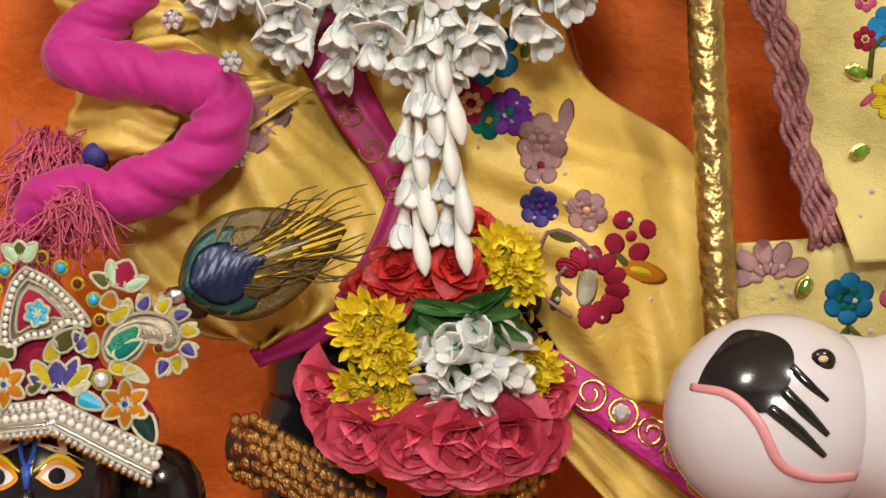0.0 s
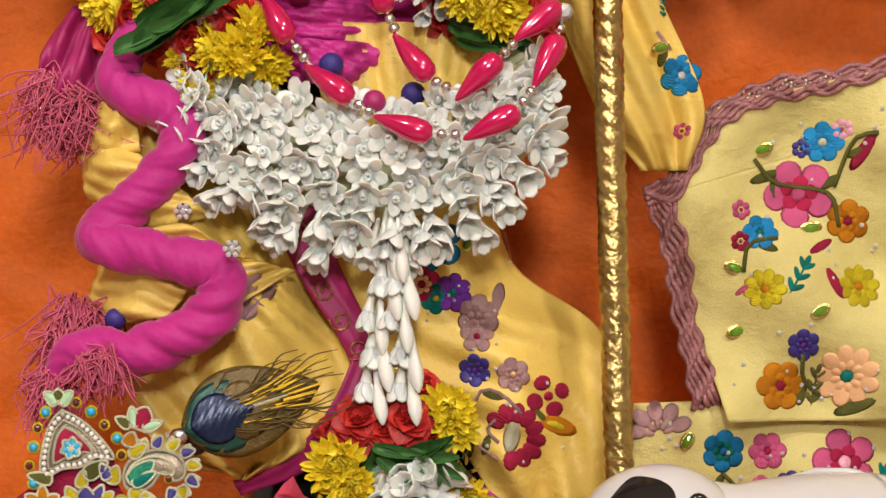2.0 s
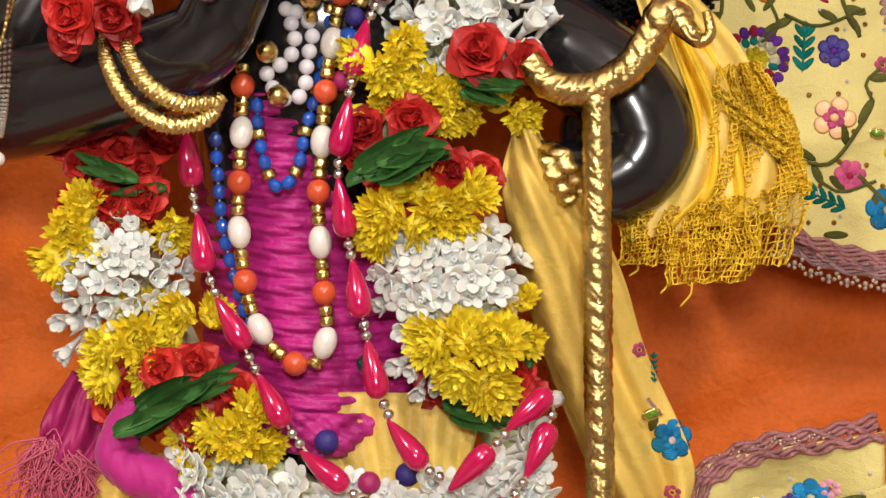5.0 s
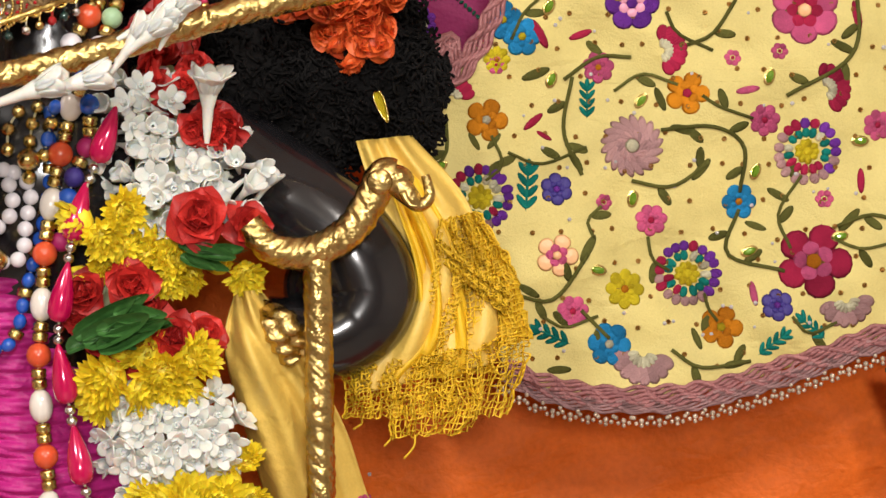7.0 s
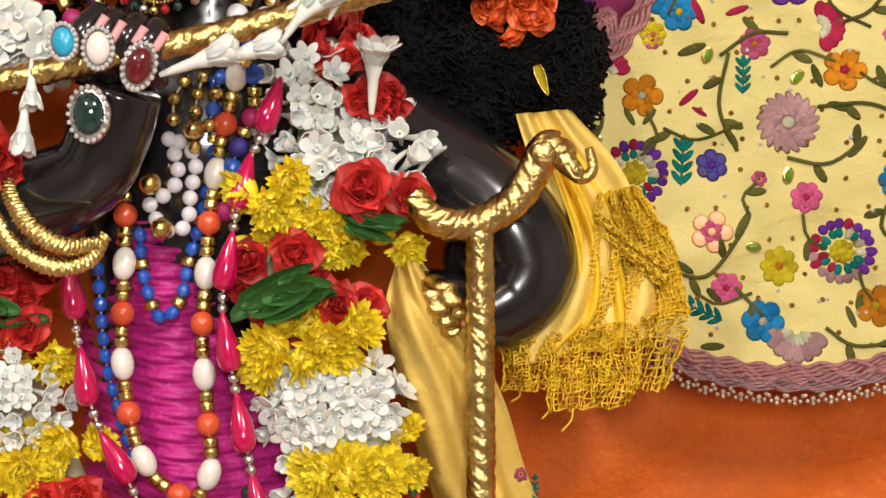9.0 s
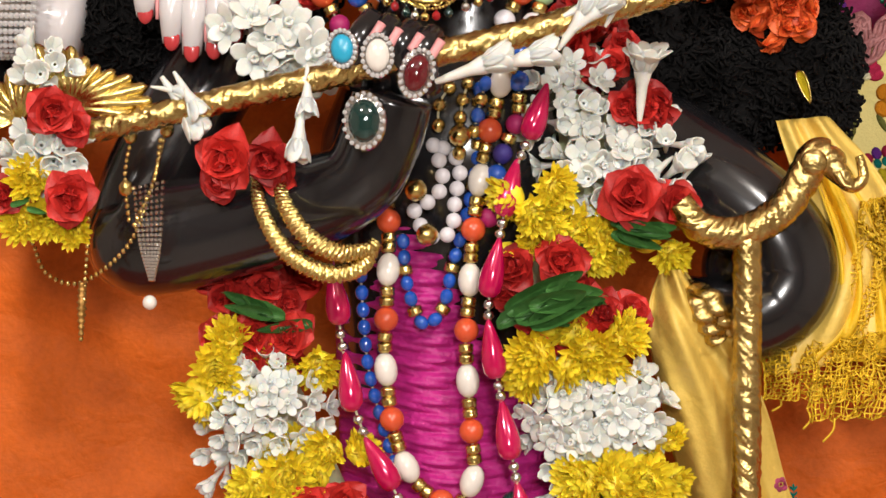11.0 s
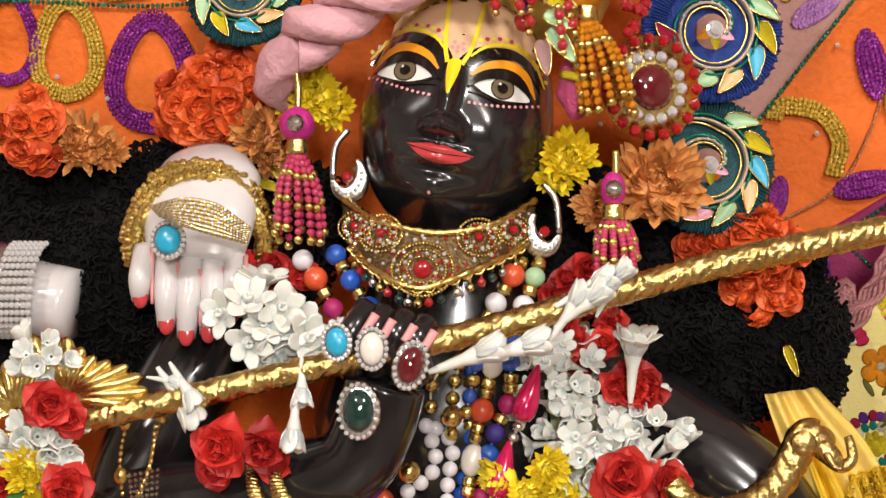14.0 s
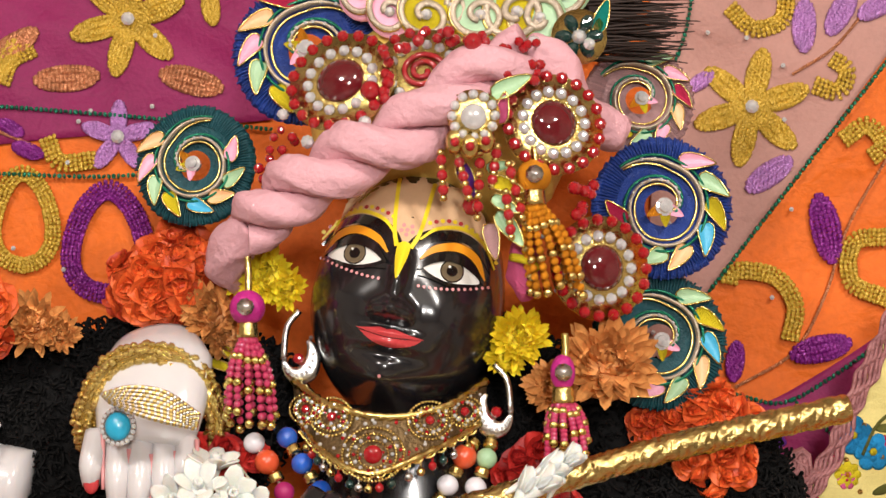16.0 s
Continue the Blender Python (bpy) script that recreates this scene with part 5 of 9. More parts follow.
place("tuberose", OPEN_TUBEROSES[1], aim((0.1025, -0.0820, 1.6959), (0.1, -0.5, 1), 0.5, 0.026), top_flower)
wrist = thing("flower_bunch", (-0.1649, -0.1100, 1.6168), "red rose and white buds tied to the wrist", "flowers")
for a, s in (((-0.1759, -0.1150, 1.6321), 0.025), ((-0.1474, -0.1150, 1.6304), 0.022), ((-0.1802, -0.1100, 1.6167), 0.018), ((-0.1423, -0.1080, 1.6207), 0.018)):
    one(ROSES, "rose", a, s, (-0.2, -1, -0.3), None, wrist)
for a, b in (((-0.1250, -0.1400, 1.6665), (-0.1277, -0.1400, 1.6256)), ((-0.1217, -0.1350, 1.6889), (-0.1212, -0.1400, 1.6553)), ((-0.2084, -0.1300, 1.6848), (-0.1889, -0.1350, 1.6549)), ((-0.2234, -0.1300, 1.6772), (-0.2008, -0.1300, 1.6736)), ((-0.2159, -0.1300, 1.6810), (-0.1900, -0.1250, 1.6435))):
    d = Vector(b) - Vector(a)
    place("bud", TRUMPETS[1], aim((Vector(a) + Vector(b)) / 2, d, 0.4, d.length * 0.65), wrist)
# buds laid along the flute
for a, b in (((0.0477, -0.1400, 1.7253), (0.0887, -0.1400, 1.7470)), ((0.0699, -0.1400, 1.7288), (0.0978, -0.1450, 1.7544)), ((-0.0348, -0.1400, 1.6820), (0.0171, -0.1450, 1.7004)), ((-0.0052, -0.1400, 1.6893), (0.0468, -0.1400, 1.7040)), ((0.0430, -0.1450, 1.7040), (0.0690, -0.1450, 1.7409)), ((0.0729, -0.1400, 1.7187), (0.0879, -0.1400, 1.7483)), ((0.0467, -0.1450, 1.7114), (0.0835, -0.1500, 1.7408))):
    d = Vector(b) - Vector(a)
    place("bud", TRUMPETS[0], aim((Vector(a) + Vector(b)) / 2, d, 0.4, d.length * 0.62), flute)

# flowers on the winged ornament at the far end of the flute
tie = thing("flower_bunch", (-0.2909, -0.1300, 1.5980), "bunch of roses, chrysanthemum and buds tied under the flute", "flowers")
for a, s in (((-0.2856, -0.1500, 1.6601), 0.02), ((-0.2734, -0.1450, 1.6508), 0.016), ((-0.2741, -0.1500, 1.6046), 0.022), ((-0.3191, -0.1400, 1.6057), 0.017)):
    one(ROSES, "rose", a, s, (0.1, -1, -0.1), None, tie)
for a, s in (((-0.3023, -0.1400, 1.6170), 0.02), ((-0.2928, -0.1300, 1.5904), 0.02), ((-0.3098, -0.1300, 1.5866), 0.018), ((-0.2758, -0.1300, 1.5830), 0.016)):
    one(MUMS, "chrysanthemum", a, s, (0, -1, -0.1), None, tie)
cluster(HALF_TUBEROSES, "tuberose", (-0.2940, -0.1250, 1.6316), 0.024, 0.016, 14, 0.02, 41, tie)
cluster(HALF_TUBEROSES, "tuberose", (-0.2942, -0.1250, 1.6882), 0.018, 0.016, 8, 0.02, 42, tie)
for a, s, x in (((-0.3132, -0.1500, 1.5988), 0.02, 10), ((-0.3020, -0.1500, 1.5970), 0.02, -20), ((-0.2901, -0.1550, 1.6472), 0.012, 80)):
    leaf(a, s, x, -0.5, tie)
# a second garland hangs beside, at the edge of the place
side = thing("flower_garland", (-0.3864, -0.0500, 1.6013), "garland of white tuberoses and yellow chrysanthemums", "garland")
part("core", Geo().add(tube([(-0.4119, 0.0000, 1.7431), (-0.4114, 0.0000, 1.6401), (-0.4110, 0.0000, 1.5495)], 0.02, 10, 12)), "leaf", side)
cluster(HALF_TUBEROSES, "tuberose", (-0.4025, -0.0200, 1.7015), 0.025, 0.03, 12, 0.022, 43, side)
cluster(OPEN_TUBEROSES, "tuberose", (-0.3982, -0.0200, 1.6527), 0.024, 0.03, 14, 0.022, 44, side)
cluster(MUMS, "chrysanthemum", (-0.3939, -0.0200, 1.6142), 0.022, 0.024, 4, 0.022, 45, side)
leaf((-0.3983, -0.0500, 1.5773), 0.04, 10, -0.5, side)
leaf((-0.3983, -0.0500, 1.5654), 0.04, -20, -0.5, side)

# ---- bead necklaces ----
def bead_mesh(name, profile, material, nv=14):
    return Geo().add(lathe(profile, nv)).mesh(name, material)


def round_profile(r, l, n=9, k=1.0):
    a = np.linspace(0, np.pi, n)
    return [(r * np.sin(q) ** k, -l * np.cos(q)) for q in a]


DROP = bead_mesh("drop_bead", [(0.0002, 0.022), (0.0018, 0.0205), (0.0034, 0.016), (0.0056, 0.009), (0.0078, 0.0), (0.0087, -0.008), (0.008, -0.0145), (0.0055, -0.0185), (0.0002, -0.02)], "drop", 18)
CORAL = bead_mesh("coral_bead", round_profile(0.0088, 0.0088), "coral")
PEARL = bead_mesh("pearl_bead", round_profile(0.0083, 0.0118, 9, 0.9), "pearl")
WHITE = bead_mesh("white_bead", round_profile(0.0078, 0.0074), "white_bead")
SMALL_WHITE = bead_mesh("white_bead", round_profile(0.0056, 0.0056), "white_bead")
GOLD = bead_mesh("gold_bead", [(0.002, -0.0035), (0.0048, -0.0033), (0.0056, -0.0014), (0.005, 0.0), (0.0056, 0.0014), (0.0048, 0.0033), (0.002, 0.0035)], "gold_fine")
GOLD_BALL = bead_mesh("gold_bead", round_profile(0.005, 0.005), "gold_fine")
SILVER = bead_mesh("silver_bead", round_profile(0.0038, 0.0036), "silver", 10)
BLUE = bead_mesh("blue_bead", round_profile(0.0048, 0.0056), "blue_bead")
BIG_BLUE = bead_mesh("blue_bead", round_profile(0.0078, 0.0075), "blue_bead")
PURPLE = bead_mesh("purple_bead", round_profile(0.0072, 0.0072), "indigo")
BROWN = bead_mesh("brown_bead", round_profile(0.0072, 0.0072), "magenta_deep")
GREEN = bead_mesh("green_bead", round_profile(0.0075, 0.0072), "t_lightgreen")
HALF = {id(DROP): 0.0205, id(CORAL): 0.0088, id(PEARL): 0.0118, id(WHITE): 0.0074, id(SMALL_WHITE): 0.0056, id(GOLD): 0.0034, id(GOLD_BALL): 0.005, id(SILVER): 0.0036, id(BLUE): 0.0056, id(BIG_BLUE): 0.0075, id(PURPLE): 0.0072, id(BROWN): 0.0072, id(GREEN): 0.0072}


def strand(owner, line, order, start=0):
    """Beads threaded along a line in a repeating order."""
    p = spline(line, 600)
    s = np.r_[0, np.cumsum(np.linalg.norm(np.diff(p, axis=0), axis=1))]
    t = np.gradient(p, axis=0)
    part("thread", Geo().add(tube(line, 0.0009, 5, 60)), "t_white", owner)
    count, total = 0, 0.0
    while total + 2 * HALF[id(order[(start + count) % len(order)])] <= s[-1]:
        total += 2 * HALF[id(order[(start + count) % len(order)])]
        count += 1
    d, gap = 0.0, (s[-1] - total) / max(1, count - 1)
    for k in range(start, start + count):
        mesh = order[k % len(order)]
        h = HALF[id(mesh)]
        c = d + h
        at = np.array([np.interp(c, s, p[:, j]) for j in range(3)])
        way = np.array([np.interp(c, s, t[:, j]) for j in range(3)])
        way = way / np.linalg.norm(way) + rng.normal(size=3) * 0.05
        place(mesh.name.split(".")[0], mesh, aim(at, -way, k * 1.3), owner)
        d += 2 * h + gap


drops = thing("necklace", (0.0569, -0.0800, 1.2896), "long double necklace of pearly magenta drop beads", "necklace")
strand(drops, [(-0.1103, -0.0600, 1.5565), (-0.1025, -0.0650, 1.5004), (-0.0913, -0.0700, 1.4524), (-0.0713, -0.0750, 1.4143), (-0.0415, -0.0850, 1.3617), (-0.0097, -0.0950, 1.3240), (0.0311, -0.1050, 1.2979), (0.0768, -0.1100, 1.2885), (0.1157, -0.1050, 1.3073), (0.1383, -0.0900, 1.3477), (0.1461, -0.0800, 1.3725)], [DROP, SILVER, SILVER])
strand(drops, [(0.0346, -0.0600, 1.6835), (0.0290, -0.0650, 1.6601), (0.0132, -0.0700, 1.6175), (0.0037, -0.0750, 1.5732), (-0.0025, -0.0750, 1.5270), (0.0048, -0.0750, 1.4769), (0.0137, -0.0800, 1.4312), (0.0284, -0.0850, 1.3711), (0.0545, -0.0950, 1.3304), (0.0765, -0.1000, 1.3195), (0.0944, -0.1000, 1.3319), (0.1271, -0.0900, 1.3647), (0.1442, -0.0800, 1.3740)], [DROP, SILVER, SILVER])
place("crystal_clasp", Geo().add(ball((0, 0, 0), (0.006, 0.006, 0.005), 5, 7)).mesh("crystal_clasp", "crystal", False), aim((0.1460, -0.0850, 1.3728)), drops)
corals = thing("necklace", (-0.0288, -0.0500, 1.3836), "necklace of coral and pearl beads with gold spacers", "necklace")
strand(corals, [(-0.0267, -0.0600, 1.3901), (-0.0511, -0.0600, 1.4075), (-0.0649, -0.0600, 1.4352), (-0.0711, -0.0580, 1.4662), (-0.0741, -0.0560, 1.4962), (-0.0736, -0.0550, 1.5215), (-0.0725, -0.0550, 1.5489), (-0.0723, -0.0500, 1.5742), (-0.0729, -0.0400, 1.6036)], [CORAL, GOLD, GOLD, PEARL, GOLD, GOLD])
strand(corals, [(-0.0217, -0.0600, 1.3925), (-0.0121, -0.0600, 1.4138), (-0.0138, -0.0600, 1.4435), (-0.0164, -0.0600, 1.4755), (-0.0181, -0.0600, 1.5059), (-0.0161, -0.0580, 1.5378), (-0.0149, -0.0550, 1.5677), (-0.0123, -0.0550, 1.5942), (-0.0092, -0.0500, 1.6188), (-0.0047, -0.0500, 1.6430), (0.0014, -0.0500, 1.6684), (0.0078, -0.0500, 1.6976)], [GOLD, PEARL, GOLD, GOLD, CORAL, GOLD])
blues = thing("necklace", (-0.0472, -0.0400, 1.5151), "necklaces of blue glass beads with gold spacers", "necklace")
strand(blues, [(-0.0923, -0.0450, 1.5563), (-0.0902, -0.0450, 1.5248), (-0.0861, -0.0450, 1.4855), (-0.0760, -0.0450, 1.4461), (-0.0660, -0.0450, 1.4145)], [BLUE])
strand(blues, [(-0.0629, -0.0450, 1.5801), (-0.0594, -0.0480, 1.5449), (-0.0485, -0.0500, 1.5176), (-0.0348, -0.0500, 1.5275), (-0.0281, -0.0480, 1.5569), (-0.0179, -0.0450, 1.5961), (-0.0115, -0.0450, 1.6353), (-0.0102, -0.0450, 1.6861)], [BLUE, BLUE, GOLD])
strand(blues, [(0.0168, -0.0500, 1.6938), (0.0171, -0.0500, 1.6627), (0.0075, -0.0500, 1.6392), (-0.0001, -0.0500, 1.6119), (-0.0039, -0.0500, 1.5845)], [BIG_BLUE, GOLD, GOLD, BROWN, GOLD, PURPLE])
whites = thing("necklace", (-0.0433, -0.0450, 1.5763), "short necklace of white beads and gold filigree", "necklace")
strand(whites, [(-0.0434, -0.0500, 1.6466), (-0.0351, -0.0550, 1.6213), (-0.0397, -0.0550, 1.6057), (-0.0544, -0.0550, 1.5958), (-0.0424, -0.0580, 1.5784), (-0.0288, -0.0580, 1.5824), (-0.0264, -0.0550, 1.6038), (-0.0237, -0.0500, 1.6292), (-0.0394, -0.0500, 1.6428)], [SMALL_WHITE])
for a in ((-0.0530, -0.0650, 1.6105), (-0.0450, -0.0660, 1.5797), (-0.0233, -0.0600, 1.6484)):
    place("filigree_bead", Geo().add(ball((0, 0, 0), (0.011, 0.008, 0.008), 8, 10)).mesh("filigree_bead", "gold_fine"), aim(a, (0.5, 0, 1)), whites)
golds = thing("necklace", (-0.0237, -0.0500, 1.6312), "short strands of gold beads at the neck", "necklace")
strand(golds, [(-0.0163, -0.0500, 1.6896), (-0.0219, -0.0520, 1.6701), (-0.0236, -0.0550, 1.6466), (-0.0235, -0.0550, 1.6311)], [GOLD_BALL])
strand(golds, [(-0.0280, -0.0500, 1.6857), (-0.0375, -0.0520, 1.6699), (-0.0380, -0.0550, 1.6504)], [GOLD_BALL])
strand(golds, [(-0.0045, -0.0520, 1.6896), (-0.0113, -0.0520, 1.6624), (-0.0138, -0.0550, 1.6467)], [BLUE, GOLD_BALL])
multi = thing("necklace", (-0.1005, -0.0500, 1.7146), "many-coloured bead strands below the collar", "necklace")
strand(multi, [(-0.1322, -0.0500, 1.7630), (-0.1155, -0.0600, 1.7395), (-0.0995, -0.0650, 1.7122), (-0.0836, -0.0700, 1.6930)], [WHITE, CORAL, GOLD, BROWN, WHITE])
strand(multi, [(-0.1084, -0.0500, 1.7667), (-0.0915, -0.0650, 1.7394), (-0.0718, -0.0700, 1.7122)], [BIG_BLUE, GOLD])
strand(multi, [(-0.1391, -0.0600, 1.7436), (-0.1210, -0.0650, 1.7202)], [DROP])
strand(multi, [(0.0380, -0.0500, 1.7574), (0.0318, -0.0600, 1.7381), (0.0217, -0.0650, 1.7150), (0.0098, -0.0650, 1.6918)], [GOLD, GREEN, GOLD, WHITE, GOLD, BIG_BLUE])
strand(multi, [(0.0261, -0.0500, 1.7575), (0.0173, -0.0600, 1.7441), (0.0022, -0.0650, 1.7190), (-0.0097, -0.0650, 1.6998)], [GOLD, CORAL, GOLD, WHITE])



# ---- head dress ----
turban = thing("turban", (-0.0045, 0.0000, 1.9548), "yellow turban bound with a twisted pale pink rope and jewelled medallions", "turban")
dome = Geo().add(ball((0, 0, 0), (0.098, 0.075, 0.08), 30, 44))
v = dome.v[0]
v *= (1 + 0.015 * np.sin(v[:, 0] * 260 + v[:, 2] * 90))[:, None]
place("wrap", dome.mesh("wrap", "yellow_cloth"), Matrix.Translation((0.0030, 0.0180, 1.9854)) @ Matrix.Rotation(radians(14), 4, "Y"), turban)


def twisted(line, r, off, turns, phase, n=150):
    p = spline(line, n)
    t, a, b = frames(p)
    w = np.linspace(0, turns * 2 * np.pi, n)[:, None] + phase
    return p + off * (np.cos(w) * a + np.sin(w) * b)


ROPE = [(-0.1298, -0.0700, 1.9063), (-0.1047, -0.0850, 1.9263), (-0.0647, -0.1000, 1.9476), (-0.0180, -0.1050, 1.9678), (0.0248, -0.1000, 2.0011), (0.0662, -0.0850, 2.0248)]


def rope_folds(s, a):
    return 1 + 0.06 * np.cos(4 * a - s * 150) + 0.05 * np.cos(9 * a - s * 240 + 1) + 0.03 * np.cos(14 * a + s * 170)


for phase in (0.6, 0.6 + np.pi):
    part("rope_strand", Geo().add(tube(twisted(ROPE, 0, 0.0122, 2.7, phase, 260), [0.01, 0.0124, 0.0132, 0.0132, 0.013, 0.01], 22, None, ridge=rope_folds, smooth=False)), "turban", turban, "twisted pale pink cotton strand")
part("rope_end", Geo().add(tube([(-0.1249, -0.0600, 1.9092), (-0.1419, -0.0500, 1.8982), (-0.1502, -0.0300, 1.8837), (-0.1402, -0.0100, 1.8727)], [0.017, 0.016, 0.015, 0.01], 18, 30, ridge=rope_folds)), "turban", turban, "loose pale pink cotton end")
part("top_fold", Geo().add(tube([(0.0644, -0.0800, 2.0257), (0.0863, -0.0700, 2.0172), (0.0963, -0.0600, 1.9906), (0.1312, -0.0400, 1.9729)], [0.014, 0.017, 0.016, 0.014], 18, 30, ridge=rope_folds)), "turban", turban)

GEM = Geo().add(lathe([(0.0, 1.0), (0.45, 0.95), (0.75, 0.6), (1.0, 0.1), (0.9, -0.3)], 8)).mesh("gem", "crystal", False)
RED_GEM = Geo().add(lathe([(0.0, 1.0), (0.45, 0.95), (0.8, 0.6), (1.0, 0.1), (0.9, -0.3)], 8)).mesh("gem", "red_bead", False)
DOT_GEM = Geo().add(ball((0, 0, 0), 1, 4, 6)).mesh("rhinestone", "crystal", False)


def medallion(owner, at, r, normal=(0, -1, 0), stretch=1.12, spin=0.0, stone="ruby", spirals=False):
    m = aim(at, normal, spin) @ Matrix.Diagonal((stretch, 1, 1, 1))
    g = Geo().add(lathe([(r * 1.0, -0.003), (r * 1.02, 0.0), (r * 0.5, 0.002), (0.0, 0.002)], 28))
    body = place("setting", g.mesh("setting", "gold_fine"), m, owner)
    inner = r * 0.44
    if spirals:
        a = np.linspace(0, 4 * np.pi, 40)
        g = Geo().add(tube(np.stack([inner * 0.95 * np.cos(a) * (1 - a / 16), inner * 0.95 * np.sin(a) * (1 - a / 16), 0.004 + 0 * a], 1), 0.002, 6, None, smooth=False))
    else:
        g = Geo().add(lathe([(inner, 0.001), (inner * 1.02, 0.004), (inner * 0.8, 0.008), (inner * 0.45, 0.0105), (0.0, 0.011)], 18))
    place("stone", g.mesh("stone", stone), m, body)
    for mesh, n, rr, s in ((GEM, 15, 0.62, 0.118), (RED_GEM, 19, 0.93, 0.125)):
        for k in range(n):
            a = k * 2 * np.pi / n
            place("gem", mesh, m @ Matrix.Translation((r * rr * np.cos(a), r * rr * np.sin(a), 0.003)) @ Matrix.Diagonal((r * s / stretch, r * s, r * s, 1)), body)


medallion(turban, (-0.0630, -0.0900, 2.0057), 0.035, (-0.35, -1, 0.25), 1.12, 0.3)
medallion(turban, (-0.0071, -0.0900, 2.0110), 0.033, (0.0, -1, 0.3), 1.12, 0.2, "red_bead", True)
medallion(turban, (0.0817, -0.1000, 1.9732), 0.036, (0.3, -1, 0.2), 1.0, 0.0)
medallion(turban, (0.1145, -0.0700, 1.8761), 0.036, (0.35, -1, 0), 1.0, 0.0)


def gems(owner, line, n, mesh, size, jitter=0.0):
    for p in even(line, n):
        place("gem", mesh, aim(p + rng.normal(size=3) * jitter, (rng.normal() * 0.3, -1, rng.normal() * 0.3), 0, size * rng.uniform(0.85, 1.15)), owner)


gems(turban, [(-0.0412, -0.1000, 1.9863), (-0.0290, -0.1100, 2.0079), (-0.0251, -0.1100, 2.0235), (0.0057, -0.1000, 2.0346), (0.0367, -0.1000, 2.0292)], 16, RED_GEM, 0.0042, 0.003)
gems(turban, [(0.0327, -0.1100, 2.0267), (0.0521, -0.1050, 2.0293), (0.0754, -0.1000, 2.0221), (0.0632, -0.1100, 2.0030), (0.0403, -0.1100, 2.0130)], 18, RED_GEM, 0.0036, 0.003)
gems(turban, [(0.0934, -0.1000, 1.9303), (0.1054, -0.0900, 1.9235), (0.0975, -0.0900, 1.9118), (0.1095, -0.0900, 1.9351)], 9, RED_GEM, 0.0042, 0.003)
gems(turban, [(-0.1098, -0.0700, 1.9775), (-0.1158, -0.0700, 1.9557), (-0.1188, -0.0600, 1.9370), (-0.0972, -0.0800, 1.9701)], 14, RED_GEM, 0.0035, 0.003)
gems(turban, [(-0.1050, -0.0800, 1.9840), (-0.1011, -0.0800, 1.9622), (-0.0408, -0.1100, 1.9790), (0.0960, -0.0800, 2.0392), (0.1109, -0.0800, 1.9875)], 8, GEM, 0.0045, 0.001)
for a in ((-0.0581, -0.0800, 1.9361), (0.0258, -0.1000, 1.9175), (0.0281, -0.1100, 2.0287), (-0.0428, -0.1050, 1.9972)):
    place("red_bead", Geo().add(ball((0, 0, 0), 0.007, 8, 12)).mesh("red_bead", "red_bead"), aim(a), turban)

# pendant brooch
brooch = thing("brooch", (0.0275, -0.1250, 1.9741), "gold and crystal brooch with hanging drops", "brooch")
place("setting", Geo().add(lathe([(0.017, -0.002), (0.018, 0.001), (0.01, 0.004), (0, 0.004)], 20)).mesh("setting", "gold_fine"), aim((0.0275, -0.1250, 1.9760)), brooch)
place("stone", Geo().add(ball((0, 0, 0), (0.009, 0.009, 0.006), 8, 14)).mesh("stone", "crystal"), aim((0.0275, -0.1310, 1.9744)), brooch)
for k in range(12):
    a = k * np.pi / 6
    place("gem", GEM, aim(Vector((0.0275, -0.1290, 1.9755)) + Vector((0.0145 * np.cos(a), 0, 0.0145 * np.sin(a))), (0, -1, 0), 0, 0.0035), brooch)
for a in ((0.0148, -0.1280, 1.9586), (0.0250, -0.1300, 1.9552), (0.0356, -0.1280, 1.9591)):
    place("drop_setting", Geo().add(lathe([(0.0, 0.003), (0.006, 0.0025), (0.0085, 0.0), (0.006, -0.002)], 12)).mesh("drop_setting", "gold_fine"), aim(a) @ Matrix.Diagonal((0.75, 1.1, 1, 1)), brooch)
    place("gem", RED_GEM, aim(Vector(a) + Vector((0, -0.003, -0.001)), (0, -1, 0), 0, 0.0034), brooch)
STRING_BEADS = [Geo().add(ball((0, 0, 0), rr, 6, 8)).mesh("bead", mt) for rr, mt in ((0.0028, "gold_fine"), (0.004, "red_bead"))]
for a, b in (((0.0052, -0.1200, 1.9521), (0.0067, -0.1150, 1.9219)), ((0.0166, -0.1200, 1.9500), (0.0239, -0.1200, 1.9212)), ((0.0318, -0.1200, 1.9518), (0.0294, -0.1200, 1.9078)), ((0.0433, -0.1200, 1.9555), (0.0392, -0.1150, 1.9293)), ((0.0508, -0.1200, 1.9439), (0.0599, -0.1150, 1.9080)), ((0.0486, -0.1200, 1.9248), (0.0522, -0.1150, 1.8947))):
    for k, p in enumerate(even([a, b], 7)):
        place("bead", STRING_BEADS[k % 2], Matrix.Translation(p), brooch)


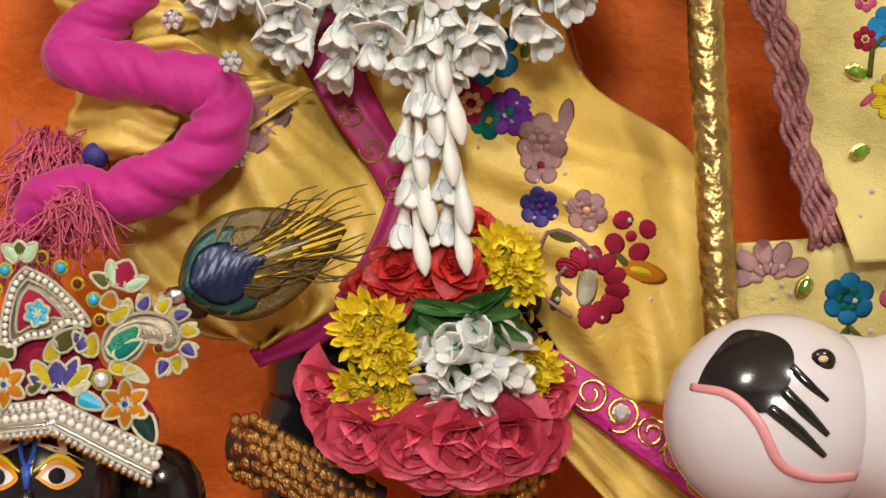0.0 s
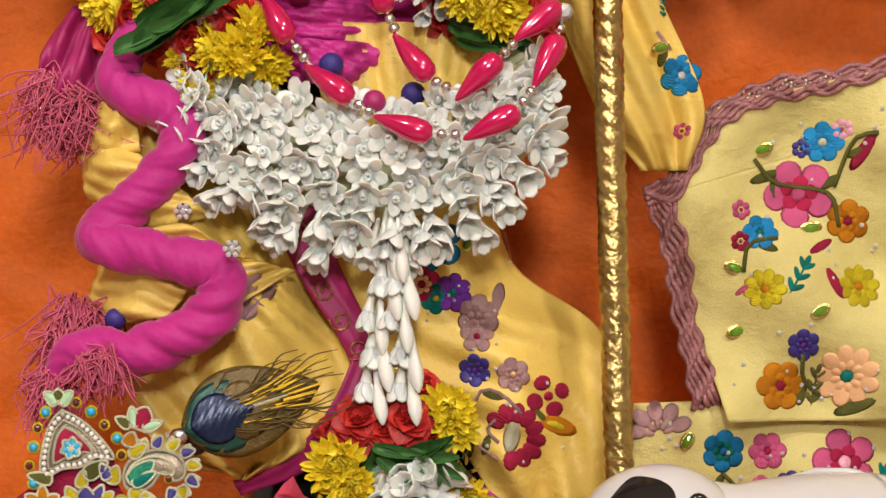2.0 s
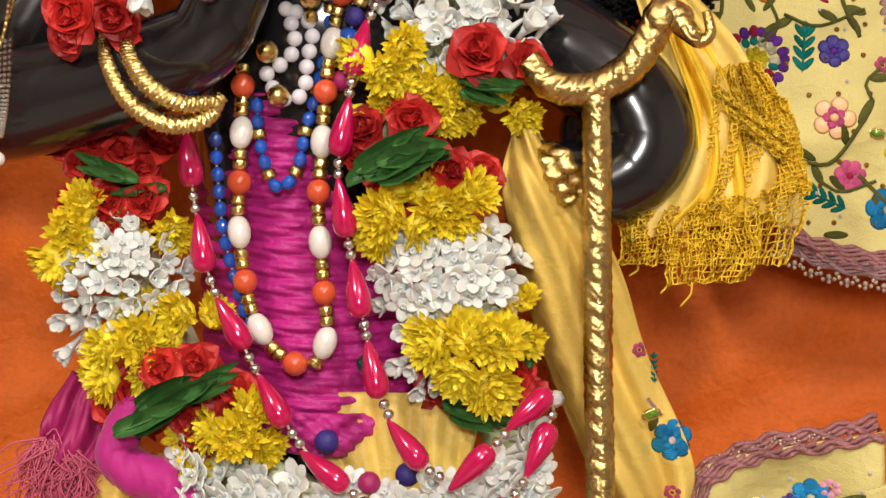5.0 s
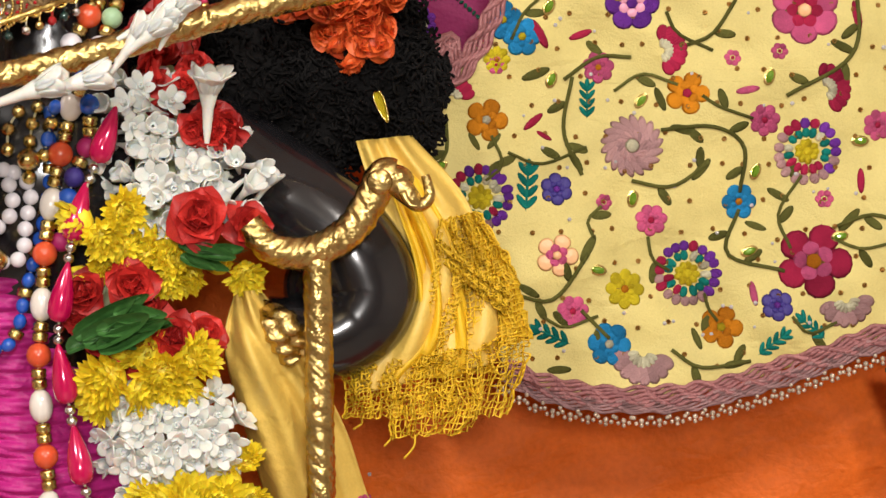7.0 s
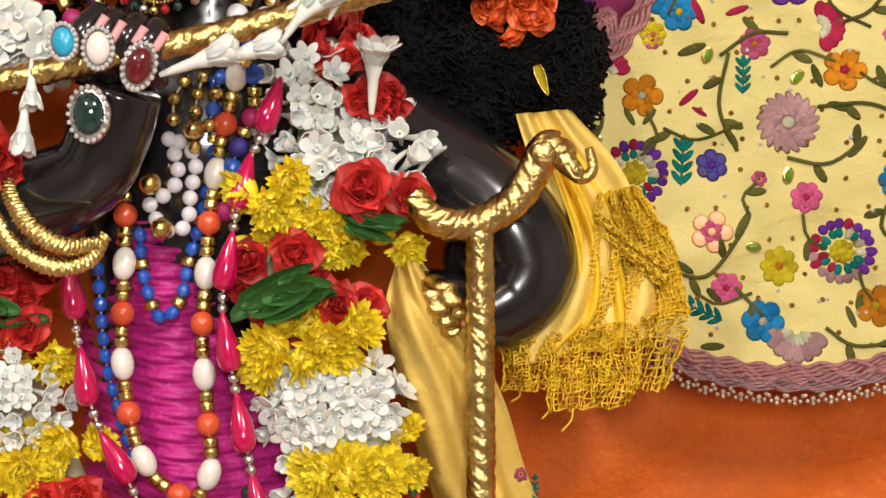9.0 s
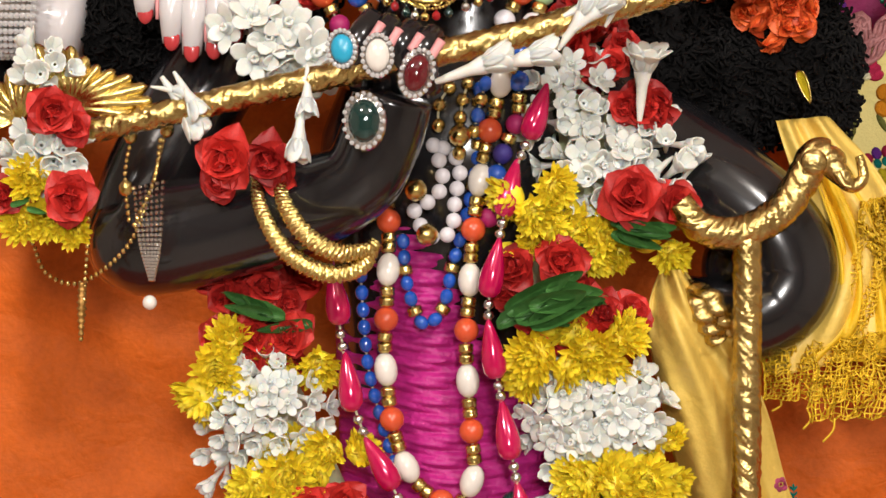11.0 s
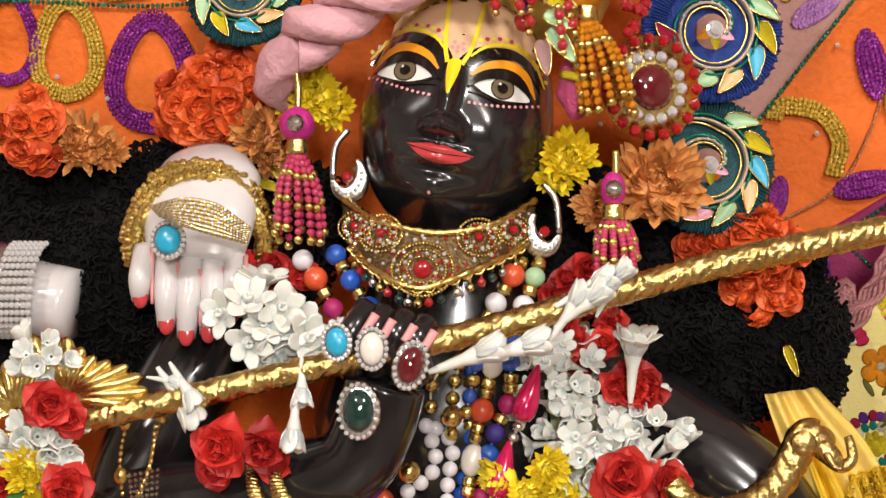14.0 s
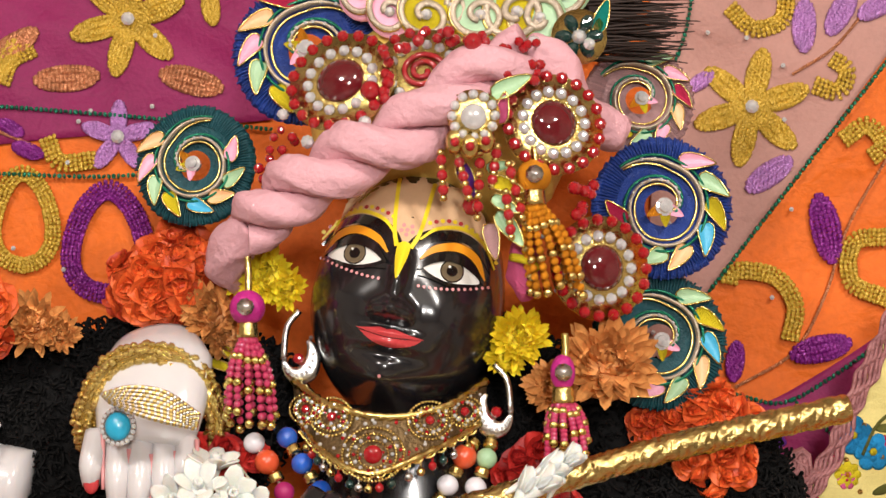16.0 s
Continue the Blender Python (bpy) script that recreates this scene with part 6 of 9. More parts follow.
def tassel(at_top, at_ball, at_end, ball_mat, thread_a, label, rx, rz, n=11, spread=0.02):
    ob = thing("tassel", at_end, label, "tassel")
    part("loop", Geo().add(tube([at_top, (np.array(at_top) + np.array(at_ball)) / 2 + (0.001, 0, 0), at_ball], 0.0025, 8, 14)), "gold_fine", ob)
    part("ball", Geo().add(ball(at_ball, (rx, rx, rz), 12, 16)), ball_mat, ob)
    place("flower_stud", Geo().add(lathe([(0.006, 0), (0.0062, 0.002), (0.0, 0.0035)], 9)).mesh("flower_stud", "silver"), aim(np.array(at_ball) + (0, -rx, 0)), ob)
    neck = np.array(at_ball) + (0, 0, -rz)
    part("cap", Geo().add(tube([neck + (0, 0, 0.003), neck + (0, 0, -0.008)], [0.007, 0.008], 12, 6)), "gold_fine", ob)
    r = np.random.default_rng(int(abs(at_ball[0]) * 9999))
    beads = [Geo().add(ball((0, 0, 0), 0.0028, 6, 8)).mesh("bead", thread_a), Geo().add(ball((0, 0, 0), 0.0034, 6, 8)).mesh("bead", "gold_fine")]
    for k in range(n):
        a = k * 2 * np.pi / n
        end = np.array(at_end) + (spread * np.cos(a), spread * 0.6 * np.sin(a) - 0.004, r.uniform(-0.008, 0.008))
        m = 13
        for j, p in enumerate(spline([neck + (0.003 * np.cos(a), 0.003 * np.sin(a), -0.006), (neck + end) / 2 + (spread * 0.3 * np.cos(a), spread * 0.2 * np.sin(a), 0), end], m)):
            place("bead", beads[j % 4 == 0], Matrix.Translation(p), ob)
    return ob


tassel((-0.1320, -0.0600, 1.8953), (-0.1312, -0.0650, 1.8514), (-0.1292, -0.0600, 1.7729), "magenta", "crimson", "pink ball earring with a crimson bead tassel", 0.0125, 0.0125, 12, 0.017)
tassel((0.0881, -0.1000, 1.8301), (0.0862, -0.1000, 1.8034), (0.0883, -0.0950, 1.7518), "magenta", "crimson", "bright pink ornament with a crimson bead tassel", 0.0085, 0.0125, 11, 0.014)
tassel((0.0684, -0.1100, 1.9565), (0.0681, -0.1100, 1.9364), (0.0832, -0.0900, 1.8634), "t_orange", "t_orange", "orange ball ornament with an orange bead tassel", 0.012, 0.0115, 13, 0.018)
lower = thing("tassel", (0.0876, -0.0800, 1.7183), "small crimson bead drop under the flute", "tassel")
part("bead_strand", Geo().add(tube([(0.0856, -0.0850, 1.7492), (0.0873, -0.0850, 1.7183)], 0.004, 8, 10, ridge=lambda s, a: 1 + 0.25 * np.sin(s * 700))), "red_bead", lower)

# satin leaves and rolled ribbon beside the face
ribbon = thing("ribbon_ornament", (0.0511, -0.0800, 1.9055), "satin leaves and wrapped magenta ribbon roll beside the face", "ornament")


def satin(owner, at, size, angle, material, width=0.5, name="satin_leaf"):
    a = radians(angle)
    x = Vector((np.cos(a), 0, np.sin(a)))
    y = Vector((0, -1, 0.1)).normalized().cross(x).normalized()
    m = Matrix((x, y, x.cross(y))).transposed().to_4x4()
    m.translation = at
    v, f = petal(size, size * width, 0.12, 0.5, 7, 5, 0.9, 0.5)
    g = Geo().add((v, f))
    i = [k * 5 for k in range(7)] + [6 * 5 + k for k in range(1, 5)] + [k * 5 + 4 for k in range(5, -1, -1)]
    g.add(tube(v[i] + (0, 0, 0.0004), max(0.0006, size * 0.02), 5, None, smooth=False), 1)
    place(name, g.mesh(name, [material, "gold_fine"]), m, owner)


for at, s, ang, col in (((0.0399, -0.1200, 1.9901), 0.03, 25, "t_lightgreen"), ((0.0454, -0.1200, 1.9708), 0.022, 80, "t_pink"), ((0.0385, -0.1150, 1.9331), 0.024, -20, "t_yellow"), ((0.0391, -0.1150, 1.9216), 0.022, -30, "t_lightgreen"), ((0.0429, -0.1100, 1.9125), 0.03, -55, "t_lightgreen"), ((0.0371, -0.1100, 1.9048), 0.026, -80, "t_mauve"), ((0.0184, -0.1100, 1.9455), 0.026, -70, "t_purple"), ((0.0356, -0.1100, 1.9414), 0.02, 10, "t_lightgreen")):
    satin(ribbon, at, s, ang, col)
part("ribbon_roll", Geo().add(tube([(0.0667, -0.0800, 1.9073), (0.0624, -0.0850, 1.8893), (0.0616, -0.0800, 1.8701), (0.0625, -0.0700, 1.8570)], [0.006, 0.0105, 0.0115, 0.006], 16, 40, ridge=swirl)), "t_pink", ribbon)
part("ribbon_band", Geo().add(tube([(0.0525, -0.0920, 1.8830), (0.0638, -0.1000, 1.8796), (0.0698, -0.0920, 1.8751)], 0.003, 8, 12)), "t_yellow", ribbon)

# ---- peacock discs ----
SATINS = ["t_peach", "t_pinksatin", "t_lightgreen", "t_yellow", "t_skyblue", "t_peach", "t_lightgreen", "t_pinksatin", "t_red"]


def plume(at, r, ground, turn, normal, hand=1, label=""):
    ob = thing("plume_disc", at, label, "head ornament", "plume discs round the turban")
    m = aim(at, normal)
    n = 96
    a = np.arange(n) * 2 * np.pi / n
    g = Geo()
    rows = []
    for rr, z in ((0.25, 0.003), (0.62, 0.004), (0.7, 0.0055), (0.93, 0.0055), (1.0, 0.002), (0.98, -0.003), (0.5, -0.003)):
        k = 1 + (0.012 * np.cos(a * 48) if rr > 0.6 else 0) + 0.01 * np.sin(a * 5)
        rows.append(np.stack([r * rr * k * np.cos(a), r * rr * k * np.sin(a), z + 0.0006 * np.cos(a * 48)], 1))
    g.add((np.concatenate(rows), quads(7, n, True)))
    ring_ob = place("feather_ring", g.mesh("feather_ring", ground), m, ob)
    threads = Geo()
    for k in range(120):
        b = k * 2 * np.pi / 120
        d = np.array([np.cos(b), np.sin(b), 0])
        threads.add(tube([d * r * 0.66 + (0, 0, 0.0056), d * r * 0.85 + (0, 0, 0.0068), d * r * (0.985 + 0.03 * np.sin(k * 2.7)) + (0, 0, 0.004)], r * 0.016, 4, 6, caps=False))
    place("thread_rim", threads.mesh("thread_rim", ground), m, ob)
    q = np.linspace(0, 1, 70)
    ang = hand * (q * 1.45 * 2 * np.pi) + turn
    rad = r * np.interp(q, [0, 0.12, 0.3, 0.5, 0.68, 0.85, 1], [0.8, 0.6, 0.53, 0.55, 0.46, 0.3, 0.14])
    line = np.stack([rad * np.cos(ang), rad * np.sin(ang), 0.0085 + 0.002 * q], 1)
    width = np.interp(q, [0, 0.1, 0.6, 1], [0.03, 0.085, 0.075, 0.03]) * r
    ribbon_ob = place("spiral_ribbon", Geo().add(tube(line, width, 8, None, 0.35, smooth=False)).mesh("spiral_ribbon", "silver_lace"), m, ob)
    for off in (1.0, -1.0):
        l2 = line.copy()
        l2[:, :2] *= (1 + off * width / np.maximum(rad, 0.2 * r))[:, None]
        place("gold_cord", Geo().add(tube(l2, r * 0.02, 6, None, smooth=False)).mesh("gold_cord", "gold_fine" if off < 0 else "sequin_green"), m, ob)
    for k in range(26):
        p = line[3 + k * 5 // 2]
        place("rhinestone", DOT_GEM, m @ Matrix.Translation((p[0], p[1], p[2] + r * 0.035)) @ Matrix.Diagonal((r * 0.032, r * 0.032, r * 0.03, 1)), ribbon_ob)
    for k in range(8):
        i = 9 + int(k * 4.3)
        b = ang[i]
        rr = rad[i] + width[i] * 0.8
        v, f = petal(r * (0.5 - 0.012 * k), r * 0.3, 0.1, 0.5, 8, 5, 0.9, 0.6)
        v[:, 1] += hand * 0.25 * v[:, 0] ** 2 / (r * 0.44)
        i = [j * 5 for j in range(8)] + [j * 5 + 4 for j in range(7, -1, -1)]
        gg = Geo().add((v, f)).add(tube(v[i], r * 0.013, 5, None, smooth=False), 1)
        place("satin_leaf", gg.mesh("satin_leaf", [SATINS[(k + int(r * 4000)) % 9], "gold_fine"]), m @ Matrix.Translation((rr * np.cos(b), rr * np.sin(b), 0.0085)) @ Matrix.Rotation(b + hand * 0.95, 4, "Z"), ring_ob)
    for k in range(3):
        b = turn + 1.2 + k * 1.1
        v, f = petal(r * 0.3, r * 0.19, 0.2, 0.6, 6, 5, 0.85, 0.5)
        place("satin_leaf", Geo().add((v, f)).mesh("satin_leaf", ["t_orange", "t_yellow", "t_pinksatin"][k]), m @ Matrix.Translation((0, 0, 0.009)) @ Matrix.Rotation(b, 4, "Z"), ob)
    g = Geo().add(lathe([(r * 0.13, 0.007), (r * 0.13, 0.011), (r * 0.09, 0.012), (r * 0.08, 0.0145), (0, 0.016)], 14))
    place("crystal_centre", g.mesh("crystal_centre", "crystal", False), m, ob)
    return ob


plume((-0.1751, 0.0000, 1.9587), 0.045, "feather_teal", 1.2, (-0.15, -1, 0.1), 1, "teal peacock disc with satin leaves and silver spiral")
plume((-0.0938, 0.0100, 2.0432), 0.056, "feather_blue", 0.6, (-0.1, -1, 0.15), 1, "royal blue peacock disc with satin leaves and silver spiral")
plume((0.1632, -0.0100, 1.9229), 0.052, "feather_blue", 2.4, (0.15, -1, 0.05), -1, "royal blue peacock disc with satin leaves and silver spiral")
plume((0.1604, 0.0000, 1.8271), 0.05, "feather_teal", 2.4, (0.15, -1, 0), -1, "teal peacock disc with satin leaves and silver spiral")
plume((0.1516, 0.0300, 2.0075), 0.042, "t_mauve", 2.6, (0.15, -1, 0.1), -1, "pink sequined scroll disc with satin leaves")

# ---- crest above the turban ----
crest = thing("crest", (0.0336, -0.0200, 2.0510), "crest of mint, yellow and pink paisley jewels", "head ornament")


def paisley(owner, at, r, angle, ground, rim="silver_lace", normal=(0, -1, 0.1), flip=1):
    q = np.linspace(0, 1, 34)
    a = q * 1.45 * 2 * np.pi
    rad = r * (1 - 0.8 * q)
    m = aim(at, normal, radians(angle)) @ Matrix.Diagonal((flip, 1, 1, 1))
    line = np.stack([rad * np.cos(a), rad * np.sin(a) * 1.15, 0.004 + 0.002 * q], 1)
    place("ground", Geo().add(ball((0, 0, 0), (r * 0.95, r * 1.08, 0.004), 8, 22)).mesh("ground", ground), m, owner)
    place("rim", Geo().add(tube(line, r * 0.13, 7, None, smooth=False)).mesh("rim", rim), m, owner)
    l2 = line.copy()
    l2[:, :2] *= 1.13
    place("gold_cord", Geo().add(tube(l2, r * 0.05, 5, None, smooth=False)).mesh("gold_cord", "gold_fine"), m, owner)
    place("gem", GEM, m @ Matrix.Translation((0, 0, 0.006)) @ Matrix.Diagonal((r * 0.22, r * 0.22, r * 0.2, 1)), owner)


for at, r, ang, col in (((-0.0315, -0.0300, 2.0643), 0.018, 30, "t_pinksatin"), ((-0.0050, -0.0350, 2.0610), 0.02, 60, "t_yellow"), ((0.0133, -0.0300, 2.0679), 0.018, 10, "t_yellow"), ((0.0336, -0.0350, 2.0605), 0.02, 90, "t_lightgreen"), ((0.0600, -0.0350, 2.0623), 0.022, 120, "t_yellow"), ((0.0762, -0.0350, 2.0580), 0.021, 170, "t_lightgreen"), ((-0.0194, -0.0200, 2.0848), 0.02, 40, "t_lightgreen"), ((0.0463, -0.0200, 2.0861), 0.022, 40, "t_pinksatin"), ((0.0955, -0.0200, 2.0814), 0.02, 140, "t_lightgreen"), ((-0.0528, -0.0100, 2.0810), 0.018, 20, "t_pinksatin")):
    paisley(crest, at, r, ang, col)
for k in range(6):
    a = k * np.pi / 3
    place("emerald", Geo().add(ball((0, 0, 0), (0.0068, 0.005, 0.004), 6, 9)).mesh("emerald", "emerald", False), aim(Vector((0.1035, -0.0500, 2.0426)) + Vector((0.011 * np.cos(a), 0, 0.011 * np.sin(a))), (0, -1, 0), a), crest)
place("setting", Geo().add(lathe([(0.02, -0.003), (0.02, 0), (0, 0.001)], 24)).mesh("setting", "gold_fine"), aim((0.1038, -0.0460, 2.0433)), crest)
place("gem", GEM, aim((0.1034, -0.0520, 2.0422), (0, -1, 0), 0, 0.0055), crest)
satin(crest, (0.1159, -0.0450, 2.0454), 0.026, 70, "t_teal")
quill = Geo()
r = np.random.default_rng(11)
for k in range(130):
    y0 = r.uniform(-30, 105)
    a = np.array((0.1003, 0.0000, 2.0622)) + (r.uniform(0, 0.02), r.uniform(-0.01, 0.03), (40 - y0) * 0.0004)
    b = a + (r.uniform(0.05, 0.075), r.uniform(-0.01, 0.01), r.uniform(-0.006, 0.004))
    quill.add(tube([a, (a + b) / 2 + (0, 0, r.uniform(-0.003, 0.003)), b], [0.0011, 0.001, 0.0004], 4, 6, caps=False))
feather_tuft = part("feather_tuft", quill, "cord")
tagged(feather_tuft, "dark bronze tuft of feather barbs behind the crest", "feather")

# ---- fresh flowers round the head ----
wreath = thing("flower_wreath", (-0.1978, 0.0200, 1.8502), "wreath of orange, yellow and flame red flowers behind the shoulders", "flowers")
for at, s in (((-0.1229, -0.0200, 1.8760), 0.026), ((-0.1091, -0.0150, 1.8680), 0.02), ((-0.1402, -0.0100, 1.8727), 0.018), ((0.0589, -0.0400, 1.8287), 0.026), ((0.0489, -0.0350, 1.8170), 0.02)):
    one(MUMS, "chrysanthemum", at, s, (0, -1, 0.1), None, wreath)
for at, s, nx in (((0.1198, -0.0500, 1.8079), 0.042, 0.1), ((0.0844, -0.0400, 1.7926), 0.026, -0.3), ((-0.1619, 0.0000, 1.8489), 0.028, -0.2), ((-0.1537, 0.0000, 1.8323), 0.022, 0), ((-0.2960, 0.0100, 1.8440), 0.03, 0), ((-0.3200, 0.0150, 1.8490), 0.024, -0.2), ((-0.2770, 0.0100, 1.8370), 0.02, 0.3)):
    one(ORANGE_MUMS, "orange_chrysanthemum", at, s, (nx, -1, 0.2), None, wreath)
for c, rx, rz, n, s in (((-0.2019, 0.0200, 1.8753), 0.035, 0.03, 16, 0.02), ((-0.1866, 0.0300, 1.8968), 0.02, 0.02, 7, 0.018), ((0.1923, 0.0200, 1.7715), 0.04, 0.022, 16, 0.017), ((0.1633, 0.0200, 1.7697), 0.025, 0.014, 8, 0.015), ((0.2039, 0.0200, 1.7343), 0.025, 0.02, 8, 0.015), ((-0.3295, -0.0050, 1.8500), 0.02, 0.025, 6, 0.018), ((0.2015, 0.0200, 1.7463), 0.02, 0.02, 8, 0.015)):
    cluster(FLAMES, "flame_flower", c, rx, rz, n, s, int(c[0] * 5000) % 97, wreath, wild=0.6)
for at, ang in (((-0.1546, -0.0100, 1.8259), -40), ((-0.1538, 0.0000, 1.7913), -100), ((0.2168, 0.0000, 1.6970), -70), ((-0.1649, -0.0100, 1.8158), -20)):
    satin(wreath, at, 0.024, ang, "t_yellow", 0.35, "loose_petal")

# ---- collar and earrings ----
collar = thing("collar_necklace", (-0.0472, -0.0900, 1.7549), "broad gold collar with red stone, filigree and hanging beads", "necklace")
upper = spline([(-0.1012, -0.0400, 1.8004), (-0.0753, -0.0700, 1.7841), (-0.0357, -0.0850, 1.7748), (0.0029, -0.0750, 1.7806), (0.0346, -0.0450, 1.7990)], 60)
under = spline([(-0.0965, -0.0500, 1.7706), (-0.0745, -0.0850, 1.7493), (-0.0449, -0.1000, 1.7368), (-0.0049, -0.0850, 1.7506), (0.0302, -0.0500, 1.7693)], 60)
vv = np.linspace(0, 1, 10)[None, :, None]
plate = upper[:, None] * (1 - vv) + under[:, None] * vv
# solid plate, coloured dark so that the gold beads on it stand out
cloth("plate", (plate.reshape(-1, 3), quads(60, 10)), "filigree", collar, "pierced and blackened metal plate", 0.003)
part("upper_rim", Geo().add(tube(upper + (0, -0.002, 0), 0.003, 8, None, smooth=False, ridge=lambda s, a: 1 + 0.25 * np.sin(s * 1400))), "gold_fine", collar)
part("lower_rim", Geo().add(tube(under + (0, -0.002, 0), 0.0026, 8, None, smooth=False, ridge=lambda s, a: 1 + 0.25 * np.sin(s * 1400))), "gold_fine", collar)
flat_plate = plate.reshape(-1, 3)


def on_plate(x, z, lift):
    """The nearest depth of the collar's front."""
    k = np.argmin((flat_plate[:, 0] - x) ** 2 + (flat_plate[:, 2] - z) ** 2)
    return np.array([x, flat_plate[k, 1] - lift, z])


for i, row, big in ((5, 4, 0.012), (16, 2, 0.015), (29, 6, 0.021), (42, 2, 0.015), (53, 4, 0.012)):
    c = plate[i, row]
    for k, rr in enumerate((big, big * 0.76, big * 0.5)):
        g = Geo()
        for a in np.linspace(0.15, 2 * np.pi + 0.15, int(rr * 2600), endpoint=False):
            g.add(ball(on_plate(c[0] + rr * np.cos(a), c[2] + rr * 0.86 * np.sin(a), 0.0032 + 0.0006 * k), 0.00125 - 0.0001 * k, 5, 6))
        part("filigree_ring", g, "gold_fine", collar)
    for k in range(14):
        a = k * 2 * np.pi / 14
        place("gem", (GEM, RED_GEM, GEM)[k % 3], aim(on_plate(c[0] + big * 0.63 * np.cos(a), c[2] + big * 0.54 * np.sin(a), 0.0035), (0, -1, 0), 0, 0.0015), collar)
    if i != 29:
        place("gem", RED_GEM, aim(on_plate(c[0], c[2], 0.004), (0, -1, 0), 0, 0.0036), collar)
q = np.random.default_rng(77)
for k in range(110):
    p = plate[q.integers(2, 58), q.integers(1, 9)] + q.normal(size=3) * (0.001, 0, 0.001)
    place("gem", (GEM, GEM, RED_GEM)[k % 3], aim(p + (0, -0.0028, 0), (q.normal() * 0.3, -1, q.normal() * 0.3), 0, q.uniform(0.0009, 0.0017)), collar)
c = plate[29, 6]
place("stone", Geo().add(ball((0, 0, 0), (0.0066, 0.0066, 0.004), 10, 16)).mesh("stone", "red_bead"), aim(c + (0, -0.004, 0)), collar)
for k in range(19):
    i = 3 + k * 53 // 18
    a = np.linspace(np.pi, 2 * np.pi, 9)
    part("scallop", Geo().add(tube(np.stack([0.0042 * np.cos(a), 0 * a, 0.0036 * np.sin(a)], 1) + under[i] + (0, -0.002, 0), 0.0009, 5, None, smooth=False)), "gold_fine", collar)
for k in range(17):
    p = under[4 + k * 51 // 16]
    g = Geo().add(tube([p, p + (0, -0.001, -0.008)], 0.0009, 5, 4)).add(ball(p + (0, -0.001, -0.0105), 0.0033, 6, 8))
    part("hanging_bead", g, ["gold_fine", "red_bead", "emerald", "silver"][k % 4], collar)
for at, s in (((-0.0979, -0.0400, 1.8143), 1), ((0.0414, -0.0500, 1.7751), -1)):
    ear = thing("earring", at, "silver crescent peacock earring set with crystals", "earring", "earrings")
    a = np.linspace(0.2, np.pi + 0.9, 24)
    line = np.stack([s * -0.0105 * np.cos(a), 0 * a, -0.014 * np.sin(a) + 0.004], 1) + np.array(at)
    part("crescent", Geo().add(tube(line, [0.0015, 0.0055, 0.0078, 0.0055, 0.0015], 12, None, 0.45, smooth=False)), "silver", ear)
    part("hook", Geo().add(tube([line[0], np.array(at) + (s * -0.008, 0, 0.024), np.array(at) + (s * 0.001, 0, 0.036)], 0.0025, 7, 12)), "silver", ear)
    place("gem", RED_GEM, aim(Vector(at) + Vector((0, -0.002, 0.002)), (0, -1, 0), 0, 0.0042), ear)
    for k in range(9):
        place("rhinestone", DOT_GEM, aim(line[2 + k * 2] + (0, -0.004, 0), (0, -1, 0), 0, 0.0018), ear)

# ---- jewels on the hands and arms ----
cuff = thing("hand_ornament", (-0.2004, -0.0600, 1.7920), "gold roped frame and crystal crest on the pale hand", "hand ornament")
line = even([(-0.2494, -0.0300, 1.7563), (-0.2480, -0.0400, 1.7816), (-0.2302, -0.0450, 1.8112), (-0.1997, -0.0500, 1.8206), (-0.1703, -0.0450, 1.8073), (-0.1555, -0.0400, 1.7759), (-0.1594, -0.0300, 1.7485)], 70)
part("frame", Geo().add(tube(line, 0.0065, 12, 160)), "gold_fine", cuff)
q = np.random.default_rng(6)
grain = Geo().add(ball((0, 0, 0), 1.0, 5, 7)).mesh("gold_grain", "gold_fine")
for k in range(5):
    a = radians(-150 + 60 * k)
    t_, n_, b_ = frames(line)
    for i in range(0, 70):
        p = line[i] + 0.0068 * (np.cos(a) * n_[i] + np.sin(a) * b_[i]) + q.normal(size=3) * 0.0007
        place("gold_grain", grain, aim(p, (0, -1, 0), 0, q.uniform(0.0022, 0.0034)), cuff)
g = Geo()
top, bot = spline([(-0.2256, -0.0970, 1.7919), (-0.2050, -0.1020, 1.7961), (-0.1819, -0.1020, 1.7923), (-0.1617, -0.0920, 1.7778)], 30), spline([(-0.2210, -0.0970, 1.7869), (-0.2008, -0.1040, 1.7787), (-0.1816, -0.1040, 1.7730), (-0.1636, -0.0920, 1.7682)], 30)
for i in range(0, 30, 1):
    for q in np.linspace(0, 1, 8):
        g.add(ball(top[i] * (1 - q) + bot[i] * q + (0, -0.004 - 0.004 * np.sin(i * 0.1), 0), 0.0021, 5, 7), (i + int(q * 7)) % 2)
part("crystal_crest", g, ["silver", "gold_fine"], cuff, "silver crest set with crystals", False)


def ring(at, size, stone, shape, normal=(0, -1, 0), spin=0.0, label=""):
    ob = thing("finger_ring", at, label, "ring")
    m = aim(at, normal, spin)
    sx, sy = shape
    place("stone", Geo().add(ball((0, 0, 0.001), (size * sx * 0.72, size * sy * 0.72, size * 0.4), 9, 14)).mesh("stone", stone), m, ob)
    place("setting", Geo().add(ball((0, 0, -0.002), (size * sx, size * sy, size * 0.25), 7, 18)).mesh("setting", "silver"), m, ob)
    for k in range(20):
        a = k * np.pi / 10
        place("rhinestone", DOT_GEM, m @ Matrix.Translation((size * sx * 0.88 * np.cos(a), size * sy * 0.88 * np.sin(a), 0.0015)) @ Matrix.Diagonal((0.0019, 0.0019, 0.0019, 1)), ob)


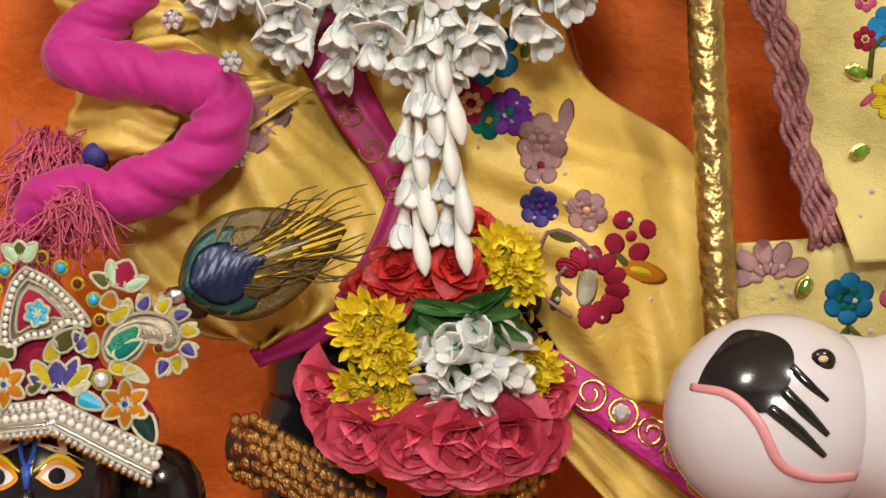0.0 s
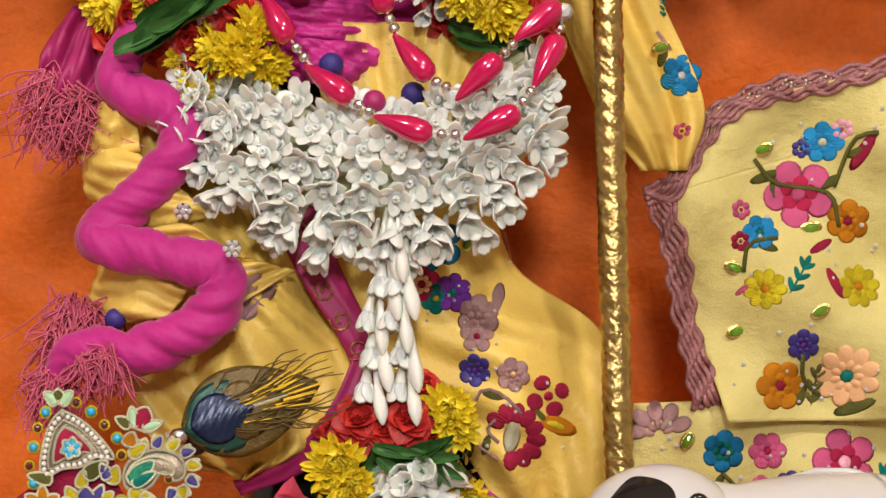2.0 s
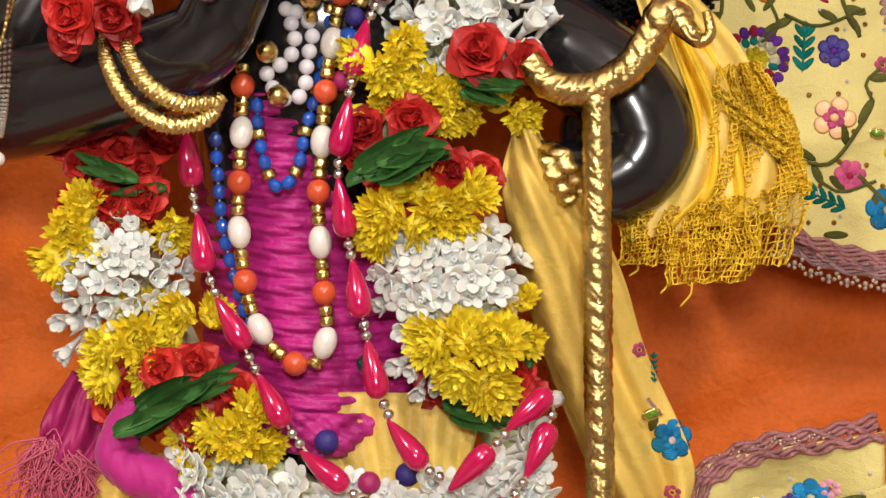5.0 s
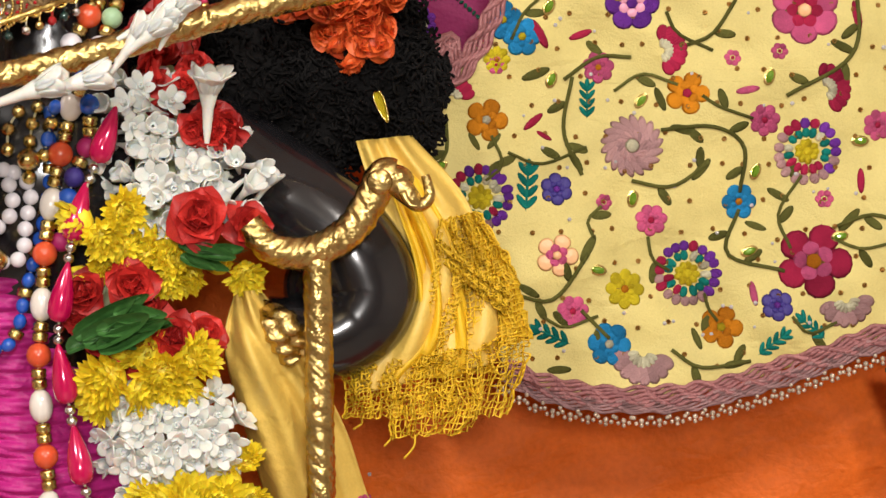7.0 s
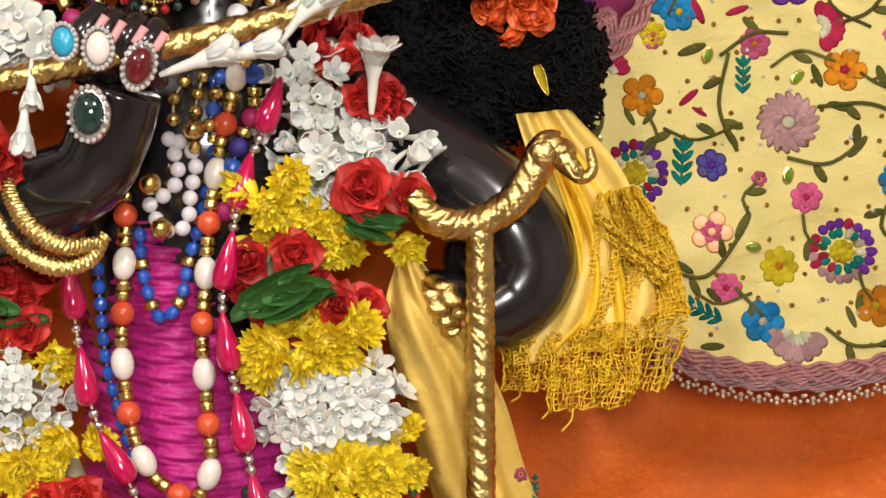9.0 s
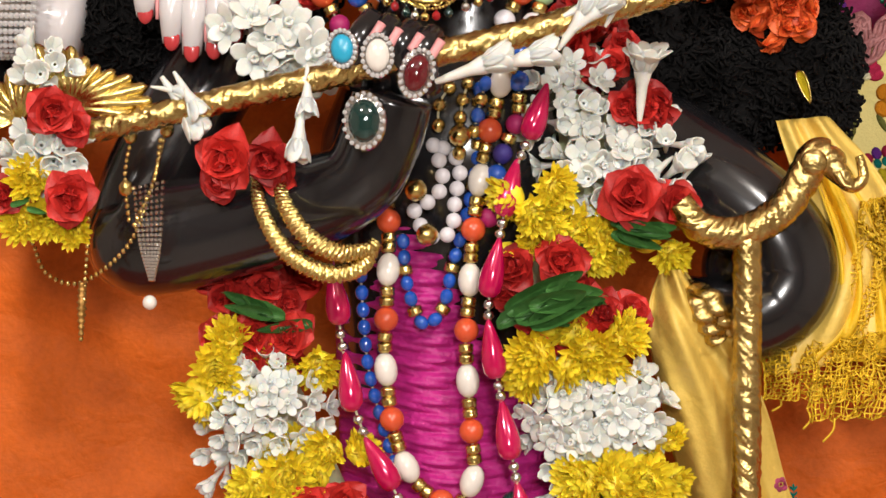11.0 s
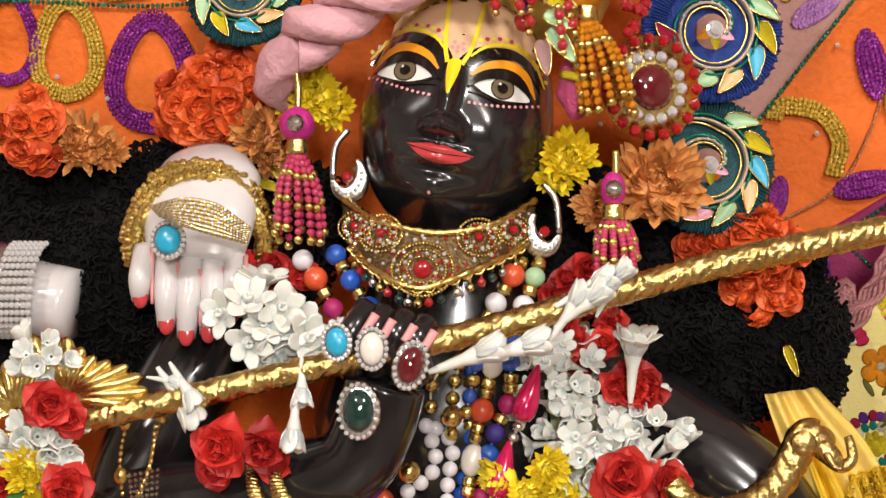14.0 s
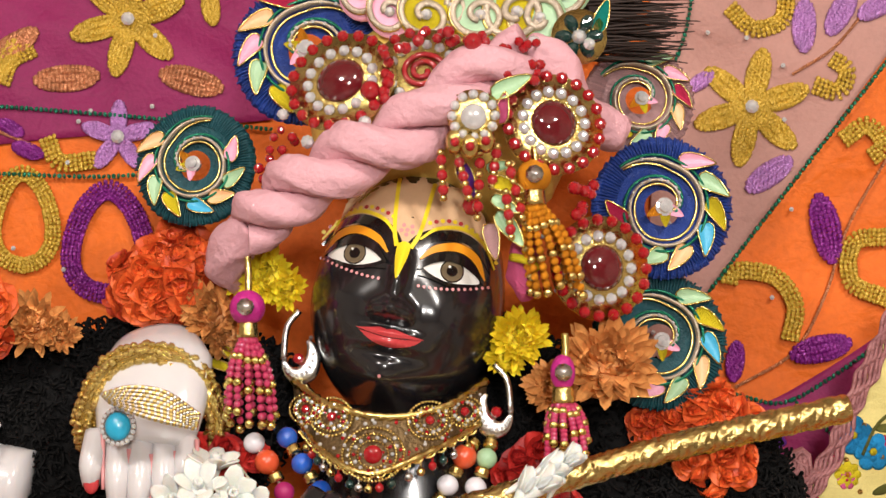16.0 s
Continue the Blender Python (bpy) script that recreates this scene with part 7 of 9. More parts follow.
ring((-0.2172, -0.0900, 1.7701), 0.0125, "turquoise", (1.0, 1.1), (0, -1, 0), 0.0, "round turquoise ring edged with crystals")
ring((-0.0969, -0.1600, 1.7010), 0.011, "turquoise", (0.95, 1.2), (-0.2, -1, 0), 0.1, "square turquoise ring edged with crystals")
ring((-0.0740, -0.1650, 1.6966), 0.0115, "pearl", (0.95, 1.3), (0, -1, 0), 0.0, "pear-shaped pearl ring edged with crystals")
ring((-0.0494, -0.1550, 1.6859), 0.0125, "ruby", (0.95, 1.4), (0.2, -1, 0), -0.3, "oval ruby ring edged with crystals")
ring((-0.0840, -0.1400, 1.6555), 0.0155, "emerald", (0.95, 1.3), (-0.1, -1, 0), 0.0, "pear-shaped emerald jewel edged with crystals")

bangles = thing("bangle", (-0.1120, -0.1000, 1.5595), "pair of gold filigree bangles on the dark wrist", "bangle")
for line in ([(-0.1593, -0.1000, 1.6203), (-0.1540, -0.1150, 1.5975), (-0.1368, -0.1250, 1.5705), (-0.1101, -0.1300, 1.5560), (-0.0869, -0.1250, 1.5598), (-0.0780, -0.1100, 1.5757)], [(-0.1430, -0.1100, 1.6189), (-0.1370, -0.1250, 1.6005), (-0.1222, -0.1350, 1.5808), (-0.1010, -0.1350, 1.5695), (-0.0806, -0.1200, 1.5715)]):
    part("hoop", Geo().add(tube(line, [0.0035, 0.005, 0.006, 0.0063, 0.0058, 0.0045], 20, 260, 0.7, ridge=lambda s, a: 1 + 0.13 * np.sin(s * 1300) * np.sin(5 * a) + 0.1 * np.cos(s * 2100 + 3 * a))), "gold_fine", bangles)
armlet = thing("armlet", (0.1424, -0.0300, 1.5301), "antique gold coiled armlet under the yellow cloth", "armlet")
for k, line in enumerate(([(0.1260, -0.0400, 1.5382), (0.1406, -0.0600, 1.5314), (0.1567, -0.0550, 1.5079)], [(0.1338, -0.0400, 1.5442), (0.1502, -0.0600, 1.5354), (0.1668, -0.0500, 1.5135)])):
    part("coil", Geo().add(tube(line, [0.006, 0.009, 0.008], 12, 60, ridge=lambda s, a: 1 + 0.16 * np.sin(s * 600 + 2 * a))), "gold", armlet)
bracelet = thing("bracelet", (-0.3291, -0.0300, 1.7358), "broad silver bracelet set with rows of crystals", "bracelet")
for i in range(17):
    for j in range(7):
        q = (i / 16 - 0.5) * 2
        ang = q * 1.35
        place("crystal", DOT_GEM, aim(np.array((-0.3368, 0.0080, 1.7376)) + (0.0115 * (j / 3 - 1) - 0.006 * q, -0.036 * np.cos(ang), -0.0345 * np.sin(ang)), (0, -1, 0), 0, 0.0027), bracelet)
part("band", Geo().add(tube([(-0.3527, 0.0140, 1.7390), (-0.3223, 0.0080, 1.7364)], [0.0365, 0.0335], 28, 8, caps=False)), "silver", bracelet)

# ---- winged ornament and chains at the far end of the flute ----
wings = thing("winged_ornament", (-0.2932, -0.1200, 1.6656), "gold butterfly-winged ornament tied to the flute", "ornament")
for a0, a1, at, rx, rz, ribs in ((200, 45, (-0.3122, -0.1200, 1.6541), 0.043, 0.044, 9), (135, -15, (-0.2799, -0.1200, 1.6638), 0.056, 0.046, 11)):
    q = np.linspace(0, 1, 90)[:, None]
    w = np.linspace(0.06, 1, 16)[None, :]
    a = np.radians(a0 + (a1 - a0) * q)
    edge = (0.86 + 0.14 * np.abs(np.sin(np.pi * q * ribs))) * (0.85 + 0.15 * np.sin(2 * np.pi * q * 1.5))
    p = np.stack([rx * w * edge * np.cos(a), -0.004 - 0.0024 * np.abs(np.sin(np.pi * q * ribs)) * w - 0.006 * np.sin(np.pi * w), rz * w * edge * np.sin(a)], -1) + np.array(at)
    cloth("wing", (p.reshape(-1, 3), quads(90, 16)), "gold_fine", wings, "", 0.0015)


def chain(owner, line, r=0.0016, material="gold_fine", name="chain"):
    n = max(6, int(length(line) / (r * 2.6)))
    g = Geo()
    for k, p in enumerate(even(line, n)):
        g.add(ball(p, (r * 1.1, r, r * 1.3), 4, 6))
    return part(name, g, material, owner)


chains = thing("arm_chain", (-0.2310, -0.1000, 1.5700), "gold chains, silver lace drop and pearl on the arm", "arm ornament")
for line in ([(-0.2445, -0.0900, 1.6465), (-0.2474, -0.1000, 1.6198), (-0.2430, -0.1100, 1.5897)], [(-0.2213, -0.0900, 1.6505), (-0.2297, -0.1100, 1.6050), (-0.2449, -0.1100, 1.5706), (-0.2772, -0.1000, 1.5467), (-0.3003, -0.1000, 1.5523), (-0.3101, -0.1000, 1.5733)], [(-0.2237, -0.1000, 1.6429), (-0.2260, -0.1100, 1.6164), (-0.2384, -0.1150, 1.5862)], [(-0.2698, -0.1100, 1.5895), (-0.2723, -0.1100, 1.5514), (-0.2752, -0.1100, 1.5094)]):
    chain(chains, line)
part("fringe_drop", Geo().add(tube([(-0.2746, -0.1100, 1.5475), (-0.2752, -0.1100, 1.5113)], [0.0025, 0.003, 0.0015], 7, 30, ridge=lambda s, a: 1 + 0.3 * np.sin(s * 1500))), "gold_dark", chains)
for a in ((-0.2437, -0.1000, 1.6459), (-0.2191, -0.1000, 1.6498), (-0.2451, -0.1100, 1.6106)):
    place("hook", Geo().add(ball((0, 0, 0), (0.005, 0.006, 0.004), 6, 9)).mesh("hook", "gold_fine"), aim(a), chains)
top, bot = spline([(-0.2393, -0.1100, 1.6106), (-0.2346, -0.1150, 1.5748), (-0.2287, -0.1100, 1.5498)], 22), spline([(-0.2202, -0.1100, 1.6146), (-0.2213, -0.1150, 1.5749), (-0.2264, -0.1100, 1.5498)], 22)
g = Geo()
for i in range(22):
    for q in np.linspace(0, 1, 6):
        g.add(ball(top[i] * (1 - q) + bot[i] * q, 0.0016, 4, 5))
part("silver_lace", g, "silver", chains, "silver lace drop", False)
part("pearl", Geo().add(ball((-0.2290, -0.1100, 1.5342), 0.005, 8, 12)), "pearl", chains)



# ---- embroidery ----
from mathutils.bvhtree import BVHTree


def surface(*obs):
    """The front of some cloths: a function from x, z to a place on them."""
    v, f = [], []
    for ob in obs:
        n = len(v)
        v += [p.co.copy() for p in ob.data.vertices]
        f += [[n + i for i in p.vertices] for p in ob.data.polygons]
    tree = BVHTree.FromPolygons(v, f)

    def drop(p, lift=0.0014):
        hit = tree.ray_cast(Vector((p[0], -1.0, p[2])), Vector((0, 1, 0)))[0]
        y = hit.y if hit is not None else p[1]
        return np.array([p[0], y - lift, p[2]])

    return drop


by_name = lambda owner, name: next(o for o in owner.children if o.name.split(".")[0] == name)  # noqa: E731
on_shawl = surface(*[o for o in shawl.children])
on_lower = surface(*[o for o in lower_shawl.children])
on_leg = surface(*[o for o in dhoti.children])
on_back = lambda p, lift=0.006: np.array([p[0], back(p[0], p[2]) - lift - 0.004, p[2]])  # noqa: E731


def pad(g, x, y, rx, ry, angle, slot, h=0.0012):
    """A padded satin-stitch patch in the local plane."""
    v, f = ball((0, 0, 0), (rx, ry, h), 5, 12)
    c, s = np.cos(angle), np.sin(angle)
    g.add((np.stack([x + v[:, 0] * c - v[:, 1] * s, y + v[:, 0] * s + v[:, 1] * c, v[:, 2]], 1), f), slot)


def sew(name, g, mats, owner, drop, at, smooth=True):
    """Lays a flat motif on a cloth, following its folds."""
    for v in g.v:
        for p in v:
            q = drop((at[0] + p[0], at[1], at[2] + p[1]), 0.0007)
            p[:] = (q[0], q[1] - p[2], q[2])
    return part(name, g, mats, owner, "", smooth)


def bloom(owner, drop, at, r, cols, n=8, spin=0.0, name="embroidered_flower", wheel=0.0):
    """A flower of stitched petals: outer, inner and centre colours."""
    g = Geo()
    outer, inner, heart = cols
    for k in range(n):
        a = k * 2 * np.pi / n + spin
        slot = 0 if not (isinstance(outer, tuple) and k % 2) else 3
        pad(g, r * 0.66 * np.cos(a), r * 0.66 * np.sin(a), r * 0.37, r * min(0.42, 2.6 / n), a + wheel, slot, 0.0009 + 0.0002 * (k % 3))
    if inner:
        for k in range(n):
            a = (k + 0.5) * 2 * np.pi / n + spin
            pad(g, r * 0.36 * np.cos(a), r * 0.36 * np.sin(a), r * 0.2, r * 1.4 / n, a + wheel, 1, 0.0016)
    pad(g, 0, 0, r * 0.22, r * 0.22, 0, 2, 0.0022)
    first = outer if isinstance(outer, str) else outer[0]
    mats = [first, inner or first, heart, outer[1] if isinstance(outer, tuple) else first]
    sew(name, g, mats, owner, drop, at)


def sprig(owner, drop, at, size, angle, col="t_green", pairs=3, name="embroidered_leaf"):
    g = Geo()
    a = radians(angle)
    for k in range(pairs):
        q = (k + 0.4) / pairs * size
        for s in (-1, 1):
            b = a + s * 0.7
            pad(g, q * np.cos(a) + size * 0.16 * np.cos(b), q * np.sin(a) + size * 0.16 * np.sin(b), size * 0.2, size * 0.075, b, 0)
    pad(g, size * 0.5 * np.cos(a), size * 0.5 * np.sin(a), size * 0.5, size * 0.035, a, 0)
    pad(g, size * 1.05 * np.cos(a), size * 1.05 * np.sin(a), size * 0.17, size * 0.08, a, 0)
    sew(name, g, col, owner, drop, at)


def blade(owner, drop, at, size, angle, col="t_green", width=0.32, name="embroidered_leaf", second=None):
    g = Geo()
    a = radians(angle)
    pad(g, 0, 0, size * 0.5, size * width * 0.5, a, 0, 0.001)
    if second:
        pad(g, 0, 0, size * 0.3, size * width * 0.22, a, 1, 0.0026)
    sew(name, g, [col, second or col], owner, drop, at)


def stone(owner, drop, at, r=0.006, angle=0.0, material="t_lime"):
    g = Geo().add(ball((0, 0, 0), (r * 1.3, r * 0.8, 0.001), 5, 12), 1).add(ball((0, 0, 0.0012), (r * 1.0, r * 0.55, 0.0025), 6, 8))
    place("set_stone", g.mesh("set_stone", [material, "gold_fine"], False), aim(drop(at), (0, -1, 0), radians(angle)), owner)


def vine(owner, drop, line, r=0.0017, col="t_green"):
    p = np.array([drop(q) for q in even(line, max(6, int(length(line) / 0.006)))])
    part("stitched_stem", Geo().add(tube(p, r, 6, None, smooth=False)), col, owner)
    for k in range(3, len(p) - 1, 5):
        d = p[k + 1] - p[k - 1] if k + 1 < len(p) else p[k] - p[k - 1]
        a = np.degrees(np.arctan2(d[2], d[0])) + (50 if (k // 5) % 2 else -50)
        c = p[k] + 0.009 * np.array([np.cos(np.radians(a)), 0, np.sin(np.radians(a))])
        blade(owner, drop, c, 0.017, a, "t_green", 0.42)


def fan(owner, drop, at, r, angle, col, inner, n=7):
    g = Geo()
    for k in range(n):
        a = radians(angle) + (k / (n - 1) - 0.5) * 2.6
        pad(g, r * 0.7 * np.cos(a), r * 0.7 * np.sin(a), r * 0.34, r * 0.24, a, 0, 0.001)
        pad(g, r * 0.32 * np.cos(a), r * 0.32 * np.sin(a), r * 0.2, r * 0.1, a, 1, 0.002)
    sew("embroidered_flower", g, [col, inner], owner, drop, at)


def dots(owner, drop, corners, n, seed, r=0.0018):
    """Small crystals strewn over a four-cornered field."""
    q = np.random.default_rng(seed)
    a, b, c, d = (np.array(k) for k in corners)
    for _ in range(n):
        u, v = q.random(2)
        p = (a * (1 - u) + b * u) * (1 - v) + (d * (1 - u) + c * u) * v
        place("rhinestone", DOT_GEM, aim(drop(p, 0.001), (0, -1, 0), 0, r * q.uniform(0.8, 1.2)), owner)


WHEEL = ("t_mauve", "t_mauve", "t_white")
S = shawl
bloom(S, on_shawl, (0.4188, 0.1000, 1.6593), 0.025, WHEEL, 18, 0, "embroidered_flower", 0.6)


def rosette(owner, drop, at, r, seed):
    """A round flower of many short scalloped stitches in changing colours."""
    g, q = Geo(), np.random.default_rng(seed)
    for n, rr, ln, wd, slots, h in ((19, 0.84, 0.17, 0.15, (0, 0, 2, 1, 1), 0.0012), (15, 0.56, 0.16, 0.12, (3, 4, 3, 2), 0.0017), (9, 0.24, 0.14, 0.12, (5,), 0.0024)):
        for k in range(n):
            a = (k + q.uniform(-0.15, 0.15)) * 2 * np.pi / n
            pad(g, r * rr * np.cos(a), r * rr * np.sin(a), r * ln * q.uniform(0.9, 1.2), r * wd, a, slots[(k * len(slots) // n + q.integers(2)) % len(slots)], h)
    pad(g, 0, 0, r * 0.16, r * 0.16, 0, 5, 0.003)
    sew("embroidered_flower", g, ["t_purple", "t_mauve", "t_red", "t_teal", "t_white", "t_yellow"], owner, drop, at)


for k, at in enumerate(((0.3000, 0.1000, 1.6199), (0.4626, 0.1000, 1.5595), (0.5554, 0.1000, 1.6542))):
    rosette(S, on_shawl, at, 0.026, k)
for at, r, cols, n in (((0.3592, 0.1000, 1.6261), 0.0125, ("indigo", "indigo", "t_purple"), 6), ((0.5314, 0.1000, 1.5346), 0.0125, ("indigo", "indigo", "t_purple"), 6), ((0.5028, 0.1000, 1.6154), 0.014, ("t_blue", "t_blue", "t_orange"), 6), ((0.4004, 0.1000, 1.5052), 0.017, ("t_blue", "t_blue", "t_white"), 6), ((0.3184, 0.1000, 1.7569), 0.015, ("t_blue", "t_blue", "t_yellow"), 6), ((0.4610, 0.1000, 1.6998), 0.0165, ("t_orange", "t_orange", "t_red"), 5), ((0.3056, 0.1000, 1.6800), 0.0165, ("t_orange", "t_orange", "t_white"), 5), ((0.4891, 0.1000, 1.5174), 0.0165, ("t_orange", "t_orange", "t_yellow"), 5), ((0.4130, 0.1000, 1.5481), 0.0155, ("t_yellow", "t_yellow", "t_orange"), 8), ((0.3138, 0.1000, 1.7265), 0.0105, ("t_yellow", "t_yellow", "t_orange"), 8), ((0.3936, 0.1000, 1.7206), 0.0125, ("t_pink", "t_pink", "t_orange"), 7), ((0.5217, 0.1000, 1.6785), 0.0125, ("t_pink", "t_pink", "t_red"), 7), ((0.4340, 0.1000, 1.6014), 0.0125, ("t_pink", "t_pink", "t_red"), 7), ((0.3966, 0.1000, 1.6157), 0.0065, ("t_pink", None, "t_red"), 6), ((0.3719, 0.1000, 1.5310), 0.0125, ("t_pink", "t_pink", "t_red"), 7), ((0.4965, 0.1000, 1.7269), 0.0065, ("t_pink", None, "t_red"), 6), ((0.5321, 0.1000, 1.7316), 0.0065, ("t_pink", None, "t_red"), 6), ((0.3030, 0.1000, 1.7409), 0.0065, ("t_pink", None, "t_red"), 6), ((0.5687, 0.1000, 1.6171), 0.007, ("t_pink", None, "t_red"), 6), ((0.2552, 0.1000, 1.7549), 0.012, ("t_purple", "t_white", "t_purple"), 8), ((0.3589, 0.1000, 1.5749), 0.0165, ("t_peach", "t_pink", "t_peach"), 5), ((0.5606, 0.1000, 1.5687), 0.029, ("t_red", "t_pink", "t_orange"), 5), ((0.4194, 0.1000, 1.7698), 0.021, ("t_purple", "t_pinksatin", "t_purple"), 6), ((0.5522, 0.1000, 1.7631), 0.026, ("t_pink", "t_red", "t_peach"), 6), ((0.6100, 0.1000, 1.6741), 0.012, ("t_pink", "t_pink", "t_red"), 7)):
    bloom(S, on_shawl, at, r, cols, n, r * 300)
for at, r, ang in (((0.2787, 0.1000, 1.6962), 0.018, 90), ((0.4413, 0.1000, 1.7327), 0.02, 10), ((0.5676, 0.1000, 1.7016), 0.02, 20)):
    fan(S, on_shawl, at, r, ang, "t_red", "t_white", 9)
for at, r, ang in (((0.4269, 0.1000, 1.4983), 0.025, -100), ((0.5851, 0.1000, 1.5385), 0.022, -80)):
    fan(S, on_shawl, at, r, ang, "t_mauve", "t_white", 8)
for at, s, ang in (((0.3846, 0.1000, 1.6805), 0.026, 90), ((0.3350, 0.1000, 1.6088), 0.034, 85), ((0.3695, 0.1000, 1.5056), 0.03, 155), ((0.5179, 0.1000, 1.4950), 0.026, 40), ((0.5693, 0.1000, 1.5077), 0.026, 140)):
    sprig(S, on_shawl, at, s, ang, "t_teal", 4)
for at, s, ang in (((0.3444, 0.1000, 1.7155), 0.024, 20), ((0.3832, 0.1000, 1.5800), 0.024, 60), ((0.4718, 0.1000, 1.6406), 0.022, 50), ((0.4587, 0.1000, 1.6714), 0.022, -15), ((0.5339, 0.1000, 1.6205), 0.02, -30), ((0.3747, 0.1000, 1.6478), 0.02, -60), ((0.5811, 0.1000, 1.7345), 0.022, -25), ((0.5388, 0.1000, 1.7609), 0.024, 10), ((0.3368, 0.1000, 1.5476), 0.02, -30), ((0.4979, 0.1000, 1.4887), 0.02, 10), ((0.3606, 0.1000, 1.4860), 0.02, 0), ((0.5161, 0.1000, 1.5964), 0.018, -20), ((0.5875, 0.1000, 1.6002), 0.024, 50), ((0.3112, 0.1000, 1.6634), 0.016, 50), ((0.2959, 0.1000, 1.6635), 0.016, 120), ((0.4411, 0.1000, 1.6955), 0.02, 110), ((0.4691, 0.1000, 1.5088), 0.018, 110)):
    blade(S, on_shawl, at, s, ang)
for at, s, ang, col in (((0.3420, 0.1000, 1.6785), 0.02, 40, "t_red"), ((0.3507, 0.1000, 1.6676), 0.014, -30, "t_red"), ((0.3797, 0.1000, 1.7459), 0.02, 20, "t_red"), ((0.3468, 0.1000, 1.7460), 0.026, 120, "t_red"), ((0.5075, 0.1000, 1.7018), 0.02, 10, "t_pink"), ((0.5136, 0.1000, 1.5436), 0.02, 100, "t_pink"), ((0.5965, 0.1000, 1.6310), 0.02, 90, "t_red"), ((0.5914, 0.1000, 1.7586), 0.024, 100, "t_red")):
    blade(S, on_shawl, at, s, ang, col, 0.3)
for at, ang in (((0.3566, 0.1000, 1.7111), 70), ((0.4265, 0.1000, 1.6943), 50), ((0.4195, 0.1000, 1.6182), 80), ((0.5149, 0.1000, 1.6391), 70), ((0.3910, 0.1000, 1.5632), -10), ((0.5106, 0.1000, 1.5766), 20), ((0.5245, 0.1000, 1.7119), 70), ((0.5957, 0.1000, 1.6619), 0), ((0.5807, 0.1000, 1.5879), 10), ((0.3543, 0.1000, 1.7669), 60), ((0.4106, 0.1000, 1.7764), 30), ((0.2687, 0.1000, 1.6441), 30)):
    stone(S, on_shawl, at, 0.0055, ang)
for line in ([(0.3729, 0.1000, 1.7133), (0.3661, 0.1000, 1.6719), (0.3791, 0.1000, 1.6369)], [(0.4192, 0.1000, 1.7284), (0.3928, 0.1000, 1.7285), (0.3663, 0.1000, 1.7111)], [(0.4410, 0.1000, 1.6715), (0.4808, 0.1000, 1.6735), (0.5052, 0.1000, 1.6580), (0.5028, 0.1000, 1.6229)], [(0.5028, 0.1000, 1.6097), (0.4937, 0.1000, 1.5746), (0.5382, 0.1000, 1.5610)], [(0.4187, 0.1000, 1.6322), (0.4496, 0.1000, 1.6276), (0.4763, 0.1000, 1.6450)], [(0.3236, 0.1000, 1.5455), (0.3565, 0.1000, 1.5408), (0.3831, 0.1000, 1.5756)], [(0.4612, 0.1000, 1.7370), (0.4811, 0.1000, 1.7457), (0.4989, 0.1000, 1.7719)], [(0.5923, 0.1000, 1.7718), (0.5878, 0.1000, 1.7279), (0.5386, 0.1000, 1.6973)], [(0.2742, 0.1000, 1.6789), (0.2740, 0.1000, 1.6549), (0.2608, 0.1000, 1.6376)], [(0.4490, 0.1000, 1.5003), (0.4712, 0.1000, 1.4868), (0.5112, 0.1000, 1.4907)], [(0.5785, 0.1000, 1.5959), (0.6054, 0.1000, 1.6045), (0.6323, 0.1000, 1.5955)], [(0.3785, 0.1000, 1.5318), (0.3916, 0.1000, 1.5185), (0.4004, 0.1000, 1.5096)]):
    vine(S, on_shawl, line)
for line in ([(0.3249, 0.1000, 1.7417), (0.3359, 0.1000, 1.7634), (0.3623, 0.1000, 1.7851)], [(0.3836, 0.1000, 1.6587), (0.3484, 0.1000, 1.6458), (0.3221, 0.1000, 1.6547)], [(0.4317, 0.1000, 1.5883), (0.4361, 0.1000, 1.5707), (0.4493, 0.1000, 1.5618)], [(0.4759, 0.1000, 1.5440), (0.4802, 0.1000, 1.5307), (0.4869, 0.1000, 1.5218)], [(0.5119, 0.1000, 1.6799), (0.4853, 0.1000, 1.6888), (0.4721, 0.1000, 1.6976)], [(0.5427, 0.1000, 1.5786), (0.5339, 0.1000, 1.6051), (0.5518, 0.1000, 1.6357)], [(0.4058, 0.1000, 1.7022), (0.4279, 0.1000, 1.7153), (0.4544, 0.1000, 1.7064)], [(0.3876, 0.1000, 1.5887), (0.3833, 0.1000, 1.6018), (0.3943, 0.1000, 1.6127)], [(0.3091, 0.1000, 1.6678), (0.3177, 0.1000, 1.6460), (0.3045, 0.1000, 1.6330)], [(0.5740, 0.1000, 1.5871), (0.5964, 0.1000, 1.5781), (0.6179, 0.1000, 1.5823)], [(0.4458, 0.1000, 1.7632), (0.4546, 0.1000, 1.7458), (0.4811, 0.1000, 1.7326)], [(0.3917, 0.1000, 1.5273), (0.3652, 0.1000, 1.5188), (0.3476, 0.1000, 1.5277)], [(0.5426, 0.1000, 1.5257), (0.5559, 0.1000, 1.5123), (0.5783, 0.1000, 1.5208)]):
    vine(S, on_shawl, line, 0.0014)
dots(S, on_shawl, [(0.3228, 0.1000, 1.7634), (0.6774, 0.1000, 1.7629), (0.6772, 0.1000, 1.5242), (0.3474, 0.1000, 1.4927)], 50, 2)
SEQUIN = Geo().add(lathe([(1.0, -0.3), (1.0, 0.25), (0.55, 0.45), (0.3, 0.1), (0.0, 0.1)], 8)).mesh("sequin", "gold_dark")
q = np.random.default_rng(31)
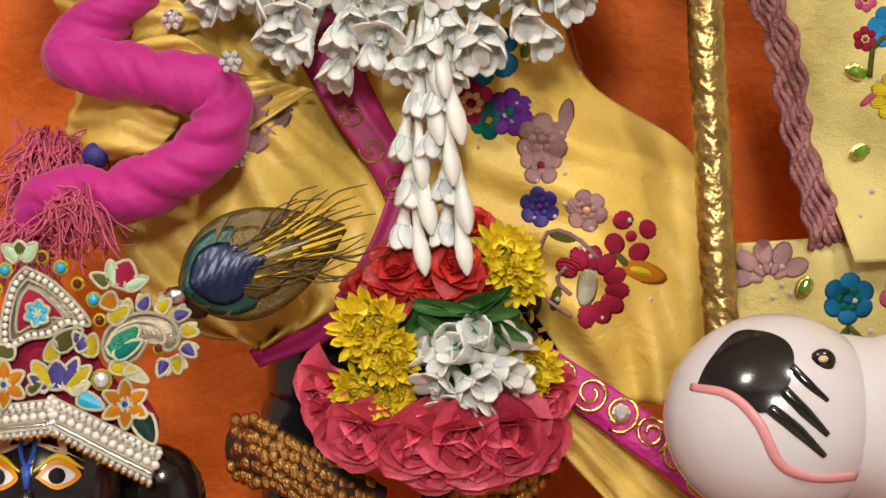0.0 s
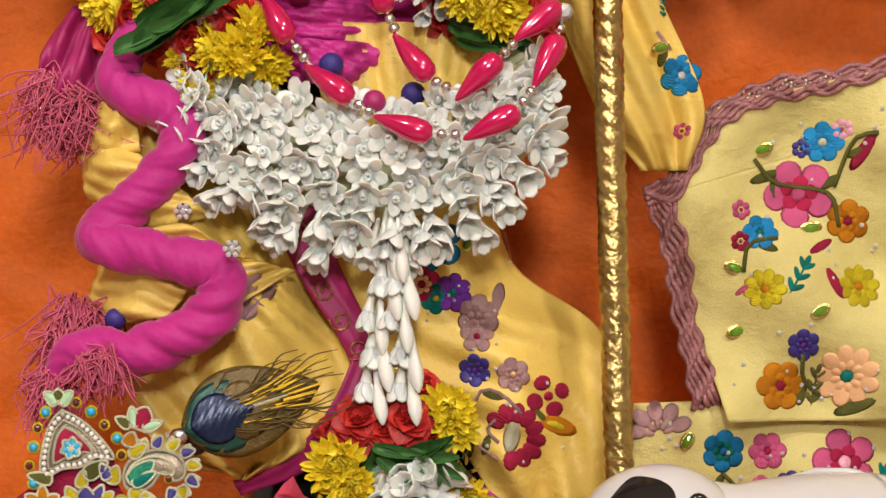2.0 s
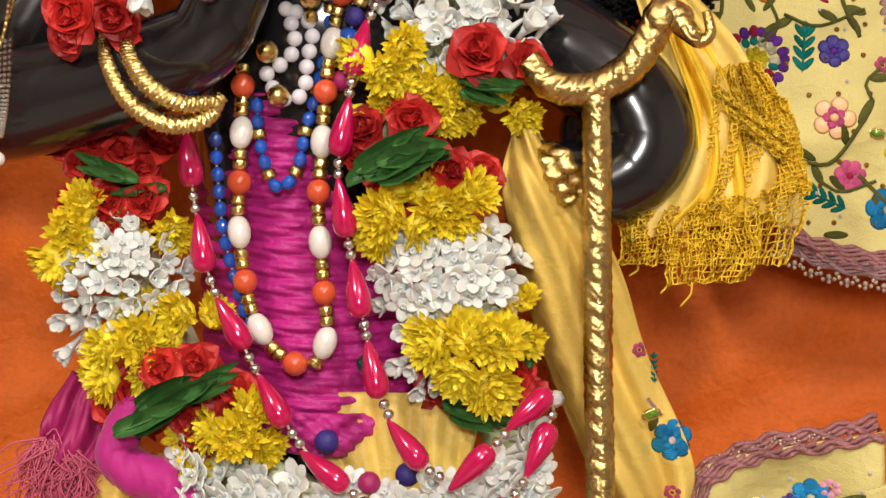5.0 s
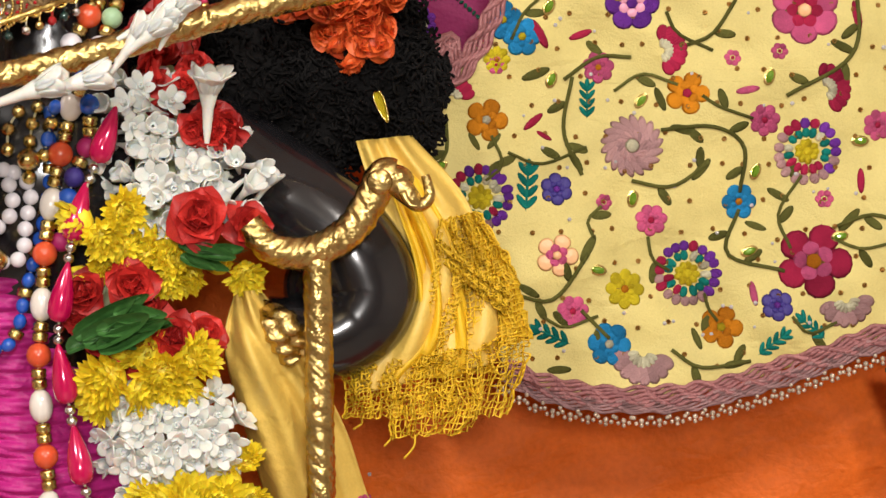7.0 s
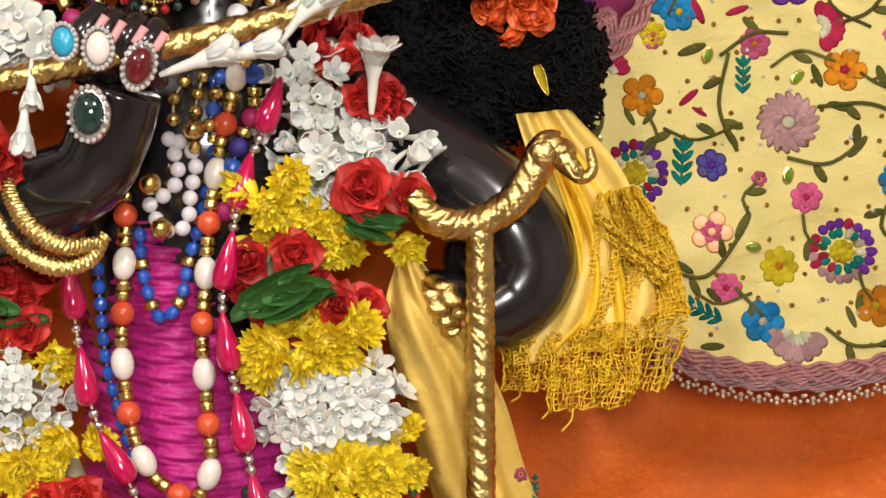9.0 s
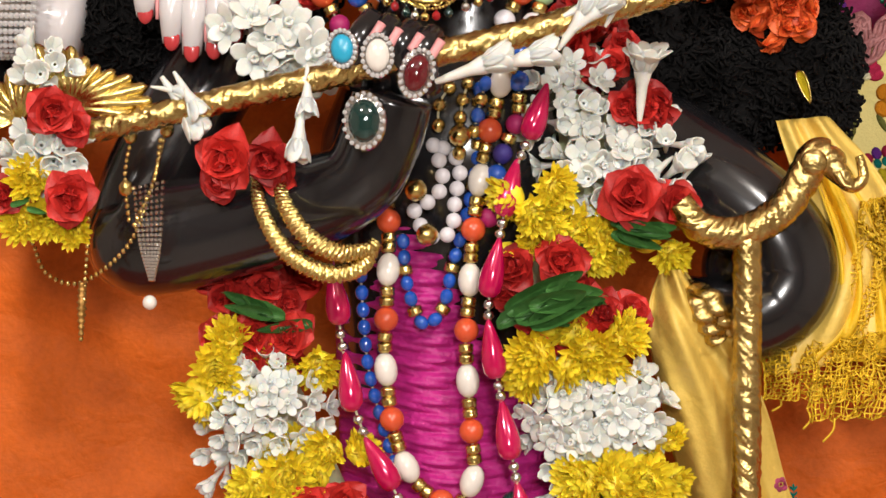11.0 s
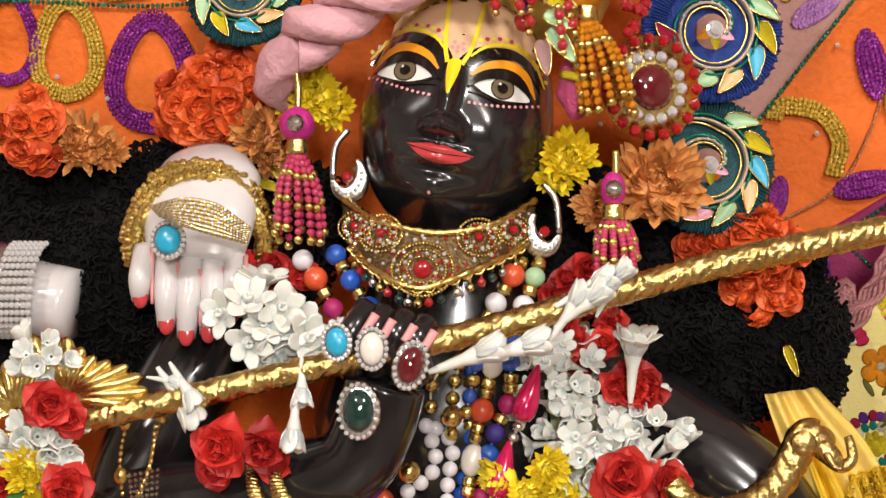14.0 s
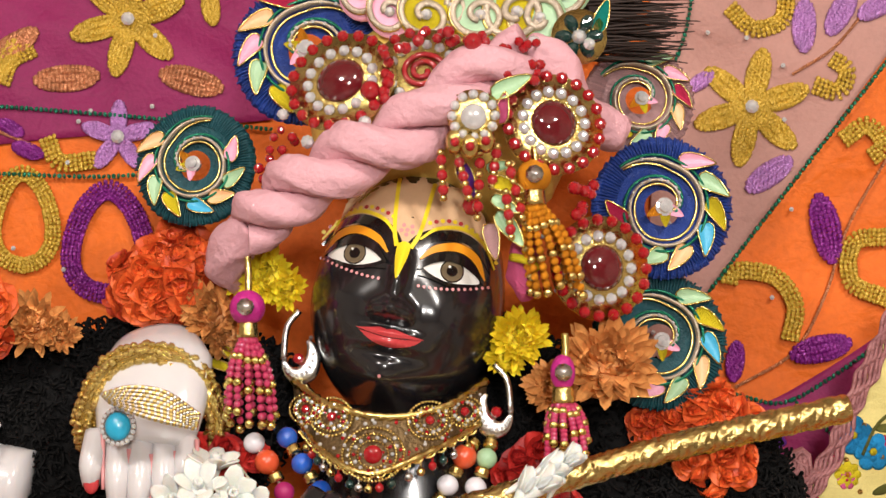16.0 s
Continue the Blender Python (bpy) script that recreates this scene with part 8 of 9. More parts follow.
for i in range(15):
    for j in range(12):
        p = np.array((0.315 + 0.024 * (i + 0.5 * (j % 2)), 0.1, 1.495 + 0.0245 * j)) + q.normal(size=3) * (0.003, 0, 0.003)
        if p[2] > 1.48 + 0.28 * max(0, p[0] - 0.47):
            place("sequin", SEQUIN, aim(on_shawl(p, 0.0008), (q.normal() * 0.2, -1, q.normal() * 0.2), 0, 0.0021), S)
# shawl part that shows beside the flute tip
for at, r, cols in (((0.3332, 0.1000, 1.7439), 0.015, ("t_blue", "t_blue", "t_yellow")), ((0.3131, 0.1000, 1.7225), 0.0075, ("t_pink", None, "t_red"))):
    bloom(S, on_shawl, at, r, cols, 6)


def braid(owner, drop, line, width, col, seed, name="braid_edge"):
    """A gimp braid of wavy cords along an edge."""
    base = even(line, max(20, int(length(line) / 0.0022)))
    t = np.gradient(base, axis=0)
    t /= np.linalg.norm(t, axis=1)[:, None]
    side = np.stack([-t[:, 2], 0 * t[:, 0], t[:, 0]], 1)
    s = np.linspace(0, length(line), len(base))
    g = Geo()
    rr = np.random.default_rng(int(seed) + 5)
    for k in range(6):
        w = width * ((k / 5 - 0.5) * 0.9 + 0.1 * np.sin(s * 260 + k * 0.9 + seed) + 0.05 * np.sin(s * 71 + k))
        p = base + side * w[:, None]
        p = np.array([drop(q, 0.002 + 0.0012 * np.sin(i * 1.1 + k * 2)) for i, q in enumerate(p)])
        g.add(tube(p, width * 0.115 * (1 + 0.2 * rr.random(len(p))), 6, None, smooth=False))
    part(name, g, col, owner)


def scallops(owner, drop, line, width, col, seed):
    base = even(line, max(6, int(length(line) / (width * 1.1))))
    g = Geo()
    for p in base:
        for k in range(5):
            a = np.pi * k / 4 + np.pi
            q = p + (width * 0.5 * np.cos(a), 0, width * 0.5 * np.sin(a))
            g.add(ball((q[0], drop(p, 0.003)[1], q[2]), width * 0.16, 4, 6))
        g.add(ball((p[0], drop(p, 0.003)[1], p[2] - width * 0.2), width * 0.2, 4, 6))
    part("lace_scallop", g, col, owner)


EDGE = [(0.3167, 0.1000, 1.4909), (0.3473, 0.1000, 1.4752), (0.4002, 0.1000, 1.4657), (0.4533, 0.1000, 1.4659), (0.5112, 0.1000, 1.4775), (0.5648, 0.1000, 1.4945), (0.6177, 0.1000, 1.5116), (0.7375, 0.1000, 1.5392)]
braid(S, on_shawl, EDGE, 0.014, "mauve_trim", 0)
braid(S, on_shawl, [tuple(np.array(p) + (0, 0, -0.008)) for p in EDGE], 0.01, "t_mauve", 2)
scallops(S, on_shawl, [tuple(np.array(p) + (0, 0, -0.0165)) for p in EDGE], 0.012, "silver_lace", 0)
braid(S, on_shawl, [(0.3557, 0.1000, 1.8569), (0.3350, 0.1000, 1.8134), (0.3143, 0.1000, 1.7701), (0.3005, 0.1000, 1.7399), (0.2781, 0.1000, 1.7099), (0.2790, 0.1000, 1.7418), (0.2605, 0.1000, 1.7137)], 0.014, "mauve_trim", 1)

L = lower_shawl
braid(L, on_lower, [(0.2047, 0.0200, 1.2564), (0.2247, 0.0200, 1.2624), (0.2389, 0.0200, 1.2907), (0.2591, 0.0200, 1.3149), (0.2993, 0.0200, 1.3311), (0.3314, 0.0200, 1.3370), (0.3794, 0.0200, 1.3462)], 0.016, "mauve_trim", 0)
braid(L, on_lower, [(0.2167, 0.0200, 1.2503), (0.2285, 0.0200, 1.2060), (0.2362, 0.0200, 1.1579), (0.2479, 0.0200, 1.1061)], 0.017, "mauve_trim", 3)
scallops(L, on_lower, [(0.2390, 0.0200, 1.2988), (0.2592, 0.0200, 1.3210), (0.2994, 0.0200, 1.3359), (0.3394, 0.0200, 1.3423)], 0.008, "silver_lace", 1)
for at, r, cols, n in (((0.3310, 0.0200, 1.2946), 0.017, ("t_blue", "t_blue", "t_white"), 7), ((0.3170, 0.0200, 1.2906), 0.008, ("indigo", None, "indigo"), 6), ((0.2866, 0.0200, 1.2302), 0.015, ("t_blue", "t_blue", "t_teal"), 6), ((0.3147, 0.0200, 1.2583), 0.029, ("t_pink", "t_red", "t_pink"), 5), ((0.3484, 0.0200, 1.2382), 0.018, ("t_orange", "t_orange", "t_red"), 6), ((0.2727, 0.0200, 1.2463), 0.0085, ("t_pink", None, "t_red"), 6), ((0.2726, 0.0200, 1.2241), 0.0085, ("t_red", None, "t_pink"), 6), ((0.2883, 0.0200, 1.1901), 0.017, ("t_yellow", "t_yellow", "t_orange"), 9), ((0.3559, 0.0200, 1.1922), 0.018, ("t_yellow", "t_yellow", "t_orange"), 9), ((0.3158, 0.0200, 1.1502), 0.0135, ("indigo", "indigo", "t_purple"), 6), ((0.3473, 0.0200, 1.1283), 0.026, ("t_peach", "t_peach", "t_teal"), 9), ((0.3009, 0.0200, 1.1214), 0.021, ("t_orange", "t_orange", "t_red"), 6), ((0.3430, 0.0200, 1.3027), 0.0085, ("t_pinksatin", None, "t_pink"), 6), ((0.2608, 0.0200, 1.0746), 0.018, ("t_blue", "t_teal", "t_blue"), 6), ((0.2926, 0.0200, 1.0746), 0.016, ("t_pink", "t_pink", "t_red"), 6), ((0.3481, 0.0200, 1.0666), 0.028, ("t_pink", "t_red", "t_pinksatin"), 5), ((0.2885, 0.0200, 1.0506), 0.008, ("t_pink", None, "t_red"), 6), ((0.3084, 0.0200, 1.0507), 0.012, ("indigo", "indigo", "t_white"), 6), ((0.3480, 0.0200, 1.0427), 0.01, ("t_pink", None, "t_red"), 6)):
    bloom(L, on_lower, at, r * 0.85, cols, n, r * 200)
fan(L, on_lower, (0.2150, 0.0200, 1.0866), 0.024, 100, "t_mauve", "t_mauve", 5)
for at, s, ang, col in (((0.3042, 0.0200, 1.1861), 0.026, 60, "t_teal"), ((0.3234, 0.0200, 1.1064), 0.026, 80, "t_green"), ((0.3658, 0.0200, 1.0388), 0.026, 60, "t_teal")):
    sprig(L, on_lower, at, s, ang, col, 3)
for at, s, ang, col in (((0.3568, 0.0200, 1.2865), 0.03, 60, "t_red"), ((0.3283, 0.0200, 1.2202), 0.02, 30, "t_red"), ((0.3380, 0.0200, 1.1941), 0.026, 120, "t_red"), ((0.2743, 0.0200, 1.1900), 0.014, 40, "t_pink"), ((0.3531, 0.0200, 1.1065), 0.03, 20, "t_green"), ((0.2567, 0.0200, 1.0506), 0.02, 60, "t_green"), ((0.3322, 0.0200, 1.0507), 0.02, 100, "t_green"), ((0.2909, 0.0200, 1.2704), 0.024, 200, "t_green")):
    blade(L, on_lower, at, s, ang, col)
for at, ang in (((0.2890, 0.0200, 1.2898), 20), ((0.3225, 0.0200, 1.2334), 10), ((0.2684, 0.0200, 1.2053), -20), ((0.2701, 0.0200, 1.1600), 20), ((0.2349, 0.0200, 1.0826), 60), ((0.3260, 0.0200, 1.1741), 30)):
    stone(L, on_lower, at, 0.0062, ang)
for line in ([(0.2830, 0.0200, 1.2826), (0.2988, 0.0200, 1.2664), (0.3347, 0.0200, 1.2583), (0.3424, 0.0200, 1.2342)], [(0.3387, 0.0200, 1.2624), (0.3509, 0.0200, 1.2946), (0.3661, 0.0200, 1.2986)], [(0.2744, 0.0200, 1.2021), (0.2785, 0.0200, 1.2221), (0.2985, 0.0200, 1.2262)], [(0.3158, 0.0200, 1.1442), (0.3176, 0.0200, 1.1262), (0.3294, 0.0200, 1.1144)], [(0.2607, 0.0200, 1.0586), (0.2806, 0.0200, 1.0427), (0.3163, 0.0200, 1.0467)]):
    vine(L, on_lower, line)
dots(L, on_lower, [(0.2470, 0.0200, 1.2988), (0.4189, 0.0200, 1.3227), (0.4162, 0.0200, 1.1028), (0.2658, 0.0200, 1.1101)], 40, 5)
dots(L, on_lower, [(0.2011, 0.0200, 1.0986), (0.3752, 0.0200, 1.0985), (0.3748, 0.0200, 1.0189), (0.2008, 0.0200, 1.0186)], 22, 6)

# flowers sewn on the dhoti
D = dhoti
for at, r, cols, n in (((0.2292, 0.0000, 1.3387), 0.0175, ("t_blue", "t_blue", "crystal"), 6), ((0.2057, 0.0000, 1.4031), 0.0065, ("t_pink", None, "t_red"), 6), ((0.2297, 0.0000, 1.3007), 0.007, ("t_pink", None, "t_red"), 6), ((0.0578, 0.0000, 1.2205), 0.022, ("t_blue", "t_blue", "t_teal"), 5), ((0.0696, 0.0000, 1.1867), 0.016, ("t_purple", "t_purple", "t_teal"), 7), ((0.0577, 0.0000, 1.1828), 0.013, ("t_teal", "t_teal", "t_yellow"), 6), ((0.0478, 0.0000, 1.1927), 0.016, ("t_red", "t_peach", "t_red"), 7), ((0.0875, 0.0000, 1.1708), 0.018, ("t_mauve", "t_mauve", "t_mauve"), 6), ((0.0863, 0.0000, 1.1569), 0.014, ("t_mauve", "t_mauve", "t_red"), 5), ((0.0846, 0.0000, 1.1331), 0.0135, ("indigo", "indigo", "t_purple"), 6), ((0.1112, 0.0000, 1.1303), 0.014, ("t_mauve", "t_mauve", "t_peach"), 6)):
    bloom(D, on_leg, at, r * 0.85, cols, n, r * 200)
bloom(D, on_leg, (0.1357, 0.0000, 1.1152), 0.0155, ("t_red", None, "t_red"), 4, 0.4)
for k in range(9):
    a = radians(-95 + 29 * k)
    at = np.array((0.1111, 0.0000, 1.0875)) + (0.0165 * np.cos(a), 0, 0.0165 * np.sin(a))
    blade(D, on_leg, at, 0.015, np.degrees(a), "t_red", 0.75, "embroidered_petal")
blade(D, on_leg, (0.1103, 0.0000, 1.0875), 0.024, 80, "t_white", 0.5, "embroidered_petal")
blade(D, on_leg, (0.1416, 0.0000, 1.0947), 0.03, -20, "t_orange", 0.42, "embroidered_petal", "t_yellow")
blade(D, on_leg, (0.1309, 0.0000, 1.1014), 0.016, -50, "t_green", 0.3)
blade(D, on_leg, (0.1006, 0.0000, 1.1827), 0.024, 80, "t_mauve", 0.4, "embroidered_petal")
for at, s, ang in (((0.2168, 0.0000, 1.3869), 0.012, 90), ((0.2167, 0.0000, 1.3789), 0.012, 90)):
    sprig(D, on_leg, at, s, ang, "t_teal", 3)
for line in ([(0.0814, 0.0000, 1.0994), (0.0894, 0.0000, 1.1192), (0.1052, 0.0000, 1.1153), (0.1171, 0.0000, 1.1034)], [(0.0814, 0.0000, 1.1073), (0.0853, 0.0000, 1.0836), (0.1011, 0.0000, 1.0717)], [(0.0992, 0.0000, 1.0994), (0.0933, 0.0000, 1.0915), (0.1012, 0.0000, 1.0836)], [(0.2115, 0.0000, 1.3688), (0.2214, 0.0000, 1.3567)]):
    vine(D, on_leg, line, 0.0013, "t_mauve")
for at, s, ang in (((-0.0684, -0.0700, 1.1896), 0.04, 65), ((-0.0616, -0.0700, 1.1801), 0.036, 50), ((-0.0722, -0.0700, 1.1820), 0.034, 85)):
    blade(D, on_leg, at, s, ang, "t_mauve", 0.3, "embroidered_leaf")
for at, ang in (((0.0797, 0.0000, 1.2216), 60), ((0.2142, 0.0000, 1.3576), 20)):
    stone(D, on_leg, at, 0.0055, ang)
dots(D, on_leg, [(0.0060, 0.0000, 1.2227), (0.1015, 0.0000, 1.2303), (0.1722, 0.0000, 1.0520), (0.0932, 0.0000, 1.0757)], 26, 8, 0.0016)
# gold scrolls along the pink border
for k, at in enumerate(even([(0.0686, -0.0500, 1.0703), (0.0912, -0.0500, 1.0434), (0.1246, -0.0500, 1.0193), (0.1548, -0.0500, 0.9970), (0.1847, -0.0500, 0.9624)], 9)):
    a = np.linspace(0, 3.4 * np.pi, 26)
    rr = 0.011 * (1 - a / 14)
    line = np.stack([rr * np.cos(a + k), 0 * a, rr * np.sin(a + k)], 1) + at
    part("gold_scroll", Geo().add(tube(np.array([on_leg(p, 0.001) for p in line]), 0.0013, 6, None, smooth=False)), "gold_fine", D)
    if k % 3 == 1:
        place("gem", GEM, aim(on_leg(at, 0.002), (0, -1, 0), 0, 0.0055), D)
for k, at in enumerate(even([(-0.0383, -0.0500, 1.2284), (-0.0190, -0.0500, 1.1899), (0.0041, -0.0500, 1.1476)], 5)):
    a = np.linspace(0, 2.6 * np.pi, 18)
    line = np.stack([0.008 * (1 - a / 11) * np.cos(a + k), 0 * a, 0.008 * (1 - a / 11) * np.sin(a + k)], 1) + at
    part("gold_scroll", Geo().add(tube(np.array([on_leg(p, 0.001) for p in line]), 0.0009, 5, None, smooth=False)), "gold_dark", D)
# crystal pins and a dark bead on the gathered leg
for at in ((-0.1101, -0.0900, 1.2407), (-0.0715, -0.1100, 1.2139), (-0.0794, -0.0600, 1.1650)):
    pin = thing("pin", tuple(at), "small silver pin set with crystals", "pin", "crystal pins on the dhoti")
    c = on_leg(at, 0.003) if at[1] > -0.1 else np.array(at)
    place("head", Geo().add(ball((0, 0, 0), (0.0062, 0.0062, 0.004), 6, 10)).mesh("head", "silver"), aim(c), pin)
    for k in range(7):
        a = k * np.pi / 3
        q = 0.0045 if k < 6 else 0
        place("rhinestone", DOT_GEM, aim(c + (q * np.cos(a), -0.0035, q * np.sin(a)), (0, -1, 0), 0, 0.0021), pin)
bead = part("bead", Geo().add(ball(on_leg((-0.1572, -0.0500, 1.1682), 0.005), 0.0075, 10, 14)), "indigo")
tagged(bead, "small indigo thread-wrapped bead on the dhoti", "bead")
for at, mt, rr in (((-0.0120, -0.0600, 1.3409), "indigo", 0.0085), ((0.0445, -0.0700, 1.3195), "indigo", 0.0085), ((0.0185, -0.0750, 1.3141), "magenta_deep", 0.008), ((0.0143, -0.0500, 1.3941), "emerald", 0.007)):
    tagged(part("bead", Geo().add(ball(at, rr, 10, 14)), mt), "round bead of a necklace resting among the white flowers", "bead", "loose beads")

# ---- golden lace of the sleeve ----
def lace(owner, left, right, nu, nv, fold, waves, seed):
    v, f = sheet(left, right, nu, nv, fold, waves, 0.0, seed, 0.3)
    rr = np.random.default_rng(int(seed * 10) + 3)
    v = v + rr.normal(size=v.shape) * (0.0008, 0.001, 0.0008)
    keep = [q for q in f if rr.random() > 0.1]
    ob = part("lace_ruffle", Geo().add((v, keep)), "lace", owner, "ruffled golden net lace")
    w = ob.modifiers.new("net", "WIREFRAME")
    w.thickness, w.use_even_offset = 0.0019, False
    back_cloth = v.copy()
    back_cloth[:, 1] += 0.007
    return back_cloth, f


bl = lace(sleeve, [(0.2607, -0.0050, 1.6039), (0.2540, -0.0100, 1.5512), (0.2434, -0.0100, 1.4985)], [(0.2906, 0.0100, 1.6097), (0.3142, 0.0000, 1.5706), (0.3303, 0.0000, 1.5171)], 30, 24, 0.007, 3.2, 1.0)
cloth("lace_lining", bl, "lace", sleeve)
bl = lace(sleeve, [(0.1906, -0.0150, 1.4975), (0.1932, -0.0200, 1.4797), (0.1914, -0.0200, 1.4636)], [(0.3252, -0.0100, 1.5220), (0.3228, -0.0120, 1.5017), (0.3103, -0.0120, 1.4632)], 15, 52, 0.007, 6.5, 2.0)
lace(sleeve, [(0.2206, -0.0180, 1.4792), (0.2245, -0.0200, 1.4672), (0.2244, -0.0200, 1.4490)], [(0.2855, -0.0180, 1.4905), (0.2893, -0.0200, 1.4704), (0.2810, -0.0200, 1.4522)], 10, 26, 0.006, 3.0, 3.0)
lace(sleeve, [(0.2582, -0.0120, 1.5918), (0.2903, -0.0150, 1.5673), (0.3111, -0.0100, 1.5588)], [(0.2662, -0.0120, 1.5715), (0.2942, -0.0150, 1.5470), (0.3130, -0.0100, 1.5343)], 30, 14, 0.003, 2.0, 4.0)
cloth("sleeve_fold", sheet([(0.2265, 0.0000, 1.6286), (0.2441, -0.0060, 1.5674), (0.2376, -0.0080, 1.5187), (0.1966, -0.0100, 1.4869)], [(0.2480, 0.0200, 1.6409), (0.2715, 0.0050, 1.5914), (0.2829, -0.0020, 1.5342), (0.3030, -0.0040, 1.4932)], 40, 30, 0.006, 2.4, 0.004, 0.7, 0.4), "lace", sleeve, "golden yellow lining of the sleeve")
for a, b in (((0.2425, -0.0200, 1.4508), (0.2343, -0.0200, 1.4339)), ((0.2244, -0.0200, 1.4551), (0.2203, -0.0200, 1.4430)), ((0.2043, -0.0200, 1.4634), (0.1982, -0.0200, 1.4554))):
    part("loose_thread", Geo().add(tube([a, (np.array(a) + np.array(b)) / 2 + (0.003, 0, 0), b], 0.0008, 5, 10)), "lace", sleeve)

# ---- frayed sash ends ----
def fray(owner, a, b, n, long_, seed, mt="fringe"):
    q = np.random.default_rng(seed)
    g = Geo()
    a, b = np.array(a), np.array(b)
    for k in range(n * 2):
        p = a + (b - a) * q.random() + q.normal(size=3) * 0.003
        d = np.array([q.normal() * 0.5, q.normal() * 0.4 - 0.1, -1.0]) * long_ * q.uniform(0.4, 1.1)
        m = p + d * 0.5 + q.normal(size=3) * long_ * 0.22
        g.add(tube([p, m, p + d + q.normal(size=3) * long_ * 0.2], [0.0008, 0.0006, 0.0004], 4, 8, caps=False))
    part("frayed_fringe", g, mt, owner)


cloth("sash_tail", sheet([(-0.1970, -0.0200, 1.3879), (-0.2144, -0.0300, 1.3585), (-0.2168, -0.0350, 1.3301)], [(-0.1647, -0.0200, 1.3798), (-0.1722, -0.0300, 1.3385), (-0.1827, -0.0350, 1.3062)], 24, 24, 0.006, 2.0, 0.01, 1.0), "magenta_deep", sash, "dark magenta sash tail")
fray(sash, (-0.2158, -0.0400, 1.3394), (-0.1799, -0.0400, 1.3175), 150, 0.04, 1)
fray(sash, (-0.2154, -0.0400, 1.3097), (-0.1876, -0.0400, 1.3057), 60, 0.025, 2)
fray(sash, (-0.1953, -0.0500, 1.1826), (-0.1720, -0.0500, 1.1710), 110, 0.03, 3)
fray(sash, (-0.2008, -0.0600, 1.1595), (-0.1776, -0.0600, 1.1518), 90, 0.03, 4)
fray(sash, (-0.1728, -0.1000, 1.1408), (-0.1503, -0.1000, 1.1464), 60, 0.028, 5)
fray(sash, (-0.2038, -0.0800, 1.1292), (-0.1886, -0.0800, 1.1292), 80, 0.03, 6)

# ---- peacock feather lying on the gathered leg ----
feather = thing("peacock_feather", (-0.1047, -0.0850, 1.0948), "peacock feather eye with bronze barbs pinned to the dhoti", "feather")
FB, FT = np.array((-0.1065, -0.0880, 1.0943)), np.array((-0.0034, -0.0750, 1.1300))
ax = (FT - FB) / np.linalg.norm(FT - FB)
up = np.array([-ax[2], 0, ax[0]])
FL = np.linalg.norm(FT - FB)


def vane(name, a, b, half, lift, material):
    q = np.linspace(0, 1, 26)[:, None]
    w = np.linspace(-1, 1, 15)[None, :]
    h = half * np.sin(np.pi * np.clip(q, 0.01, 0.99) ** 0.75) ** 0.8
    p = FB + ax * FL * (a + (b - a) * q)[..., None] + up * (h * w)[..., None]
    p = p + np.array([0, -1.0, 0]) * (lift + 0.004 * (1 - w**2) + 0.0006 * np.sin(w * 30 + q * 40))[..., None]
    cloth(name, (p.reshape(-1, 3), quads(26, 15)), material, feather, "", 0.0006)


vane("vane", 0.0, 0.86, 0.03, 0.002, "feather_bronze")
vane("eye_outer", 0.02, 0.62, 0.024, 0.0035, "feather_green")
vane("eye_ring", 0.2, 0.64, 0.02, 0.005, "feather_bronze")
vane("eye_inner", 0.06, 0.46, 0.017, 0.0065, "feather_navy")
q = np.random.default_rng(3)
for k in range(46):
    s = q.uniform(0.25, 0.75)
    side_ = q.uniform(-1, 1)
    a = FB + ax * FL * s + up * side_ * 0.018 + (0, -0.008, 0)
    b = FB + ax * FL * (s + q.uniform(0.2, 0.36)) + up * (side_ * 0.03 + q.normal() * 0.003) + (0, -0.009, 0)
    part("barb", Geo().add(tube([a, (a + b) / 2 + up * side_ * 0.006 + (0, -0.002, 0), b], [0.0005, 0.0005, 0.0003], 4, 8, caps=False)), "feather_bronze", feather)
g = Geo()
for k in range(22):
    s = q.uniform(0.3, 0.8)
    side_ = q.uniform(-0.8, 1)
    a = FB + ax * FL * s + up * side_ * 0.014 + (0, -0.0095, 0)
    b = a + ax * FL * q.uniform(0.12, 0.25) + up * side_ * 0.008
    part("barb", Geo().add(tube([a, b], [0.0008, 0.0004], 4, 5, caps=False)), "lace", feather, "golden barb")
part("quill", Geo().add(tube([FB - ax * 0.012, FB + ax * FL * 0.4 + (0, -0.009, 0), FB + ax * FL * 0.7 + (0, -0.009, 0)], [0.003, 0.0014, 0.0007], 7, 14)), "t_white", feather)
place("clasp", Geo().add(ball((0, 0, 0), (0.007, 0.006, 0.005), 6, 9)).mesh("clasp", "silver"), aim((-0.1088, -0.0950, 1.0907)), feather)
place("bead", Geo().add(ball((0, 0, 0), 0.008, 8, 12)).mesh("bead", "cord"), aim((-0.0998, -0.0800, 1.0852)), feather)

